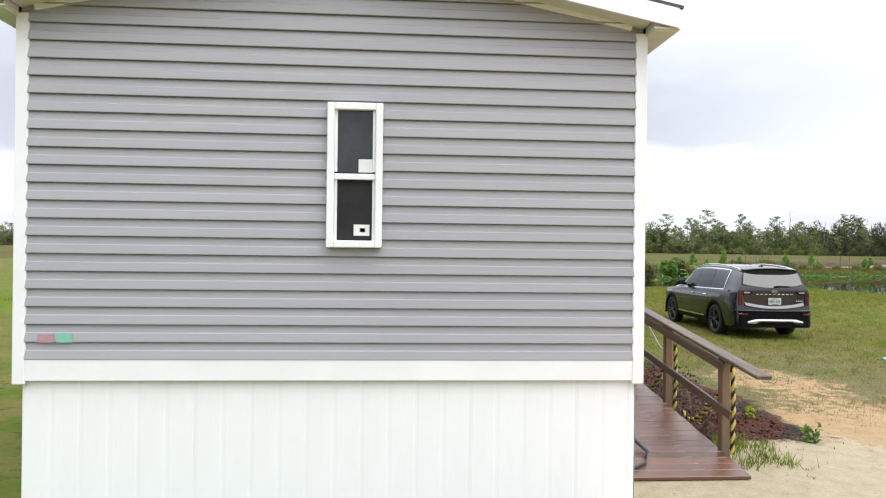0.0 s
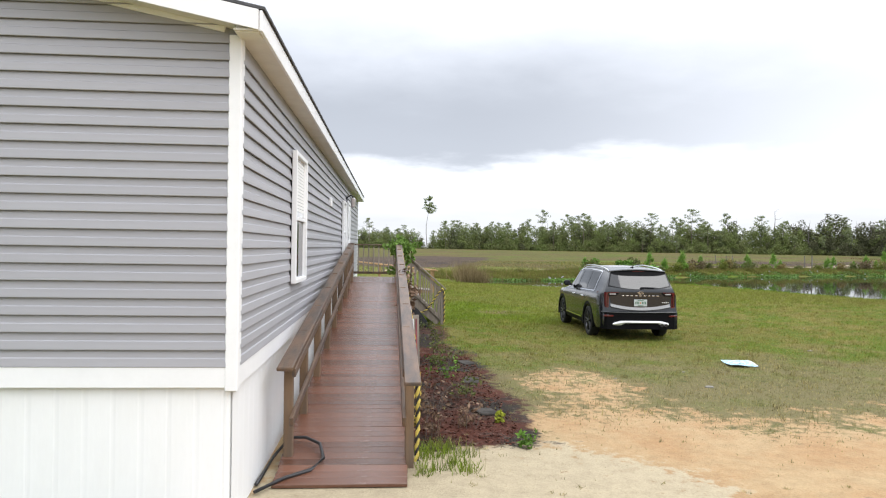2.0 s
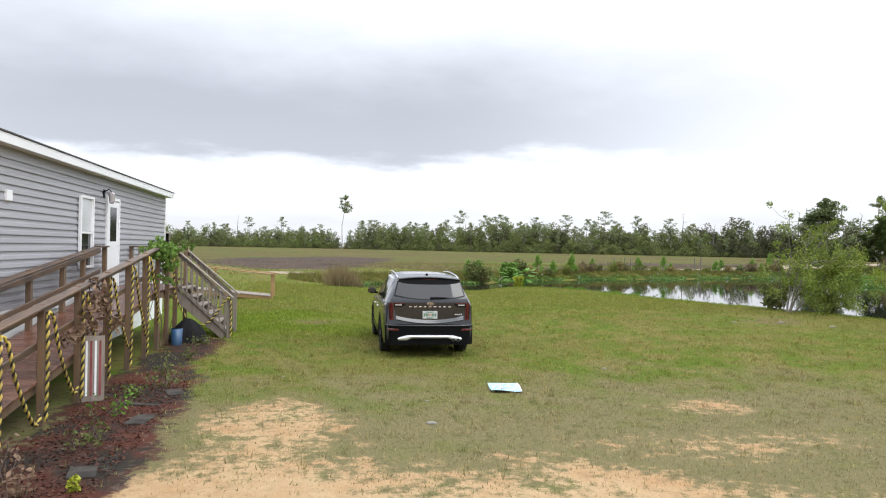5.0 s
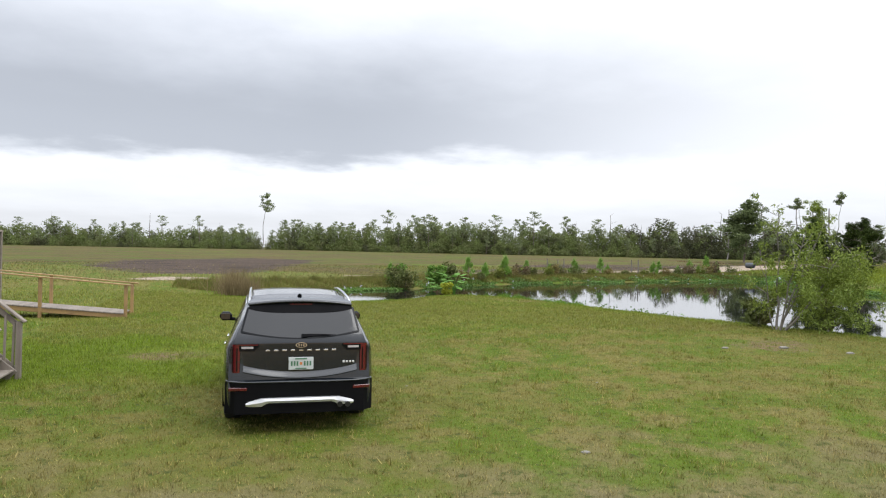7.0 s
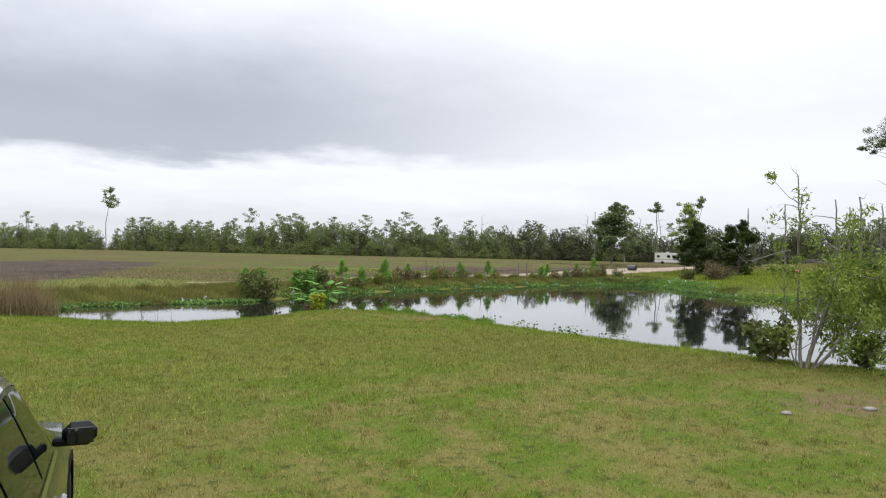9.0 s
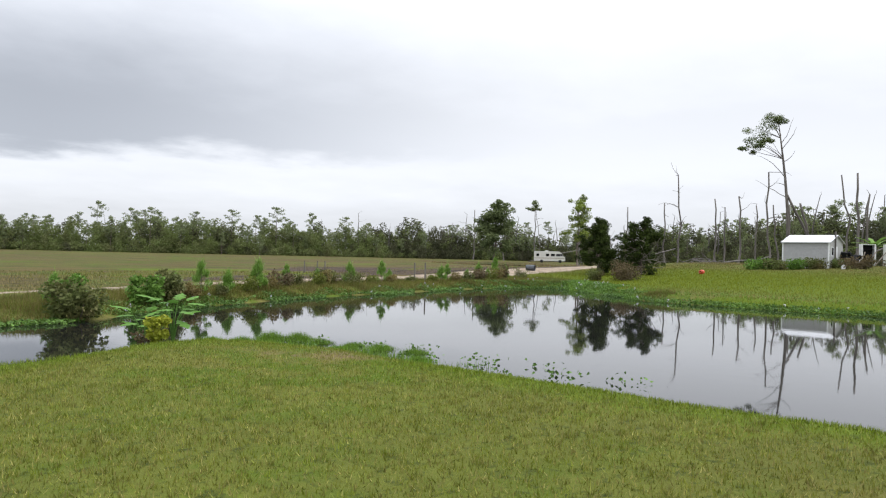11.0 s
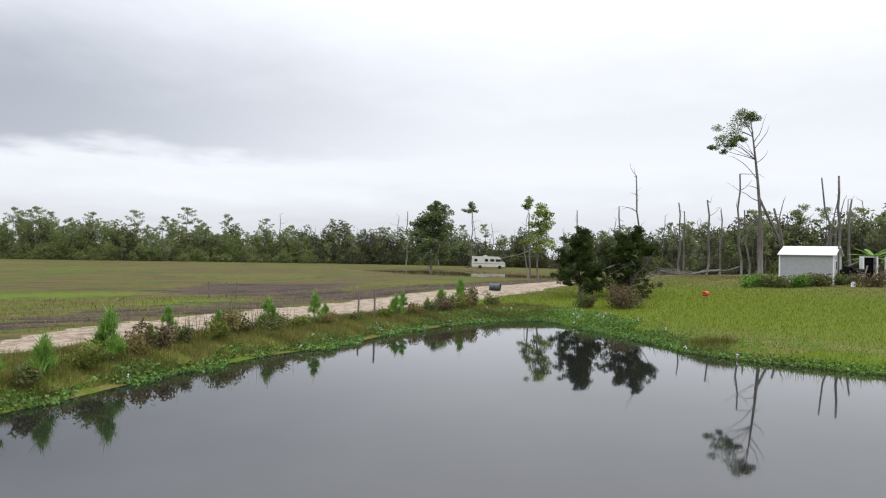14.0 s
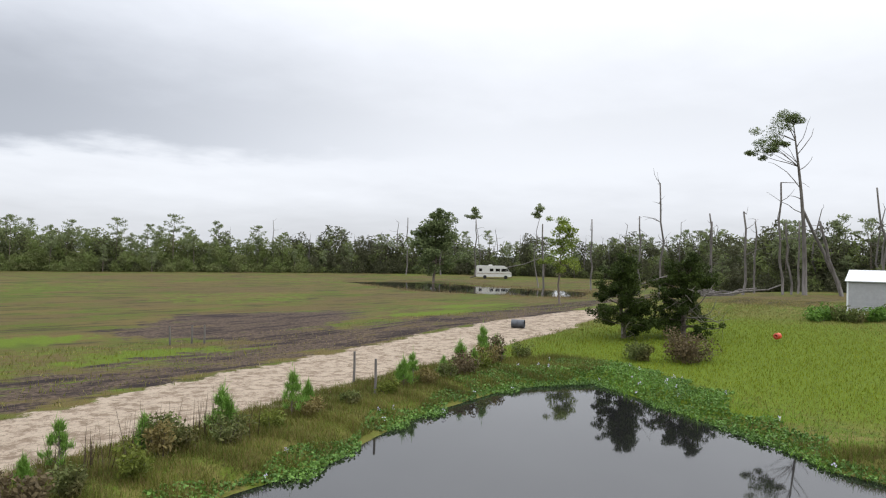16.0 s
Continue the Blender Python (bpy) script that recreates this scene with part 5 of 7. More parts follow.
def leaves(p, size, r, flat=0.0, long=1.6):
    """Leaf-like bent quads centred at p with random turns; flat pulls them level."""
    n = len(p)
    u = unit(r.normal(size=(n, 3)))
    u[:, 2] *= 1 - flat
    u = unit(u)
    w = unit(np.cross(u, r.normal(size=(n, 3))))
    s = size * r.uniform(0.6, 1.35, n)[:, None]
    nrm = np.cross(u, w)
    a, c = p - u * s * long / 2, p + u * s * long / 2
    b, d = p + w * s / 2 + nrm * s * 0.12, p - w * s / 2 + nrm * s * 0.12
    v = np.stack([a, b, c, d], 1).reshape(-1, 3)
    i = np.arange(n) * 4
    return v, np.stack([i, i + 1, i + 2, i + 3], -1)


def sprigs(p, size, r, long=2.0):
    """Single pointed leaf triangles with random turns."""
    n = len(p)
    u = unit(r.normal(size=(n, 3)))
    w = unit(np.cross(u, r.normal(size=(n, 3))))
    s = size * r.uniform(0.6, 1.4, n)[:, None]
    v = np.stack([p - u * s * long * 0.4 - w * s * 0.5, p - u * s * long * 0.4 + w * s * 0.5, p + u * s * long * 0.6], 1).reshape(-1, 3)
    i = np.arange(n) * 3
    return v, np.stack([i, i + 1, i + 2, i + 2], -1)


def cloud(centres, radii, per, r, squash=0.8):
    """Random points in soft clumps round the centres, thicker to the outside."""
    c = np.repeat(np.asarray(centres, float), per, axis=0)
    rad = np.repeat(np.asarray(radii, float), per)[:, None]
    d = unit(r.normal(size=(len(c), 3))) * (r.uniform(0, 1, (len(c), 1)) ** 0.45) * rad
    d[:, 2] *= squash
    return c + d


def limb(wood, a, b, r0, r1, r, n=5, bend=0.12, sides=6):
    a, b = np.array(a, float), np.array(b, float)
    L = np.linalg.norm(b - a)
    ph = r.normal(size=3) * bend * L
    pts = [a + (b - a) * u + ph * math.sin(math.pi * u) + r.normal(size=3) * 0.012 * L * (0 < u < 1) for u in np.linspace(0, 1, n)]
    wood.tube([tuple(q) for q in pts], [r0 + (r1 - r0) * u for u in np.linspace(0, 1, n)], sides)
    return pts


def tree_shapes(h, crown, spread, limbs, per, size, seed, r0=0.16, lean=(0.0, 0.0), clump=0.9, droop=0.1, long=1.6, twigs=2, top=0.35, oneside=None):
    """A trunk with limbs that end in clumps of leaves. crown: the height share where limbs begin."""
    r = np.random.default_rng(seed)
    wood, leaf_ = Shape(), Shape()
    tip = np.array([lean[0] * h, lean[1] * h, h])
    trunk = limb(wood, (0, 0, -0.1), tip, r0, r0 * 0.18, r, 8, 0.03, 8)
    cs, rs = [tip + np.array([0, 0, -0.1 * clump])], [clump * 0.7]
    for k in range(limbs):
        u = crown + (0.97 - crown) * (k + r.uniform(0, 1)) / limbs
        base = trunk[0] + (tip - trunk[0]) * u
        a = r.uniform(0, 2 * math.pi) if oneside is None else oneside + r.normal() * 0.9
        reach = spread * (1 - (1 - top) * max(0.0, (u - crown) / (1 - crown))) * r.uniform(0.45, 1.1)
        end = base + np.array([math.cos(a) * reach, math.sin(a) * reach, reach * r.uniform(-droop, 0.55)])
        pts = limb(wood, base, end, r0 * 0.38 * (1.1 - u * 0.7), 0.012, r, 4, 0.12, 5)
        for q in range(twigs):
            e2 = pts[1 + (q % 3)] + r.normal(size=3) * reach * 0.28
            limb(wood, pts[1 + (q % 3)], e2, 0.02 * (h / 10), 0.006, r, 3, 0.1, 4)
            cs.append(e2)
            rs.append(clump * r.uniform(0.4, 0.8))
        cs.append(end)
        rs.append(clump * r.uniform(0.55, 1.05))
    pts = cloud(cs, rs, per, r, 0.62)
    leaf_.add(*leaves(pts, size, r, 0.25, long))
    return wood, leaf_


def plant_tree(name, label, x, y, shapes, bark, leafmat, rz=0.0, s=1.0, group="", category="tree", z=None):
    t = thing(name, label, category, pose(x, y, (zat(x, y) if z is None else z) - 0.05, 0, 0, rz) @ Matrix.Scale(s, 4), group)
    part("trunk", shapes[0], bark, t, smooth=True)
    if shapes[1].n:
        part("crown", shapes[1], leafmat, t)
    return t


# lawn grass: countless short blades, coloured like the turf beneath
def grass_material(name, cols, lushcol, mottle=1.8):
    m = bpy.data.materials.new(name)
    m.use_nodes = True
    t = m.node_tree
    b = t.nodes["Principled BSDF"]
    tc_ = t.nodes.new("ShaderNodeTexCoord")
    ns = []
    for sc in (0.9, 0.16, 3.4):
        n = nd(t, "ShaderNodeTexNoise", Scale=sc, Detail=6.0 if sc > 0.5 else 5.0, Roughness=0.7 if sc > 0.5 else 0.62)
        t.links.new(tc_.outputs["Object"], n.inputs["Vector"])
        ns.append(n.outputs[0])
    c = mix_node(t, smooth_node(t, ns[0], 0.38, 0.64), cols[0], cols[1])
    c = mix_node(t, math_node(t, "MULTIPLY", smooth_node(t, ns[1], 0.40, 0.62), 0.8), c, cols[2])
    at_ = t.nodes.new("ShaderNodeAttribute")
    at_.attribute_name = "lush"
    dr_ = t.nodes.new("ShaderNodeAttribute")
    dr_.attribute_name = "dry"
    dry = smooth_node(t, math_node(t, "ADD", dr_.outputs["Fac"], math_node(t, "MULTIPLY", math_node(t, "SUBTRACT", ns[0], 0.5), 1.4)), 0.2, 0.95)
    c = mix_node(t, dry, c, (0.225, 0.198, 0.098))
    c = mix_node(t, at_.outputs["Fac"], c, lushcol)
    gi = t.nodes.new("ShaderNodeNewGeometry")
    k = math_node(t, "ADD", 0.75, math_node(t, "MULTIPLY", gi.outputs["Random Per Island"], 0.8))
    straw = math_node(t, "MULTIPLY", math_node(t, "SUBTRACT", 0.7, math_node(t, "MULTIPLY", at_.outputs["Fac"], 0.6)), smooth_node(t, math_node(t, "FRACT", math_node(t, "MULTIPLY", gi.outputs["Random Per Island"], 7.0)), 0.66, 0.70))
    c = mix_node(t, straw, c, (0.30, 0.245, 0.095))
    k = math_node(t, "MULTIPLY", k, math_node(t, "ADD", 1.0 - 0.5 * mottle, math_node(t, "MULTIPLY", ns[2], mottle)))
    c = mix_node(t, 1.0, c, k, "MULTIPLY")
    t.links.new(c, b.inputs["Base Color"])
    b.inputs["Roughness"].default_value, b.inputs["Specular IOR Level"].default_value = 0.6, 0.25
    tr = t.nodes.new("ShaderNodeBsdfTranslucent")
    t.links.new(c, tr.inputs[0])
    ms = t.nodes.new("ShaderNodeMixShader")
    ms.inputs[0].default_value = 0.25
    t.links.new(b.outputs[0], ms.inputs[1])
    t.links.new(tr.outputs[0], ms.inputs[2])
    t.links.new(ms.outputs[0], t.nodes["Material Output"].inputs[0])
    return m


M_LAWN = grass_material("lawn_grass", ((0.112, 0.158, 0.012), (0.206, 0.172, 0.046), (0.166, 0.146, 0.034)), (0.124, 0.186, 0.010))
M_MEADOW = grass_material("meadow_grass", ((0.080, 0.092, 0.020), (0.120, 0.092, 0.032), (0.096, 0.088, 0.026)), (0.140, 0.170, 0.009), 0.8)


def grass_stuff(name, label, mat, n, box_, hgt, wid, lean, keep, tuft=0):
    x = rng.uniform(box_[0], box_[1], n)
    y = rng.uniform(box_[2], box_[3], n)
    if tuft:
        x = np.repeat(x, tuft) + rng.normal(size=n * tuft) * hgt[1] * 0.35
        y = np.repeat(y, tuft) + rng.normal(size=n * tuft) * hgt[1] * 0.35
    mk = masks(x, y)
    d = off(x, y, POND)
    ok = keep(x, y, d, mk)
    x, y = x[ok], y[ok]
    p = np.stack([x, y, height(x, y) - 0.006], -1)
    k = 0.6 + 0.8 * np.clip(mk["lush"][ok], 0, 1) if not tuft else np.ones(len(x))
    h = rng.uniform(hgt[0], hgt[1], len(x)) * k
    w = rng.uniform(wid[0], wid[1], len(x))
    sh = Shape().add(*blades(p, h, w, lean, rng))
    me_ = sh.mesh(name, mat)
    a = me_.attributes.new("lush", "FLOAT", "POINT")
    a.data.foreach_set("value", np.repeat(np.clip(mk["lush"][ok] * 1.2 - 0.15, 0, 1), 3).astype(np.float32))
    a = me_.attributes.new("dry", "FLOAT", "POINT")
    a.data.foreach_set("value", np.repeat(mk["dry"][ok], 3).astype(np.float32))
    return tagged(new(name, me_), label, "grass", kind="stuff")


def chance(v):
    return rng.uniform(0, 1, np.shape(v)) < v


def lawn_ok(x, y, d, m):
    bare = np.clip(m["sand"] * 1.15 + m["soil"] * 0.98 + m["bare"] * 0.75, 0, 0.985)
    house = (x > -3) & (x < 3.5) & (y > 5.2) & (y < 25.5)
    return (d > 0.25) & ~house & chance(1 - bare)


grass_stuff("grass", "short mown lawn grass, part green and part straw-coloured", M_LAWN, 400000, (3.4, 25, 6.2, 24), (0.025, 0.075), (0.008, 0.016), 0.9, lawn_ok)
grass_stuff("grass", "short mown lawn grass on the rise by the pond", M_LAWN, 230000, (3.4, 27, 24, 42.5), (0.035, 0.09), (0.011, 0.022), 0.9, lawn_ok)
grass_stuff("grass", "taller tufts standing in the lawn", M_LAWN, 3600, (3.6, 24, 8.5, 40), (0.05, 0.12), (0.008, 0.016), 0.85, lambda x, y, d, m: lawn_ok(x, y, d, m), tuft=16)
grass_stuff("grass", "lawn grass beside and behind the mobile home", M_LAWN, 40000, (-14, 9, 25, 48), (0.06, 0.13), (0.02, 0.04), 0.9, lambda x, y, d, m: lawn_ok(x, y, d, m) & ((x < 3.4) | (y > 42)))
grass_stuff("grass", "sparse weeds and tufts on the bare sand", M_LAWN, 170, (3.4, 14, 5.5, 12), (0.015, 0.055), (0.006, 0.012), 0.95, lambda x, y, d, m: (m["sand"] > 0.3), tuft=14)
# rough grass across the pond
grass_stuff("meadow_grass", "tall green meadow grass beyond the pond", M_MEADOW, 150000, (47, 100, 34, 76), (0.06, 0.15), (0.020, 0.040), 0.7,
            lambda x, y, d, m: (d > 0.3) & (off(x, y, POND) < 45) & chance(1 - np.clip(m["path"] + m["dirt"], 0, 1)) & (y < 73))
grass_stuff("field_grass", "rough olive and tan field grass", M_MEADOW, 70000, (-12, 95, 46, 84), (0.08, 0.24), (0.02, 0.05), 0.7,
            lambda x, y, d, m: (d > 2.5) & ((y > 66) | (x < 24)) & chance(1 - np.clip(m["path"] * 1.1 + m["dirt"] * 0.9, 0, 1)))


px_, py_ = rng.uniform(84, 120, 60000), rng.uniform(88, 135, 60000)
d2_ = off(px_, py_, POND2)
ok_ = (d2_ > -0.8) & (d2_ < 3.5) & chance(0.5 * np.clip(np.sin(px_ * 0.7) * np.sin(py_ * 0.6) + 0.5, 0, 1))
px_, py_ = px_[ok_], py_[ok_]
solid("pool_weeds", Shape().add(*blades(np.stack([px_, py_, np.maximum(height(px_, py_), 0.9)], -1), rng.uniform(0.15, 0.6, len(px_)), rng.uniform(0.03, 0.06, len(px_)), 0.8, rng)), M_REED, "tan weeds round the far pool", "weeds", kind="stuff")


def shore_points(n, lo, hi, keep):
    x, y = rng.uniform(5, 62, n), rng.uniform(20, 72, n)
    d = off(x, y, POND)
    ok = (d > lo) & (d < hi) & keep(x, y, d)
    return x[ok], y[ok], d[ok]


def stuff_leaves(name, label, mat, shape, category="plants"):
    return solid(name, shape, mat, label, category, kind="stuff")


# marsh grass along the near shore
x, y, d = shore_points(700000, -0.7, 0.9, lambda x, y, d: (y < 42) & (x < 30) & chance(np.where((x > 19.4) & (y > 33.5), 1.0, 0.07) * np.clip(3.0 * np.sin(x * 1.9 + y * 1.3) * np.sin(y * 2.1 - x * 1.1) + 0.3 + 0.5 * (d > 0), 0, 1)))
h = rng.uniform(0.08, 0.26, len(x)) * np.where((x > 19.4) & (y > 33.5), 1.0, 0.45)
stuff_leaves("marsh_grass", "bright green marsh grass at the pond's edge", M_REEDGRASS, Shape().add(*blades(np.stack([x, y, np.maximum(height(x, y), WATER - 0.05) - 0.02], -1), h, rng.uniform(0.012, 0.024, len(x)), 0.85, rng)), "grass")
mound = Shape()
for mx, my, mr, mh in ((19.6, 40.5, 0.40, 0.30), (20.4, 40.4, 0.45, 0.36), (21.3, 40.6, 0.55, 0.52), (21.9, 40.1, 0.55, 0.50), (22.1, 39.2, 0.5, 0.36), (22.6, 38.2, 0.5, 0.32), (22.9, 37.4, 0.55, 0.38), (23.3, 36.4, 0.5, 0.34), (22.7, 35.3, 0.5, 0.30), (20.9, 39.8, 0.5, 0.26), (22.0, 37.9, 0.6, 0.26)):
    n = 1300
    mh *= 0.66
    px, py = mx + rng.normal(size=n) * mr * 0.40, my + rng.normal(size=n) * mr * 0.40
    fall = np.exp(-((px - mx) ** 2 + (py - my) ** 2) / (mr * mr * 0.6))
    mound.add(*blades(np.stack([px, py, np.maximum(height(px, py), WATER - 0.06) - 0.02], -1), mh * (0.35 + 0.75 * fall) * rng.uniform(0.6, 1.15, n), rng.uniform(0.010, 0.020, n), 0.95, rng))
stuff_leaves("marsh_grass", "dense bright green grass mounds at the pond's edge", M_REEDGRASS, mound, "grass")
# weeds on the far bank, brown and green
for mat, nm, lab, share, hh in ((M_DRYGRASS, "bank_weeds", "tan and olive dry grass on the far bank", 0.9, (0.10, 0.34)), (M_BANKGREEN, "bank_weeds", "green weeds and grass on the far bank", 0.95, (0.10, 0.36))):
    x, y, d = shore_points(1500000, 0.3, 5.0, lambda x, y, d: (y > 44) & (x < 58) & (along(x, y, PATH_LINE) > -0.4) & chance(share * (0.35 + 0.65 * np.sin(x * 1.1 + y * 0.8) ** 2)) & ((y > 47) | (x < 16)) & ((x < 50) | (y > 62)))
    stuff_leaves(nm, lab, mat, Shape().add(*blades(np.stack([x, y, height(x, y) - 0.02], -1), rng.uniform(*hh, len(x)) * (0.6 + 0.7 * np.sin(x * 2.3 + y) ** 2), rng.uniform(0.012, 0.026, len(x)), 0.9, rng)))
x, y, d = shore_points(150000, -0.3, 2.2, lambda x, y, d: (x > 46) & (y < 61) & (y > 34) & chance(0.5 + 0 * x))
stuff_leaves("bank_grass", "thick green grass hanging over the far shore", M_REEDGRASS, Shape().add(*blades(np.stack([x, y, np.maximum(height(x, y), WATER) - 0.02], -1), rng.uniform(0.15, 0.5, len(x)), rng.uniform(0.015, 0.035, len(x)), 0.9, rng)), "grass")


# floating water hyacinths with lilac flowers
def mat_where(x, y, d):
    north = (y > 44) & (x < 52) & (d > -0.15 - 0.35 * np.sin(x * 0.9) - 0.3 * np.sin(x * 2.3)) & (d < 0.75 + 0.3 * np.sin(x * 1.4))
    corner = (x > 48) & (y > 49) & (d > -0.2 - 0.3 * np.sin(x + y)) & (d < np.where(y < 54, 1.6, 3.6) + 0.9 * np.sin(x * 0.8 - y * 0.6) + 0.5 * np.sin(x * 2.1 + y * 1.7)) & (y < 66)
    east = (x > 45) & (y <= 50) & (y > 34) & (d > -0.2) & (d < 0.6)
    return north | corner | east


x, y, d = shore_points(900000, -2.6, 5.0, lambda x, y, d: mat_where(x, y, d) & chance(0.8 + 0 * x))
z = np.maximum(WATER, height(x, y)) + rng.uniform(0.01, 0.13, len(x))
stuff_leaves("water_hyacinths", "floating mat of round green water hyacinth leaves", M_HYACINTH, Shape().add(*leaves(np.stack([x, y, z], -1), 0.088, rng, 0.45, 1.15)))
x, y, d = shore_points(3600, -2.2, 4.5, lambda x, y, d: mat_where(x, y, d) & chance(0.10 + 0.8 * (np.sin(x * 0.7 + 1) * np.sin(y * 0.9) > 0.45)))
fp = np.stack([x, y, np.maximum(WATER, height(x, y)) + 0.19], -1)
stuff_leaves("hyacinth_flowers", "pale lilac hyacinth flowers above the leaves", M_LILAC, Shape().add(*leaves(cloud(fp, np.full(len(fp), 0.07), 6, rng, 1.4), 0.055, rng, 0.0, 1.2)), "flowers")
x, y, d = shore_points(190000, -1.7, 0.2, lambda x, y, d: (y < 41) & (x > 21.3) & (x < 30) & (y > 30.5) & chance(0.5 * (np.sin(x * 3.1) * np.sin(y * 2.7) > 0.1)))
z = WATER + rng.uniform(0.02, 0.16, len(x))
stuff_leaves("water_hyacinths", "scattered hyacinth leaves floating off the near shore", M_HYACINTH, Shape().add(*leaves(np.stack([x, y, z], -1), 0.07, rng, 0.5, 1.15)))


def sapling(seed, h):
    r = np.random.default_rng(seed)
    wood, lf = Shape(), Shape()
    limb(wood, (0, 0, -0.05), (0, 0, h * 0.9), 0.02, 0.006, r, 4, 0.02, 5)
    for k in range(24):
        u = r.uniform(0.12, 0.95)
        a = r.uniform(0, 2 * math.pi)
        reach = h * 0.27 * (1.15 - u) * r.uniform(0.5, 1.1)
        e = np.array([math.cos(a) * reach, math.sin(a) * reach, h * u * 0.85 + reach * 0.5])
        limb(wood, (0, 0, h * u * 0.7), e, 0.008, 0.004, r, 3, 0.08, 4)
        n = 60
        root = np.repeat(e[None], n, 0) + r.normal(size=(n, 3)) * 0.035
        lf.add(*blades(root - np.array([0, 0, 0.05]), r.uniform(0.10, 0.24, n), np.full(n, 0.020), 1.15, r))
    n = 90
    lf.add(*blades(np.repeat(np.array([[0, 0, h * 0.78]]), n, 0) + r.normal(size=(n, 3)) * np.array([0.03, 0.03, 0.09]), r.uniform(0.12, 0.26, n), np.full(n, 0.020), 0.9, r))
    return wood, lf


saps = [sapling(k, hh) for k, hh in enumerate((1.0, 1.35, 0.75))]
sap_mesh = [(a.mesh("trunk", M_BARK, True), b2.mesh("crown", M_SAPLING)) for a, b2 in saps]


def place_sapling(k, x, y, s=1.0):
    t = thing("pine_sapling", "bright green young pine on the pond bank", "sapling", pose(x, y, zat(x, y) - 0.03, 0, 0, k * 67) @ Matrix.Scale(s * 1.3, 4), "young pines on the bank")
    part("trunk", sap_mesh[k % 3][0], M_BARK, t)
    part("crown", sap_mesh[k % 3][1], M_SAPLING, t)


for k, (x, y, s) in enumerate(((22.4, 53.3, 0.9), (23.9, 54.4, 0.95), (25.4, 55.2, 1.1), (27.6, 56.8, 1.3), (31.2, 61.2, 0.8), (33.5, 61.6, 1.0), (36.0, 62.0, 1.15), (38.9, 62.7, 0.95), (40.1, 63.6, 0.95), (45.3, 64.3, 1.0),
                               (46.1, 64.6, 0.85), (48.6, 65.3, 0.9), (50.3, 65.9, 1.15), (52.9, 66.9, 1.15), (54.3, 67.1, 1.25), (51.5, 66.1, 0.8), (17.2, 49.4, 0.7), (30.3, 60.6, 0.7))):
    place_sapling(k, x, y, s)


def shrub_shape(seed, rad, h, n, size, stems=7, long=1.6):
    r = np.random.default_rng(seed)
    wood, lf = Shape(), Shape()
    cs, rs = [], []
    for k in range(stems):
        a = r.uniform(0, 2 * math.pi)
        e = (math.cos(a) * rad * r.uniform(0.2, 0.8), math.sin(a) * rad * r.uniform(0.2, 0.8), h * r.uniform(0.45, 0.95))
        limb(wood, (math.cos(a) * 0.08, math.sin(a) * 0.08, -0.05), e, min(0.022, 0.022 * rad), min(0.006, 0.012 * rad), r, 4, 0.08, 4)
        cs.append(e)
        rs.append(rad * r.uniform(0.35, 0.55))
        cs.append((e[0] * 0.8, e[1] * 0.8, e[2] * 0.5))
        rs.append(rad * r.uniform(0.35, 0.5))
    lf.add(*leaves(cloud(cs, rs, max(4, n // (2 * stems)), r, 0.8), size, r, 0.15, long))
    return wood, lf


def shrub(label, x, y, seed, rad, h, n, size, mat, bark=None, long=1.6, group="", name="shrub"):
    w, l = shrub_shape(seed, rad, h, n, size, long=long)
    t = thing(name, label, "shrub", pose(x, y, zat(x, y) - 0.03), group)
    tagged(part("stems", w, bark or M_BARK, t), kind="stuff")
    part("foliage", l, mat, t)
    return t


shrub("dark green rounded shrub on the far bank", 17.6, 47.9, 1, 0.95, 1.2, 2000, 0.10, M_SHRUB)
shrub("bright green leafy shrub on the far bank", 20.8, 51.4, 2, 0.75, 1.2, 1300, 0.12, M_SHRUBBRIGHT)
shrub("olive shrub on the far bank", 17.6, 49.2, 3, 0.7, 1.0, 900, 0.10, M_SHRUBBRIGHT)
shrub("low brown shrub among bank weeds", 29.5, 58.3, 4, 0.8, 0.9, 900, 0.08, M_BROWNWEED)
shrub("dark weedy shrub on the far bank", 34.2, 61.3, 5, 0.9, 0.9, 1200, 0.08, M_SHRUB)
shrub("brown weedy shrub on the far bank", 49.5, 65.0, 6, 1.0, 0.9, 1200, 0.08, M_BROWNWEED)
shrub("brown weedy shrub on the far bank", 53.6, 66.8, 16, 1.0, 1.2, 1200, 0.08, M_BROWNWEED)
for k, (x, y, rad, hh) in enumerate(((23.2, 53.6, 0.6, 0.6), (24.8, 54.4, 0.5, 0.5), (26.6, 55.9, 0.7, 0.7), (28.6, 57.4, 0.55, 0.6), (30.8, 59.1, 0.6, 0.7), (32.4, 59.4, 0.7, 0.8), (33.6, 60.6, 0.6, 0.9), (35.6, 60.9, 0.8, 0.8),
                                     (37.4, 61.6, 0.6, 0.6), (39.4, 62.3, 0.7, 0.6), (41.5, 63.0, 0.5, 0.5), (43.9, 63.6, 0.6, 0.6), (46.6, 64.2, 0.7, 0.7), (48.0, 64.5, 0.6, 0.7), (51.2, 65.4, 0.8, 0.9), (52.4, 66.0, 0.7, 1.0), (55.4, 66.2, 0.8, 0.8))):
    shrub("low olive and tan weedy shrub on the far bank", x, y, 140 + k, rad, hh, 700, 0.055, (M_DRYGRASS, M_SHRUB, M_BANKGREEN)[k % 3], long=2.6, group="weedy shrubs on the bank")
shrub("dark green rounded shrub on the far bank", 22.0, 52.4, 18, 0.95, 1.35, 1900, 0.10, M_SHRUB)
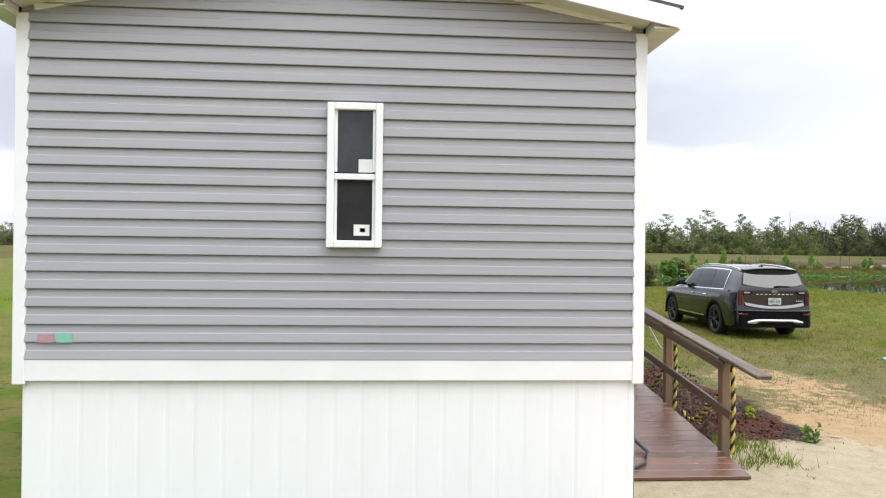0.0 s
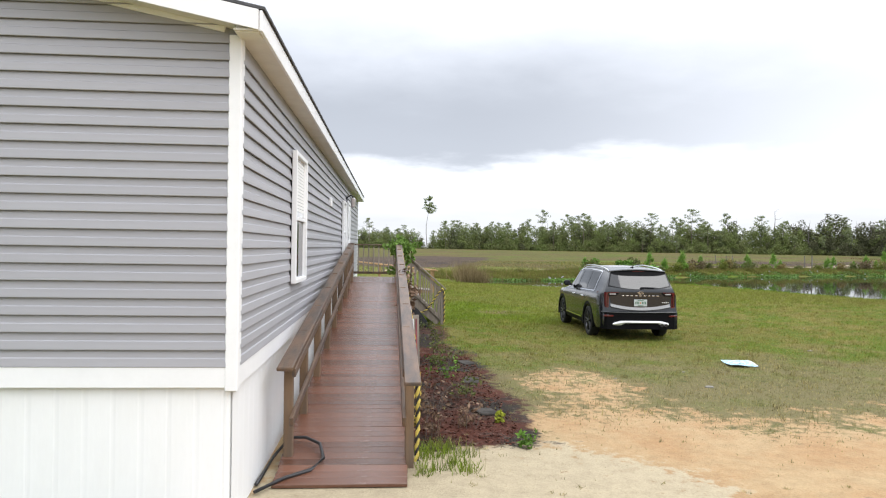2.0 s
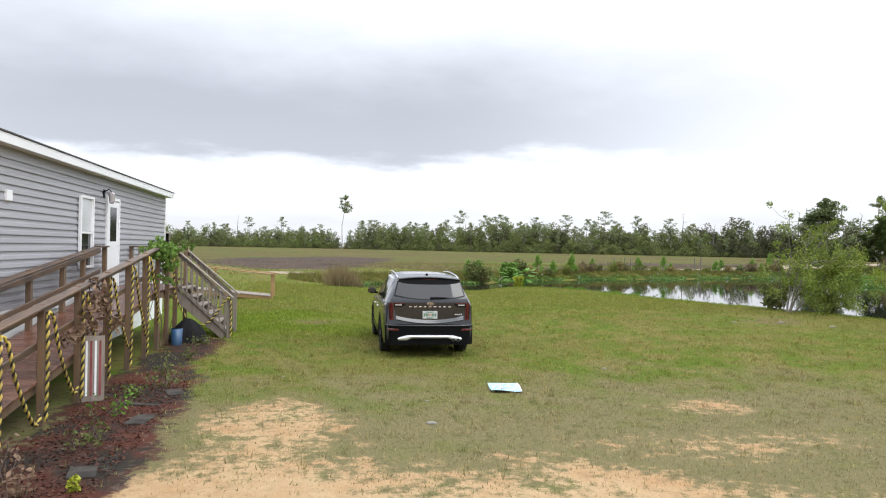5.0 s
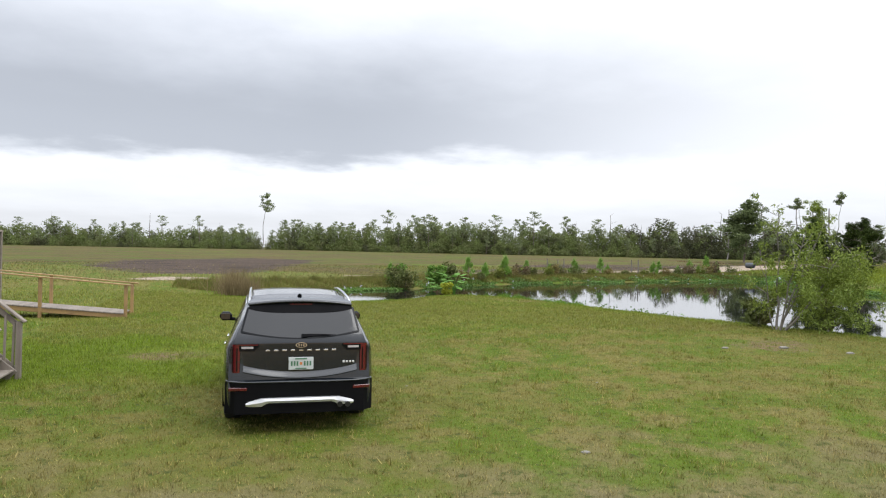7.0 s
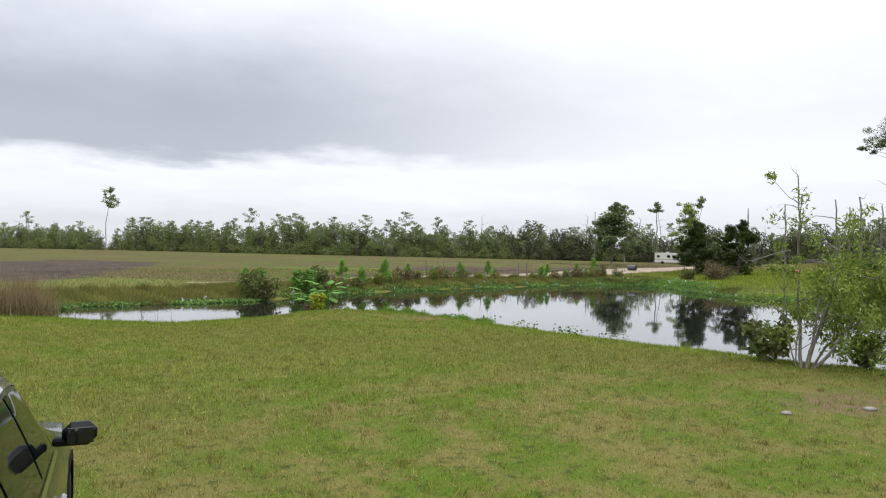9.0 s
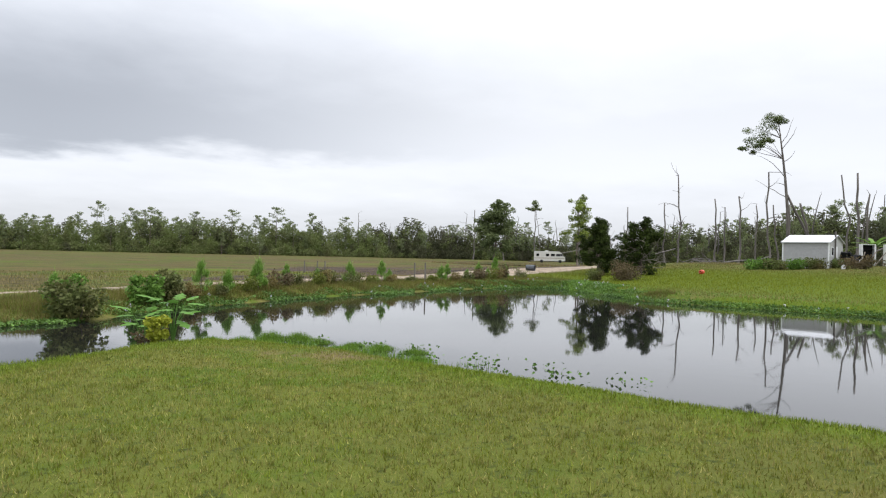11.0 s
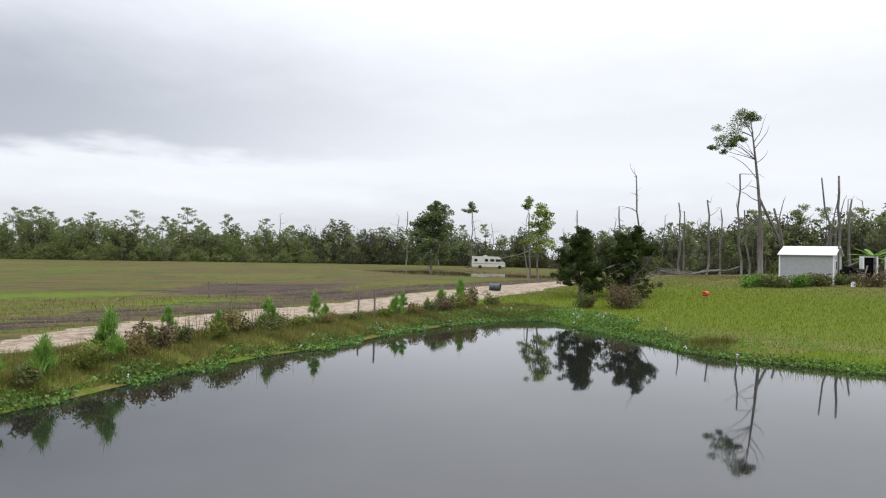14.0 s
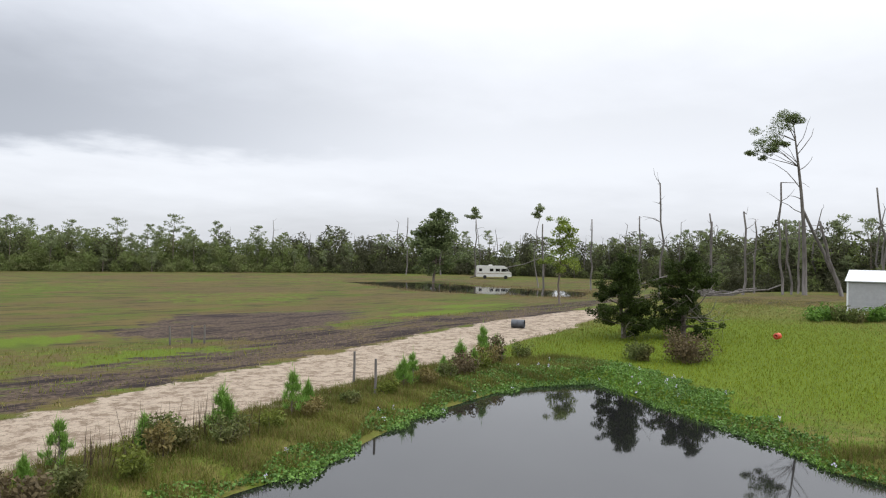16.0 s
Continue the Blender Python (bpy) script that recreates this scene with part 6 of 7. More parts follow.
shrub("brown and olive shrub under the cedars", 61.5, 59.9, 7, 1.7, 1.5, 2600, 0.09, M_BROWNWEED)
shrub("olive low shrub under the cedars", 59.8, 62.0, 17, 1.1, 0.9, 1400, 0.09, M_SHRUB)
for k, (x, y) in enumerate(((84, 58.3), (85.5, 57.2), (86.8, 56.4), (83, 60), (88.2, 56.2), (85.2, 59.6), (90.4, 54.8))):
    shrub("green overgrown shrub in front of the shed", x, y, 30 + k, 1.3, 0.95, 900, 0.13, M_SHRUBBRIGHT if k % 2 else M_SHRUB, group="shrubs by the shed")
for k, (x, y) in enumerate(((92, 50), (95.5, 51), (88.5, 52.5))):
    shrub("tan and olive brush in the meadow", x, y, 40 + k, 1.6, 1.1, 900, 0.14, M_BROWNWEED, group="brush in the meadow")


def stalks(name, label, x, y, n, spread, h, mat, seed, width=0.03, lean=0.35):
    r = np.random.default_rng(seed)
    p = np.stack([r.normal(size=n) * spread, r.normal(size=n) * spread, np.zeros(n) - 0.05], -1)
    p[:, 2] += height(x + p[:, 0], y + p[:, 1]) - zat(x, y)
    return solid(name, Shape().add(*blades(p, r.uniform(0.55, 1.0, n) * h, np.full(n, width), lean, r)), mat, label, "reeds", kind="stuff", m=pose(x, y, zat(x, y)))


for k, (x, y) in enumerate(((31.6, 60.4), (33.2, 61.2), (34.6, 61.9), (35.4, 62.2), (36.2, 61.6))):
    stalks("dead_stalks", "dark dead weed stalks standing on the bank", x, y, 22, 0.42, 1.6, M_DEADSTALK, 60 + k, 0.034, 0.4)
for k, (x, y, s, hh) in enumerate(((8.0, 42.6, 0.38, 1.5), (8.7, 42.1, 0.42, 1.1), (8.1, 44.4, 0.4, 1.7))):
    stalks("reeds", "clump of dry brown reeds at the pond's end", x, y, 380, s, hh, M_REED, 70 + k, 0.03, 0.75)
stalks("twigs", "bare dead twigs standing in the shallows", 12.2, 40.4, 16, 0.25, 0.8, M_DEADSTALK, 80, 0.03, 0.9)


# broad-leaved plant and a yellow-leaved one on the near shore
def big_leaf(l, w, lobes, r):
    pts = []
    for u in np.linspace(0, 1, 9):
        half = w * math.sin(math.pi * min(1, u * 0.9 + 0.08)) ** 0.7 * (0.72 + 0.28 * math.cos(u * lobes * math.pi * 2))
        pts.append([(-half, u * l, -0.25 * l * u * u - 0.10 * half), (0, u * l, -0.25 * l * u * u + 0.02), (half, u * l, -0.25 * l * u * u - 0.10 * half)])
    return Shape().grid(pts)


def broad_plant(x, y, n, h, l, mat, label, seed, w=0.2, cat="plant"):
    r = np.random.default_rng(seed)
    t = thing("broad_leaf_plant", label, cat, pose(x, y, zat(x, y) - 0.03))
    for k in range(n):
        a = 360 * k / n + r.uniform(-20, 20)
        hh = h * r.uniform(0.55, 1.0)
        q = Matrix.Rotation(radians(a), 4, "Z")
        e = q @ Vector((0, 0.32 * hh, hh))
        part("stalk", Shape().tube([(0, 0, 0), tuple(q @ Vector((0, 0.1 * hh, hh * 0.6))), tuple(e)], [0.016, 0.012, 0.008], 5), M_BIGLEAF if mat is not M_YELLOWLEAF else mat, t)
        part("leaf", big_leaf(l * r.uniform(0.75, 1.15), w, 3, r), mat, t, at=Matrix.Translation(e) @ q @ pose(0, 0, 0, r.uniform(-5, 35)))
    return t


broad_plant(18.75, 41.0, 14, 1.2, 0.5, M_BIGLEAF, "tall plant with large lobed green leaves at the water", 5)
broad_plant(18.0, 41.0, 11, 1.0, 0.42, M_BIGLEAF, "tall plant with large lobed green leaves at the water", 6)
shrub("yellow-leaved small shrub on the near shore", 18.1, 40.0, 9, 0.36, 0.75, 420, 0.09, M_YELLOWLEAF)
shrub("tangled dry weeds round the broad-leaved plant", 18.1, 40.5, 10, 0.5, 0.5, 420, 0.06, M_BROWNWEED)

# slender leafy tree with pale stems on the near shore
r_ = np.random.default_rng(21)
wd, lf = Shape(), Shape()
cs, rs = [], []
for (dx, dy, dz, r0) in ((0.05, 0.35, 4.0, 0.055), (1.5, 0.5, 3.0, 0.055), (2.1, -0.2, 2.4, 0.045), (0.9, -0.5, 3.3, 0.035), (2.8, 0.5, 2.5, 0.035), (-0.4, 0.4, 2.3, 0.025), (1.8, 0.9, 3.5, 0.035)):
    pts = limb(wd, (dx * 0.06, dy * 0.1, -0.1), (dx, dy, dz), r0, 0.012, r_, 7, 0.07, 7)
    for q in range(9):
        b0 = pts[2 + q % 5]
        e = b0 + np.array([r_.normal() * 0.5, r_.normal() * 0.5, r_.uniform(-0.1, 0.55)])
        limb(wd, b0, e, 0.014, 0.004, r_, 4, 0.12, 4)
        cs.append(e)
        rs.append(r_.uniform(0.16, 0.42))
    cs.append(pts[-1])
    rs.append(0.3)
lf.add(*leaves(cloud(cs, rs, 46, r_, 0.9), 0.045, r_, 0.1, 3.2))
lowc = [(1.9 + r_.normal() * 0.85, 0.1 + r_.normal() * 0.7, r_.uniform(0.35, 2.6)) for k in range(90)]
lf.add(*leaves(cloud(lowc, np.full(90, 0.36), 100, r_, 0.9), 0.042, r_, 0.1, 3.2))
shoretree = thing("waterside_tree", "slender tree with pale crooked stems and narrow olive leaves", "tree", pose(22.75, 23.15, zat(22.75, 23.15) - 0.05, 0, 0, -32) @ Matrix.Diagonal((0.70, 0.70, 0.86, 1)))
part("trunk", wd, M_PALEBARK, shoretree, smooth=True)
part("crown", lf, M_WILLOW, shoretree)
shrub("dark glossy shrub below the waterside tree", 22.9, 24.1, 22, 0.55, 0.85, 520, 0.10, M_SHRUB)
shrub("dark glossy shrub below the waterside tree", 24.0, 22.7, 23, 0.42, 0.65, 300, 0.10, M_SHRUB)

# two dark cedars with dead limbs beyond the pond
def cedar(x, y, seed, h, rad, label, dead):
    r = np.random.default_rng(seed)
    wood, lf = Shape(), Shape()
    limb(wood, (0, 0, -0.1), (0.2, 0.1, h * 0.93), 0.17, 0.03, r, 7, 0.04, 8)
    cs, rs = [], []
    for k in range(62):
        u = r.uniform(0.10, 1.0)
        a = r.uniform(0, 2 * math.pi)
        reach = rad * (1.1 - 0.72 * u ** 2.2) * r.uniform(0.35, 1.12)
        e = np.array([math.cos(a) * reach, math.sin(a) * reach, h * u * 0.93 + 0.25 + r.normal() * 0.15])
        limb(wood, (0.2 * u, 0.1 * u, h * u * 0.78), e, 0.04, 0.008, r, 4, 0.1, 4)
        # a spray: a chain of small clumps along the limb's outer half
        for q in range(6):
            v = r.uniform(0.42, 1.1)
            cs.append(np.array([e[0] * v, e[1] * v, e[2] - 0.12 * h * (1 - v) + r.normal() * 0.14]) + r.normal(size=3) * 0.14)
            rs.append(r.uniform(0.2, 0.42))
    lf.add(*leaves(cloud(cs, rs, 90, r, 0.7), 0.066, r, 0.0, 2.2))
    t = plant_tree("cedar_tree", label, x, y, (wood, lf), M_BARK, M_CEDAR)
    dw = Shape()
    for k in range(dead):
        a = r.uniform(math.pi * 0.9, math.pi * 1.75)
        b0 = (0, 0, h * r.uniform(0.15, 0.5))
        e = (math.cos(a) * rad * r.uniform(0.8, 1.3), math.sin(a) * rad * r.uniform(0.8, 1.3), h * r.uniform(0.1, 0.75))
        pts = limb(dw, b0, e, 0.06, 0.015, r, 6, 0.18, 6)
        for q in range(3):
            limb(dw, pts[2 + q], pts[2 + q] + r.normal(size=3) * 0.5, 0.02, 0.006, r, 3, 0.1, 4)
    if dead:
        part("dead_limbs", dw, M_PALEBARK, t, "bare grey dead limbs", smooth=True)
    return t


cedar(66.0, 66.5, 31, 5.5, 2.1, "dark green cedar with a broken outline beyond the pond", 3)
cedar(69.0, 63.9, 32, 5.2, 2.3, "dark green cedar with pale dead limbs beyond the pond", 9)

# vine on the ramp rail and plants in the soil strip
vr = np.random.default_rng(51)
vc = [(RX1 + 0.14 + vr.normal() * 0.14, 17.75 + vr.normal() * 0.3, DECK + 1.08 - abs(vr.normal()) * 0.42) for k in range(34)]
vine = thing("vine", "green leafy vine over the landing rail", "vine", pose(0, 0, 0))
part("leaves", Shape().add(*leaves(cloud(vc, np.full(34, 0.17), 18, vr), 0.09, vr, 0.2, 1.2)), M_VINE, vine)
vs = Shape()
for k in range(8):
    limb(vs, (RX1 + 0.12, 17.6 + 0.08 * k, 0.1), vc[k], 0.010, 0.005, vr, 6, 0.08, 4)
part("stems", vs, M_DRYVINE, vine)
dv = Shape()
dc = [(RX1 + 0.14 + vr.normal() * 0.06, 12.9 + vr.normal() * 0.45, 1.25 + vr.normal() * 0.2) for k in range(14)]
dv.add(*leaves(cloud(dc, np.full(14, 0.15), 26, vr), 0.05, vr, 0.0, 2.6))
solid("dry_vine", dv, M_DRYVINE, "dry brown vine tangled in the ramp rail", "vine")
for k, (x, y, rad, hh, mat) in enumerate(((3.75, 9.0, 0.34, 0.6, M_DRYVINE), (4.1, 8.4, 0.2, 0.35, M_DRYVINE), (4.2, 10.0, 0.26, 0.42, M_SHRUB), (3.95, 11.6, 0.4, 0.35, M_SHRUBBRIGHT), (4.3, 13.4, 0.42, 0.3, M_SHRUB), (4.55, 8.6, 0.06, 0.2, M_YELLOWLEAF), (4.0, 12.8, 0.25, 0.25, M_SHRUB), (4.2, 14.6, 0.3, 0.25, M_SHRUB), (3.6, 8.0, 0.2, 0.4, M_DRYVINE), (4.7, 7.5, 0.12, 0.2, M_SHRUBBRIGHT), (4.1, 16.3, 0.35, 0.25, M_SHRUB), (4.1, 18.3, 0.35, 0.25, M_SHRUB))):
    shrub("small weed growing in the dark soil strip", x, y, 90 + k, rad, hh, 110 if hh < 0.45 else 80, 0.034, mat, long=2.0, group="weeds in the soil", name="weed")
grass_stuff("grass", "grass tufts at the foot of the ramp posts", M_LAWN, 26, (3.42, 4.0, 6.6, 7.6), (0.06, 0.18), (0.008, 0.014), 0.8, lambda x, y, d, m: x > 3.42, tuft=24)
for k, (x, y) in enumerate(((-2.3, 5.18), (-1.05, 5.2), (0.4, 5.15), (1.5, 5.2))):
    shrub("small weed at the foot of the skirting", x, y, 120 + k, 0.07, 0.16, 60, 0.03, M_SHRUBBRIGHT, long=2.2, group="weeds at the skirting", name="weed")
mulch = np.stack([rng.uniform(3.5, 4.75, 3600), rng.uniform(7.6, 14, 3600)], -1)
mk = masks(mulch[:, 0], mulch[:, 1])["soil"] > 0.5
mulch = mulch[mk]
stuff_leaves("mulch", "reddish bark chips and litter on dark soil", M_MULCH, Shape().add(*leaves(np.stack([mulch[:, 0], mulch[:, 1], height(mulch[:, 0], mulch[:, 1]) + 0.010], -1), 0.020, rng, 0.9, 2.2)), "mulch")


# ---- woods round the field ----
FRONT = [(-135, 192), (-40, 206), (14, 214), (60, 196), (110, 186), (150, 174), (172, 152), (176, 130), (160, 108), (138, 92), (128, 78), (126, 62), (134, 44), (146, 32)]


def front_at(s):
    seg = [math.hypot(b[0] - a[0], b[1] - a[1]) for a, b in zip(FRONT, FRONT[1:])]
    s *= sum(seg)
    for (a, b), L in zip(zip(FRONT, FRONT[1:]), seg):
        if s <= L:
            u = s / L
            d = Vector((b[0] - a[0], b[1] - a[1], 0)).normalized()
            return a[0] + (b[0] - a[0]) * u, a[1] + (b[1] - a[1]) * u, -d.y, d.x
        s -= L
    return (*FRONT[-1], 0.0, 1.0)


def far_pine(seed, h, crown, spread, limbs, lean):
    """A slim pine whose loose crown is built of many small sprigs."""
    r = np.random.default_rng(seed)
    w, lf = Shape(), Shape()
    tip = np.array([lean * h, 0, h])
    w.tube([(0, 0, -0.2), (lean * h * 0.4, 0.1, h * 0.5), tuple(tip)], [0.13, 0.09, 0.03], 4, False)
    cs, rs = [tip], [0.55]
    for k in range(limbs):
        u = crown + (0.98 - crown) * (k + r.uniform(0, 1)) / limbs
        a = r.uniform(0, 2 * math.pi)
        reach = spread * (1.1 - 0.6 * (u - crown) / (1 - crown)) * r.uniform(0.35, 1.15)
        b0 = tip * u
        e = b0 + np.array([math.cos(a) * reach, math.sin(a) * reach, reach * r.uniform(0.1, 0.6)])
        if k % 2 == 0:
            w.tube([tuple(b0), tuple(e)], [0.035, 0.012], 3, False)
        cs += [e, (b0 + e) / 2 + r.normal(size=3) * 0.2]
        rs += [r.uniform(0.5, 0.95), r.uniform(0.35, 0.75)]
    lf.add(*sprigs(cloud(cs, rs, 25, r, 0.6), 0.18, r, 2.4))
    return w, lf


def far_brush(seed, rad, h):
    """A tall loose thicket of fine sprigs, wider below."""
    r = np.random.default_rng(seed)
    n = 13
    zs = np.linspace(0.08, 0.95, n)
    cs = [(r.normal() * rad * 0.55 * (1.15 - 0.6 * u), r.normal() * rad * 0.55 * (1.15 - 0.6 * u), h * u) for u in zs]
    return None, Shape().add(*sprigs(cloud(cs, [rad * 0.70 * (1.1 - 0.45 * u) for u in zs], 31, r, 0.95), 0.19, r, 2.2))


pine_protos = [far_pine(100 + k, *row) for k, row in enumerate(
    ((9.5, 0.40, 1.8, 15, 0.02), (11.0, 0.5, 2.0, 15, -0.03), (8.0, 0.28, 1.7, 15, 0.0), (12.5, 0.6, 2.2, 14, 0.04), (7.0, 0.25, 1.6, 14, 0.0), (10.0, 0.68, 1.5, 10, 0.05), (13.5, 0.66, 2.4, 13, -0.02), (9.0, 0.35, 1.5, 15, 0.03)))]
brush_protos = [far_brush(200 + k, rad, h) for k, (rad, h) in enumerate(((1.7, 3.0), (1.7, 4.4), (1.6, 6.2), (1.8, 2.3), (1.8, 5.2)))]
snag_protos = []
for k in range(4):
    r = np.random.default_rng(300 + k)
    w = Shape()
    h = (9.0, 7.0, 11.0, 6.0)[k]
    pts = limb(w, (0, 0, 0), (r.normal() * 0.5, r.normal() * 0.5, h), 0.17, 0.05, r, 6, 0.03, 6)
    for q in range(6):
        b0 = pts[2 + q % 4]
        limb(w, b0, b0 + np.array([r.normal() * 1.0, r.normal() * 1.0, r.uniform(0.1, 1.2)]), 0.04, 0.01, r, 3, 0.1, 4)
    snag_protos.append(w)


def flat_arrays(sh):
    return np.concatenate(sh.v), np.concatenate(sh.f)


pine_flat = [(flat_arrays(a), flat_arrays(b)) for a, b in pine_protos]
brush_flat = [flat_arrays(b) for _, b in brush_protos]
snag_flat = [flat_arrays(a) for a in snag_protos]


def stamp(target, flat, x, y, z, s, a):
    v, f = flat
    c, sn = math.cos(a) * s, math.sin(a) * s
    q = np.stack([v[:, 0] * c - v[:, 1] * sn + x, v[:, 0] * sn + v[:, 1] * c + y, v[:, 2] * s + z], -1)
    target.add(q, f)


crowns, trunks, brush, greybrush, deads = Shape(), Shape(), Shape(), Shape(), Shape()
wr_ = np.random.default_rng(77)


def zone(x):
    """Share of the way from the low young wood in the west to the tall wood in the middle."""
    return min(1.0, max(0.0, (x - 5.0) / 45.0))


for k in range(720):
    x, y, nx, ny = front_at(wr_.uniform(0, 1))
    dd = abs(wr_.normal()) * 15 + 3
    x, y = x + nx * dd, y + ny * dd
    east = x > 118
    if wr_.uniform() < (0.46 if east else 0.07):
        stamp(deads, snag_flat[wr_.integers(4)], x, y, 1.6, wr_.uniform(0.7, 1.2), wr_.uniform(0, 6.3))
    else:
        i = wr_.integers(len(pine_flat))
        s, a = wr_.uniform(0.62, 1.0) * (0.92 if east else 0.58 + 0.36 * zone(x)), wr_.uniform(0, 6.3)
        stamp(trunks, pine_flat[i][0], x, y, 1.6, s, a)
        stamp(crowns, pine_flat[i][1], x, y, 1.6, s, a)
for k in range(1960):
    x, y, nx, ny = front_at(wr_.uniform(0, 1))
    dd = abs(wr_.normal()) * 9 + wr_.uniform(-2, 2)
    east = x > 118
    s = wr_.uniform(0.75, 1.1) * (0.82 + min(1.0, max(0, dd) / 9) * (0.28 + 0.34 * zone(x) + (0.30 if east else 0.0)))
    gap = abs(math.atan2(x - 23, y - 43) - 0.855) < 0.035
    low = dd < 2.5 or gap
    stamp(greybrush if wr_.uniform() < (0.74 if east else 0.15) else brush, brush_flat[(0, 3, 0, 1)[wr_.integers(4)] if low else wr_.integers(5)], x + nx * dd, y + ny * dd, 1.3, s, wr_.uniform(0, 6.3))
woods = thing("far_woods", "belt of slash pines and brush round the field", "woods", kind="stuff")
# crowns and green brush carry the haze in their leaf colour
part("crowns", crowns, M_HAZEPINE, woods)
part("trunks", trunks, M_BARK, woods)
part("brush", brush, M_HAZEBRUSH, woods)
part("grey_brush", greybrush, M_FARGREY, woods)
part("dead_trunks", deads, M_DEADBARK, woods)

# trees of the front row, each a tree of its own
pm = [(a.mesh("trunk", M_BARK, True), b.mesh("crown", M_HAZEPINE)) for a, b in pine_protos]
for k in range(58):
    x, y, nx, ny = front_at((k + 0.2 + 0.6 * wr_.uniform()) / 58)
    dd = wr_.uniform(-1, 5)
    t = thing("pine_tree", "thin-crowned slash pine at the edge of the woods", "tree", pose(x + nx * dd, y + ny * dd, zat(x, y) - 0.1, 0, 0, wr_.uniform(0, 360)) @ Matrix.Scale(wr_.uniform(0.45, 0.68) * (1.0 + 0.25 * zone(x)), 4), "pines at the wood's edge")
    i = wr_.integers(len(pm))
    part("trunk", pm[i][0], M_DEADBARK, t)
    part("crown", pm[i][1], M_HAZEPINE, t)

plant_tree("pine_tree", "tall lone pine with a sparse crown far across the field", 13.6, 205, tree_shapes(15.5, 0.66, 2.6, 12, 26, 0.26, 401, 0.12, (0.07, 0), 1.0), M_DEADBARK, M_HAZEPINE)
plant_tree("oak_tree", "leafy round-crowned tree before the woods", 116.5, 139, tree_shapes(13.0, 0.25, 5.2, 28, 110, 0.26, 402, 0.26, (0.02, 0), 1.9, 0.2, 1.8, 3, 0.55), M_BARK, M_PINELEAF)
plant_tree("oak_tree", "small pale green tree behind the cedars", 82.5, 84, tree_shapes(8.4, 0.4, 2.4, 16, 80, 0.14, 403, 0.12, (0.0, 0), 0.9, 0.2, 1.4, 2, 0.6), M_BARK, M_WILLOW)
plant_tree("pine_tree", "thin leaning pine with a small tuft", 158, 166, tree_shapes(17.5, 0.82, 1.8, 8, 40, 0.26, 404, 0.14, (-0.08, 0.05), 1.0), M_DEADBARK, M_HAZEPINE)
plant_tree("pine_tree", "thin pine with a small tuft behind the cedars", 122, 118, tree_shapes(14.5, 0.84, 1.4, 7, 34, 0.22, 405, 0.12, (0.0, 0.0), 0.8), M_DEADBARK, M_HAZEPINE)
# the tall pine by the shed: a slim bowed trunk, crown swept to one side
def swept_pine(x, y):
    r = np.random.default_rng(410)
    w, lf, dl = Shape(), Shape(), Shape()
    ax, ay = -0.72, 0.69

    def at_(l, z, d=0.0):
        return np.array([ax * l + ay * d, ay * l - ax * d, z])
    stem = [at_(l, z) for l, z in ((0.0, -0.2), (0.05, 4), (0.2, 8), (0.55, 12), (0.9, 15), (1.3, 18), (1.6, 20.3))]
    w.tube([tuple(q) for q in stem], [0.30, 0.25, 0.21, 0.17, 0.14, 0.09, 0.04], 8)
    cs, rs = [], []
    for l, z, b0, rad in ((1.7, 20.9, 6, 0.6), (2.5, 20.9, 5, 0.75), (3.3, 20.2, 5, 0.8), (4.0, 19.2, 5, 0.8), (4.5, 18.1, 4, 0.7), (5.3, 17.0, 4, 0.75), (6.0, 16.6, 4, 0.5), (4.6, 16.6, 4, 0.55), (3.2, 18.6, 5, 0.7), (2.4, 19.6, 5, 0.6), (3.9, 17.5, 4, 0.5), (2.9, 17.4, 4, 0.4), (1.2, 20.3, 6, 0.4)):
        e = at_(l, z, r.normal() * 0.9)
        limb(w, stem[b0], e, 0.06, 0.015, r, 5, 0.08, 5)
        cs += [e, e + r.normal(size=3) * 0.5]
        rs += [rad, rad * 0.7]
    lf.add(*leaves(cloud(cs, [1.5 * q for q in rs], 170, r, 0.62), 0.105, r, 0.1, 2.4))
    for l0, z0, l1, z1 in ((0.6, 12.4, 4.6, 15.4), (0.85, 14.6, -0.6, 16.2), (1.2, 17.2, -0.5, 21.0), (1.1, 16.4, -0.9, 19.6), (0.4, 9.6, 4.6, 12.0), (0.5, 11.2, 2.0, 11.6)):
        limb(dl, at_(l0, z0), at_(l1, z1, r.normal() * 0.3), 0.06, 0.015, r, 6, 0.1, 5)
    t = plant_tree("pine_tree", "very tall bare-trunked pine with a one-sided crown", x, y, (w, lf), M_DEADBARK, M_PINELEAF)
    part("dead_limbs", dl, M_DEADBARK, t)


swept_pine(112.6, 71.4)


def snag(x, y, h, seed, lean=(0.0, 0.0), r0=0.2, twigs=4, label="broken dead pine trunk standing in the woods"):
    r = np.random.default_rng(seed)
    w = Shape()
    pts = limb(w, (0, 0, -0.2), (lean[0] * h, lean[1] * h, h), r0, r0 * 0.62, r, 7, 0.02, 7)
    t = thing("dead_tree", label, "tree", pose(x, y, zat(x, y)), "dead pines by the shed")
    for q in range(twigs):
        b0 = pts[3 + q % 4]
        limb(w, b0, b0 + np.array([r.normal() * h * 0.09, r.normal() * h * 0.09, r.uniform(-0.05, 0.14) * h]), 0.05, 0.012, r, 4, 0.12, 5)
    part("trunk", w, M_DEADBARK, t, smooth=True)
    return t


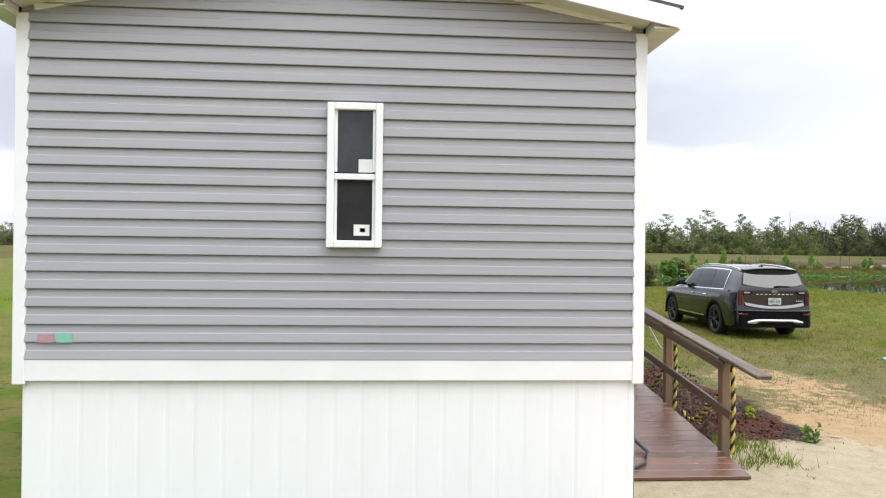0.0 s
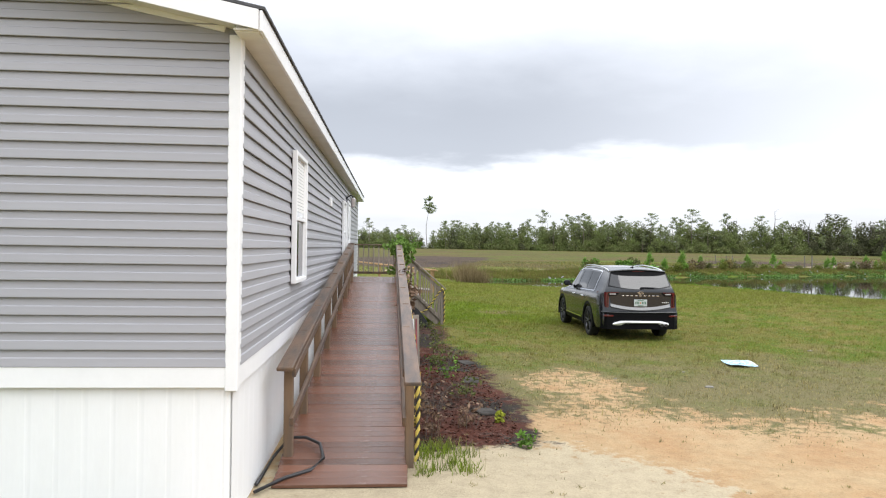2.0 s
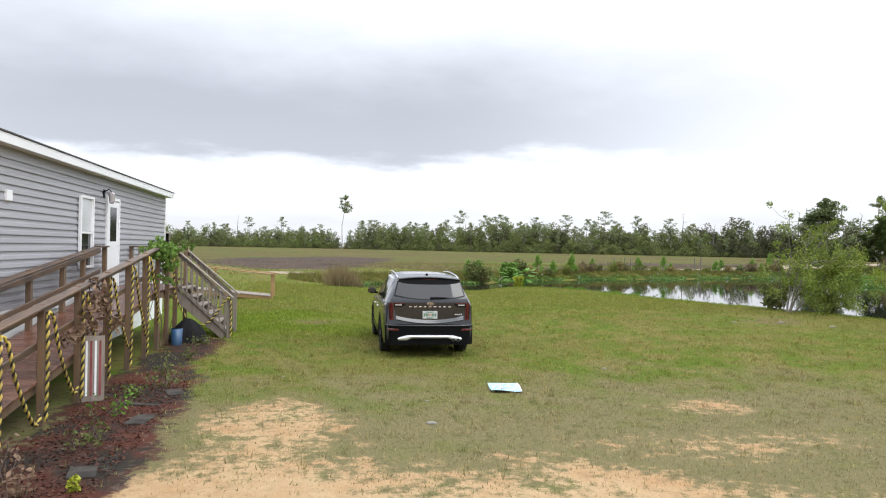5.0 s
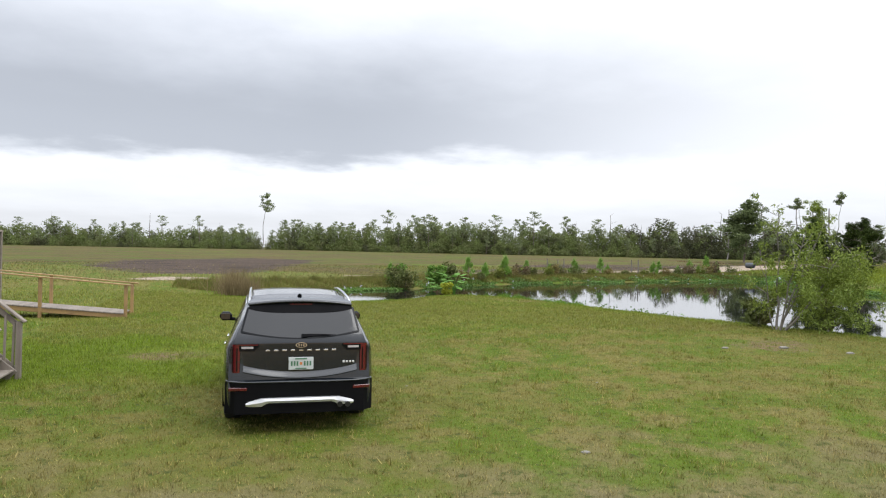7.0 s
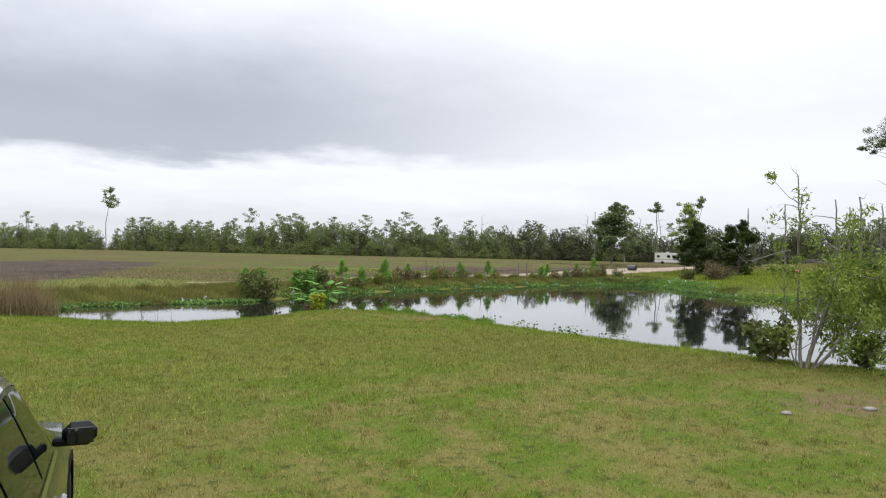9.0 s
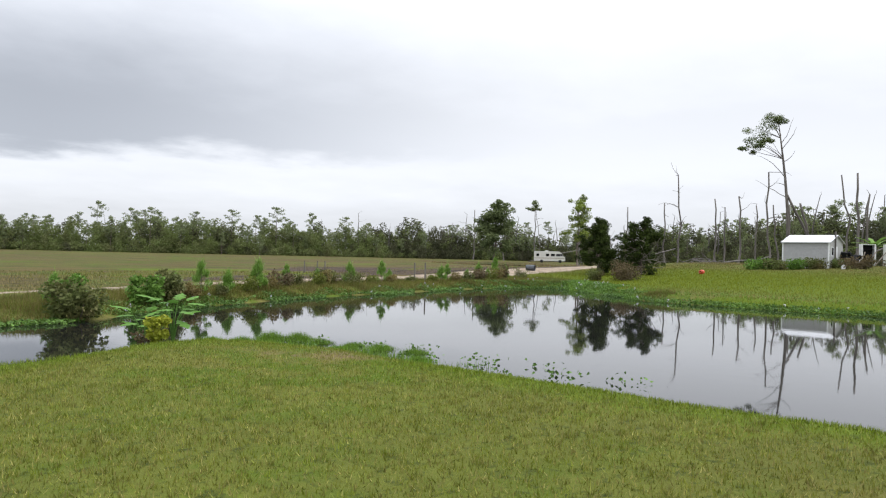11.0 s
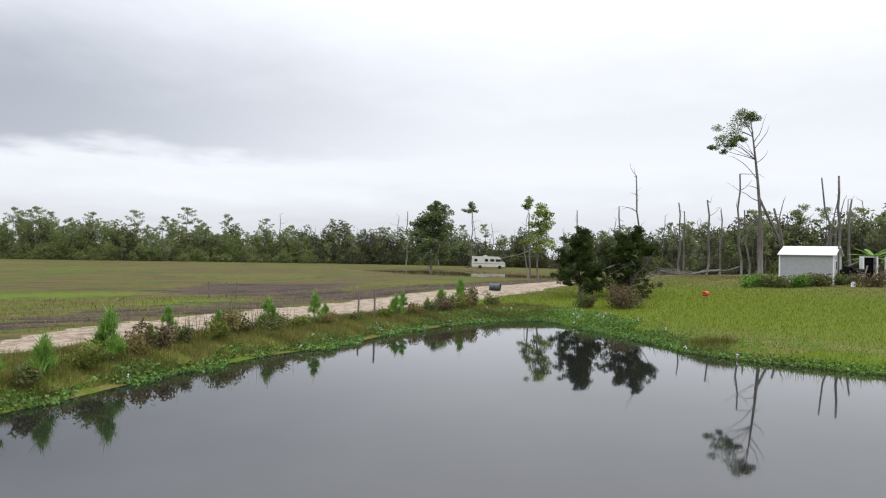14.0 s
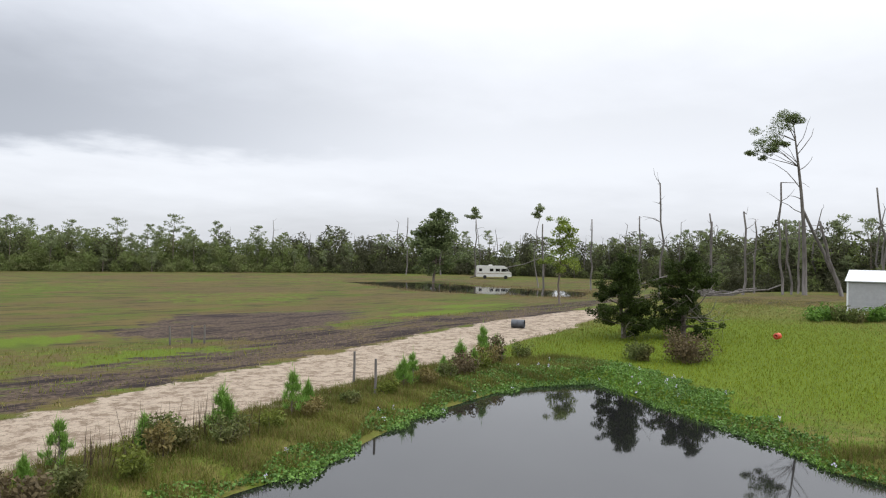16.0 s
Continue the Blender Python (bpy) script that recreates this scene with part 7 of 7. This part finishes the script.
for x, y, h, sd, ln, r0, tw in ((111.4, 73.4, 13.2, 1, (-0.02, 0.02), 0.16, 5), (112.6, 72.9, 8.5, 2, (-0.06, 0.06), 0.14, 3), (110.0, 77.5, 10.0, 3, (0, 0), 0.17, 5), (113, 83, 10.5, 4, (-0.03, 0.0), 0.15, 2), (111.5, 63.4, 12.0, 5, (-0.03, 0.03), 0.14, 1),
                               (112.2, 62.2, 12.2, 6, (0.0, 0.0), 0.2, 1), (113.0, 61.0, 9.4, 7, (0, 0), 0.17, 0), (115.6, 68.3, 10.0, 8, (-0.33, 0.33), 0.24, 0), (114.6, 68.0, 8.6, 9, (-0.22, 0.22), 0.22, 1), (116.2, 92.0, 16.0, 10, (0.0, 0.0), 0.16, 12),
                               (121, 98, 12.0, 11, (0, 0), 0.16, 3), (105, 104, 10.5, 12, (0, 0), 0.15, 3), (126, 110, 12, 13, (0, 0), 0.15, 3), (150, 160, 14, 14, (0, 0), 0.18, 4), (146, 168, 15, 15, (0, 0), 0.16, 3), (138, 172, 14, 16, (0.02, 0), 0.16, 3),
                               (117, 57, 9.0, 17, (0.02, 0), 0.2, 2), (121, 52, 8.5, 18, (0, 0.03), 0.2, 2), (118, 74, 9.0, 19, (0.02, 0.0), 0.15, 3), (119.5, 80, 9.5, 20, (0, 0), 0.14, 4), (124, 88, 10.5, 21, (0, 0), 0.14, 4)):
    snag(x, y, h, sd + 500, ln, r0, tw)
# fallen trunks
for k, (x0, y0, x1, y1, z1) in enumerate(((106, 78, 113, 74, 1.2), (108, 79, 114, 77.5, 0.7), (140, 152, 158, 146, 5.0), (110, 64, 119, 55, 4.5), (96, 88, 104, 84, 2.6))):
    w = Shape()
    limb(w, (x0, y0, zat(x0, y0) + 0.1), (x1, y1, zat(x1, y1) + z1), 0.13, 0.08, np.random.default_rng(600 + k), 5, 0.02, 7)
    solid("fallen_trunk", w, M_DEADBARK, "fallen grey pine trunk lying at the wood's edge", "log", "fallen trunks", smooth=True)
pile = Shape()
r = np.random.default_rng(620)
for k in range(46):
    c = np.array([104.5 + r.normal() * 2.4, 79.5 + r.normal() * 1.2, zat(104.5, 79.5) + abs(r.normal()) * 0.35])
    d = unit(r.normal(size=3) * np.array([1, 1, 0.2])) * r.uniform(0.8, 2.2)
    limb(pile, c - d, c + d, 0.07, 0.04, r, 3, 0.05, 5)
solid("brush_pile", pile, M_DEADBARK, "heap of cut branches and logs", "brush pile")

# ---- shed with lean-to clutter ----
sh_z = zat(89, 59)
shed = thing("shed", "small grey lap-sided shed with a white metal roof", "shed", pose(88.0, 59.8, sh_z, 0, 0, -79.0))
SW, SD, SH = 4.5, 6.0, 2.75
part("wall", Shape().box((SW / 2, 0.05, SH / 2 + 0.1), (SW, 0.1, SH - 0.2)), M_SHEDWALL, shed)
for k in range(15):
    part("siding_board", Shape().poly([(0.08, -0.07, 0.42 + k * 0.155), (SW - 0.08, -0.07, 0.42 + k * 0.155), (SW - 0.08, -0.004, 0.42 + (k + 1) * 0.155), (0.08, -0.004, 0.42 + (k + 1) * 0.155)], (0, 0.02, 0)), M_SHEDWALL, shed)
gab = [(SW, 0.1, 0.1), (SW, SD, 0.1), (SW, SD, SH), (SW, SD / 2, SH + 0.75), (SW, 0.1, SH)]
part("wall", Shape().poly(gab, (-0.1, 0, 0)), M_SHEDWALL, shed)
part("wall", Shape().poly([(0.1, y, z) for _, y, z in gab], (-0.1, 0, 0)), M_SHEDWALL, shed)
part("wall", Shape().box((SW / 2, SD, SH / 2), (SW - 0.2, 0.1, SH)), M_SHEDWALL, shed)
part("foundation_skirt", Shape().box((SW / 2, 0.02, 0.15), (SW + 0.02, 0.16, 0.5)), M_WHITE, shed)
for x in (0.03, SW - 0.03):
    part("corner_trim", Shape().box((x, -0.02, SH / 2 + 0.05), (0.12, 0.09, SH), 0.006), M_WHITE, shed)
for y0, z0, y1, z1 in ((-0.25, SH - 0.06, SD / 2, SH + 0.80), (SD + 0.25, SH - 0.06, SD / 2, SH + 0.80)):
    part("roof", Shape().poly([(-0.15, y0, z0), (SW + 0.2, y0, z0), (SW + 0.2, y1, z1), (-0.15, y1, z1)], (0, 0, 0.05)), M_METALROOF, shed, "white metal roof slope")
sd_door = part("door", Shape().box((SW + 0.02, 3.0, 1.35), (0.05, 0.9, 2.0), 0.005), M_WHITE, shed)
sd_win = part("window", Shape().box((SW + 0.02, 1.3, 1.8), (0.05, 0.8, 1.0), 0.005), M_WHITE, shed)
part("pane", Shape().box((SW + 0.05, 1.3, 1.8), (0.02, 0.62, 0.8)), M_PANE, sd_win)
solid("fence_post", Shape().box((0, 0, 1.9), (0.14, 0.14, 4.0), 0.01), M_DEADBARK, "grey wooden pole standing before the shed", "post", m=pose(90.8, 55.6, zat(90.8, 55.6) - 0.1))


def place_near(x, y):
    return pose(x, y, zat(x, y), 0, 0, -40)


for k, (x, y) in enumerate(((96.2, 54.6), (98.3, 53.0))):
    sv = thing("shelving_unit", "white open shelving frame standing outside the shed", "shelf", place_near(x, y), "shelves by the shed")
    for xx in (-0.7, 0.7):
        part("side_panel", Shape().box((xx, 0, 1.2), (0.16, 0.5, 2.4), 0.01), M_WHITEPL, sv)
    for zz in (0.4, 1.1, 1.8, 2.35):
        part("shelf", Shape().box((0, 0, zz), (1.24, 0.5, 0.06)), M_DARK if zz < 2.3 else M_WHITEPL, sv)
    part("back_panel", Shape().box((0, 0.22, 1.2), (1.3, 0.03, 2.2)), M_DARK, sv)
heap = Shape()
r = np.random.default_rng(640)
for k in range(16):
    heap.box((r.normal() * 0.9, r.normal() * 0.5, abs(r.normal()) * 0.6 + 0.3), (r.uniform(0.3, 0.8), r.uniform(0.3, 0.7), r.uniform(0.3, 0.8)), 0.04, pose(0, 0, 0, r.uniform(-30, 30), r.uniform(-30, 30), r.uniform(0, 180)))
solid("scrap_heap", heap, M_DARK, "dark heap of scrap beside the shed door", "scrap", m=place_near(93.2, 55.6))
for k in range(3):
    solid("plank", Shape().beam((0, 0, 0.0), (0.6 + 0.4 * k, 0.2, 1.6), 0.14, 0.05), M_GREYWOOD, "weathered plank leaning by the shed", "plank", "planks by the shed", m=place_near(94.4 + 0.5 * k, 54.6 - 0.5 * k))
ban = thing("banana_plant", "banana plant with broad arching leaves by the shed", "plant", pose(98.5, 54.8, zat(98.5, 54.8)))
part("stem", Shape().tube([(0, 0, 0), (0.05, 0, 1.4), (0, 0, 2.4)], [0.16, 0.13, 0.08], 8), M_BIGLEAF, ban)
for k in range(13):
    a = 360 * k / 13
    part("leaf", big_leaf(2.3, 0.42, 1, r), M_BANANA, ban, at=pose(0, 0, 2.2 + 0.05 * (k % 3)) @ Matrix.Rotation(radians(a), 4, "Z") @ pose(0, 0, 0, 8 + 14 * (k % 3)))
solid("jug", Shape().tube([(0, 0, 0), (0, 0, 0.28), (0, 0, 0.4), (0, 0, 0.45)], [0.18, 0.2, 0.12, 0.05], 12), M_WHITEPL, "white plastic jug lying in the meadow", "jug", m=pose(87.8, 53.5, zat(87.8, 53.5)), smooth=True)
solid("float", Shape().tube([(-0.22, 0, 0.28), (-0.2, 0, 0.28), (0.2, 0, 0.28), (0.22, 0, 0.28)], [0.12, 0.2, 0.2, 0.12], 12), M_REDPL, "orange-red plastic float in the meadow grass", "float", m=pose(71.2, 58.8, zat(71.2, 58.8) + 0.05), smooth=True)

# ---- motorhome and a far house ----
rv = thing("motorhome", "old white motorhome parked before the woods", "motorhome", pose(140.6, 150.6, zat(142, 149), 0, 0, -43.8))
prof = [(0, 0.45), (0, 2.75), (0.2, 2.95), (6.3, 2.95), (6.9, 2.6), (7.4, 1.7), (7.9, 1.5), (7.9, 0.55), (7.5, 0.45)]
part("body", Shape().poly([(x, 0, z) for x, z in prof], (0, 2.4, 0)), M_RVWHITE, rv)
for x, w in ((0.55, 0.7), (3.0, 0.8), (4.3, 1.0), (5.6, 1.1)):
    part("window", Shape().box((x + w / 2, -0.01, 2.0), (w, 0.03, 0.62), 0.005), M_CARGLASS, rv)
part("windscreen", Shape().poly([(6.75, -0.02, 1.75), (7.3, -0.02, 1.75), (6.9, -0.02, 2.45), (6.75, -0.02, 2.45)], (0, 0.02, 0)), M_CARGLASS, rv)
part("stripe", Shape().box((3.9, -0.012, 1.2), (7.6, 0.02, 0.12)), M_RVTAN, rv)
part("roof_unit", Shape().box((3.2, 1.2, 3.05), (0.9, 0.8, 0.25), 0.05), M_RVWHITE, rv)
part("bumper", Shape().box((7.9, 1.2, 0.55), (0.2, 2.3, 0.25), 0.03), M_DARK, rv)
for x in (1.9, 6.6):
    part("wheel", Shape().tube([(x, -0.02, 0.4), (x, 0.3, 0.4)], 0.4, 16), M_TYRE, rv)
fh = thing("far_house", "white-roofed house half hidden in the woods", "house", pose(169, 171.5, 3.3, 0, 0, -43.8))
part("wall", Shape().box((3.4, 3, 0.6), (6.0, 6, 4.4)), M_RVWHITE, fh)
for s in (0, 1):
    part("roof", Shape().poly([(-0.2, -0.5 + 7 * s, 2.8), (7.0, -0.5 + 7 * s, 2.8), (5.8, 3, 4.2), (1.0, 3, 4.2)], (0, 0, 0.08)), M_METALROOF, fh)

# ---- things in the field and on the lawn ----
pipe = Shape()
pr = [[(u * 0.9, (0.29 + 0.014 * math.cos(u * 2 * math.pi * 12)) * math.cos(a), (0.29 + 0.014 * math.cos(u * 2 * math.pi * 12)) * math.sin(a) + 0.30) for a in np.linspace(0, 2 * math.pi, 24)] for u in np.linspace(0, 1, 49)]
pipe.grid(pr).grid([[(u * 0.9, 0.26 * math.cos(a), 0.26 * math.sin(a) + 0.30) for a in np.linspace(0, 2 * math.pi, 24)] for u in (0, 1)])
solid("culvert_pipe", pipe, M_PIPE, "short grey corrugated drain pipe lying on the sand", "pipe", m=pose(63.6, 74.0, zat(64, 73.5), 0, 0, -62), smooth=True)
for x, y, hh in ((43.3, 63.7, 1.45), (44.1, 66.2, 1.4), (42.6, 82, 1.1), (43.9, 82, 1.1), (44.5, 81.6, 1.1)):
    solid("stake", Shape().tube([(0, 0, -0.1), (0.01, 0, hh * 0.5), (0, 0.015, hh)], [0.06, 0.055, 0.05], 8), M_DEADBARK, "weathered round wooden stake in the ground", "stake", "stakes", m=pose(x, y, zat(x, y), rnd.uniform(-2, 2), rnd.uniform(-2, 2)))

pad = thing("landing_pad", "light blue and white fabric pad lying on the grass", "landing pad", pose(9.88, 12.85, zat(9.9, 12.85) + 0.045, 0.8, -1.2, -8) @ Matrix.Scale(0.80, 4))
pp = [[(x, y, 0.02 * math.sin(x * 7) * math.sin(y * 6 + 1)) for x in np.linspace(-0.32, 0.32, 9)] for y in np.linspace(-0.38, 0.38, 9)]
part("cloth", Shape().grid(pp), M_PADBLUE, pad, smooth=True)


def on_pad(x, y, lift=0.006):
    return (x, y, 0.02 * math.sin(x * 7) * math.sin(y * 6 + 1) + lift)


part("ring", Shape().grid([[on_pad(rr * math.cos(a), 1.15 * rr * math.sin(a)) for a in np.linspace(0, 2 * math.pi, 40)] for rr in (0.23, 0.26)]), M_PADWHITE, pad)
part("ring", Shape().grid([[on_pad(sx_ * (0.30 + 0.015 * u), y) for y in np.linspace(-0.36, 0.36, 8)] for u in (-1, 1) for sx_ in (1,)]), M_PADWHITE, pad)
for x0, y0, x1, y1 in ((-0.11, -0.14, -0.07, 0.14), (0.07, -0.14, 0.11, 0.14), (-0.07, -0.022, 0.07, 0.022)):
    part("letter_h", Shape().grid([[on_pad(x, y, 0.008) for x in np.linspace(x0, x1, 4)] for y in np.linspace(y0, y1, 5)]), M_PADWHITE, pad)


def stone(x, y, s, seed, label):
    r = np.random.default_rng(seed)
    s = s * 0.6
    pts = []
    for th in np.linspace(0, math.pi, 6):
        pts.append([(s * math.sin(th) * math.cos(a) * r.uniform(0.8, 1.2), s * 0.75 * math.sin(th) * math.sin(a) * r.uniform(0.8, 1.2), s * 0.32 * math.cos(th)) for a in np.linspace(0, 2 * math.pi, 9)[:-1]])
    return solid("stone", Shape().grid(np.array(pts), closed=True), M_STONE, label, "stone", "stones in the grass", m=pose(x, y, zat(x, y) + s * 0.08), smooth=True)


for k, (x, y, s) in enumerate(((8.3, 10.75, 0.13), (12.4, 14.6, 0.10), (8.45, 12.1, 0.06), (7.0, 11.5, 0.05), (19.3, 20.9, 0.16), (20.6, 20.5, 0.2), (21.6, 19.6, 0.17), (15.6, 13.0, 0.06), (6.2, 14.2, 0.05), (14.6, 18.4, 0.05), (11.2, 19.0, 0.05))):
    stone(x, y, s, 700 + k, "pale flat stone showing through the grass")

# slabs and a board lying in the soil strip
for k, (x, y, w, l, yaw) in enumerate(((4.45, 9.15, 0.32, 0.5, 12), (4.5, 11.3, 0.30, 0.62, -8), (4.6, 13.0, 0.3, 0.5, 20), (4.3, 12.2, 0.12, 0.7, 80))):
    solid("paving_slab", Shape().box((0, 0, 0), (w * 0.85, l * 0.8, 0.04), 0.012), M_SLAB, "flat dark grey slab half sunk in soil", "paving slab", "slabs in the soil", m=pose(x, y, zat(x, y) + 0.005, 1.5 * k - 2, 2 - k, yaw))

# clutter under the landing
solid("plastic_sheet", Shape().grid([[(rr * math.cos(a) * 0.5, rr * math.sin(a) * 0.42, 0.55 * (1 - rr ** 1.6) + 0.07 * math.sin(5 * a) * rr) for a in np.linspace(0, 2 * math.pi, 18)] for rr in np.linspace(0, 1, 7)]), M_DARK,
      "black plastic heap under the stairs", "plastic sheet", m=pose(3.75, 19.0, zat(3.75, 19.0)), smooth=True)
solid("bucket", Shape().tube([(0, 0, 0), (0, 0, 0.38), (0, 0, 0.38), (0, 0, 0.1)], [0.11, 0.13, 0.12, 0.10], 16, False), M_BLUE, "blue plastic bucket beside the stairs", "bucket", m=pose(3.62, 18.35, zat(3.62, 18.35)), smooth=True)
bd = thing("leaning_board", "old boards with faded red and white stripes leaning on the ramp", "board", pose(3.56, 12.5, 0.0, 0, -5, -72))
part("board", Shape().box((0, 0, 0.48), (0.03, 0.3, 0.98), 0.004), M_GREYWOOD, bd)
for k in range(4):
    part("stripe", Shape().box((0.02, -0.09 + 0.06 * k, 0.5), (0.006, 0.028, 0.8)), M_FADEDRED if k % 2 else M_PADWHITE, bd)

# ---- second home, its ramp and a lean-to behind ----
h2 = thing("mobile_home", "second grey sided mobile home behind the first", "mobile home")
part("wall", Shape().box((-5.6, 35.3, 2.2), (10.0, 2.6, 2.7)), M_SIDING, h2)
for k in range(20):
    part("siding_board", lap_board(9.9), M_SIDING, h2, at=pose(-10.55, 33.99, 0.85 + k * LAP))
part("skirting", Shape().box((-5.6, 35.3, 0.4), (9.9, 2.5, 0.9)), M_SKIRT, h2)
part("corner_trim", Shape().box((-0.62, 34.0, 2.2), (0.12, 0.08, 2.7), 0.006), M_WHITE, h2)
arch = [[(-5.6 + 5.2 * math.sin(a), y, 3.0 + 0.62 * math.cos(a) + 0.0) for a in np.linspace(-1.5, 1.5, 17)] for y in (33.75, 36.8)]
part("roof", Shape().grid(arch).grid([[(-5.6 + 5.2 * math.sin(a), 33.75, 3.0 + 0.62 * math.cos(a)) for a in np.linspace(-1.5, 1.5, 17)], [(-5.6 + 5.2 * math.sin(a), 33.75, 3.0) for a in np.linspace(-1.5, 1.5, 17)]]), M_METALROOF, h2)
part("window_frame", Shape().box((-1.35, 33.95, 2.2), (0.5, 0.08, 1.4), 0.006), M_WHITE, h2)
lt = thing("lean_to", "weathered lean-to shelter beside the second home", "shelter")
part("roof", Shape().poly([(-0.62, 34.6, 2.95), (0.05, 34.4, 2.80), (0.05, 35.6, 2.80), (-0.62, 35.6, 2.95)], (0, 0, 0.05)), M_GREYWOOD, lt)
for y in (34.5, 35.5):
    part("post", Shape().box((0.0, y, 1.5), (0.1, 0.1, 2.6), 0.006), M_GREYWOOD, lt)
part("back_panel", Shape().box((-0.3, 35.4, 1.6), (0.6, 0.05, 2.4)), M_DARK, lt)
r2 = thing("wheelchair_ramp", "yellow-brown wooden ramp of the second home", "ramp")
for y in (29.9, 31.15):
    part("top_rail", Shape().beam((0.9, y, 1.605), (5.2, y, 1.195), 0.13, 0.036, 0.006), M_PINEWOOD, r2)
    for x in (5.0, 2.68, 0.95):
        zb_ = zat(x, y)
        zt_ = 1.605 - (x - 0.9) * 0.095
        part("post", Shape().box((x, y + 0.05, (zb_ + zt_) / 2 - 0.02), (0.09, 0.09, zt_ - zb_), 0.006), M_PINEWOOD, r2)
part("deck_frame", Shape().beam((0.5, 29.95, 0.66), (5.0, 29.95, 0.25), 0.045, 0.14).beam((0.5, 31.1, 0.66), (5.0, 31.1, 0.25), 0.045, 0.14), M_PINEWOOD, r2)
db2 = Shape().box((0, 0, 0), (0.137, 1.25, 0.036), 0.005).mesh("deck_board", M_GREYWOOD)
for k in range(31):
    x = 0.6 + k * 0.1425
    part("deck_board", db2, M_GREYWOOD, r2, at=pose(x, 30.53, 0.74 - (x - 0.5) * 0.0911, 0, 5.2, 0))
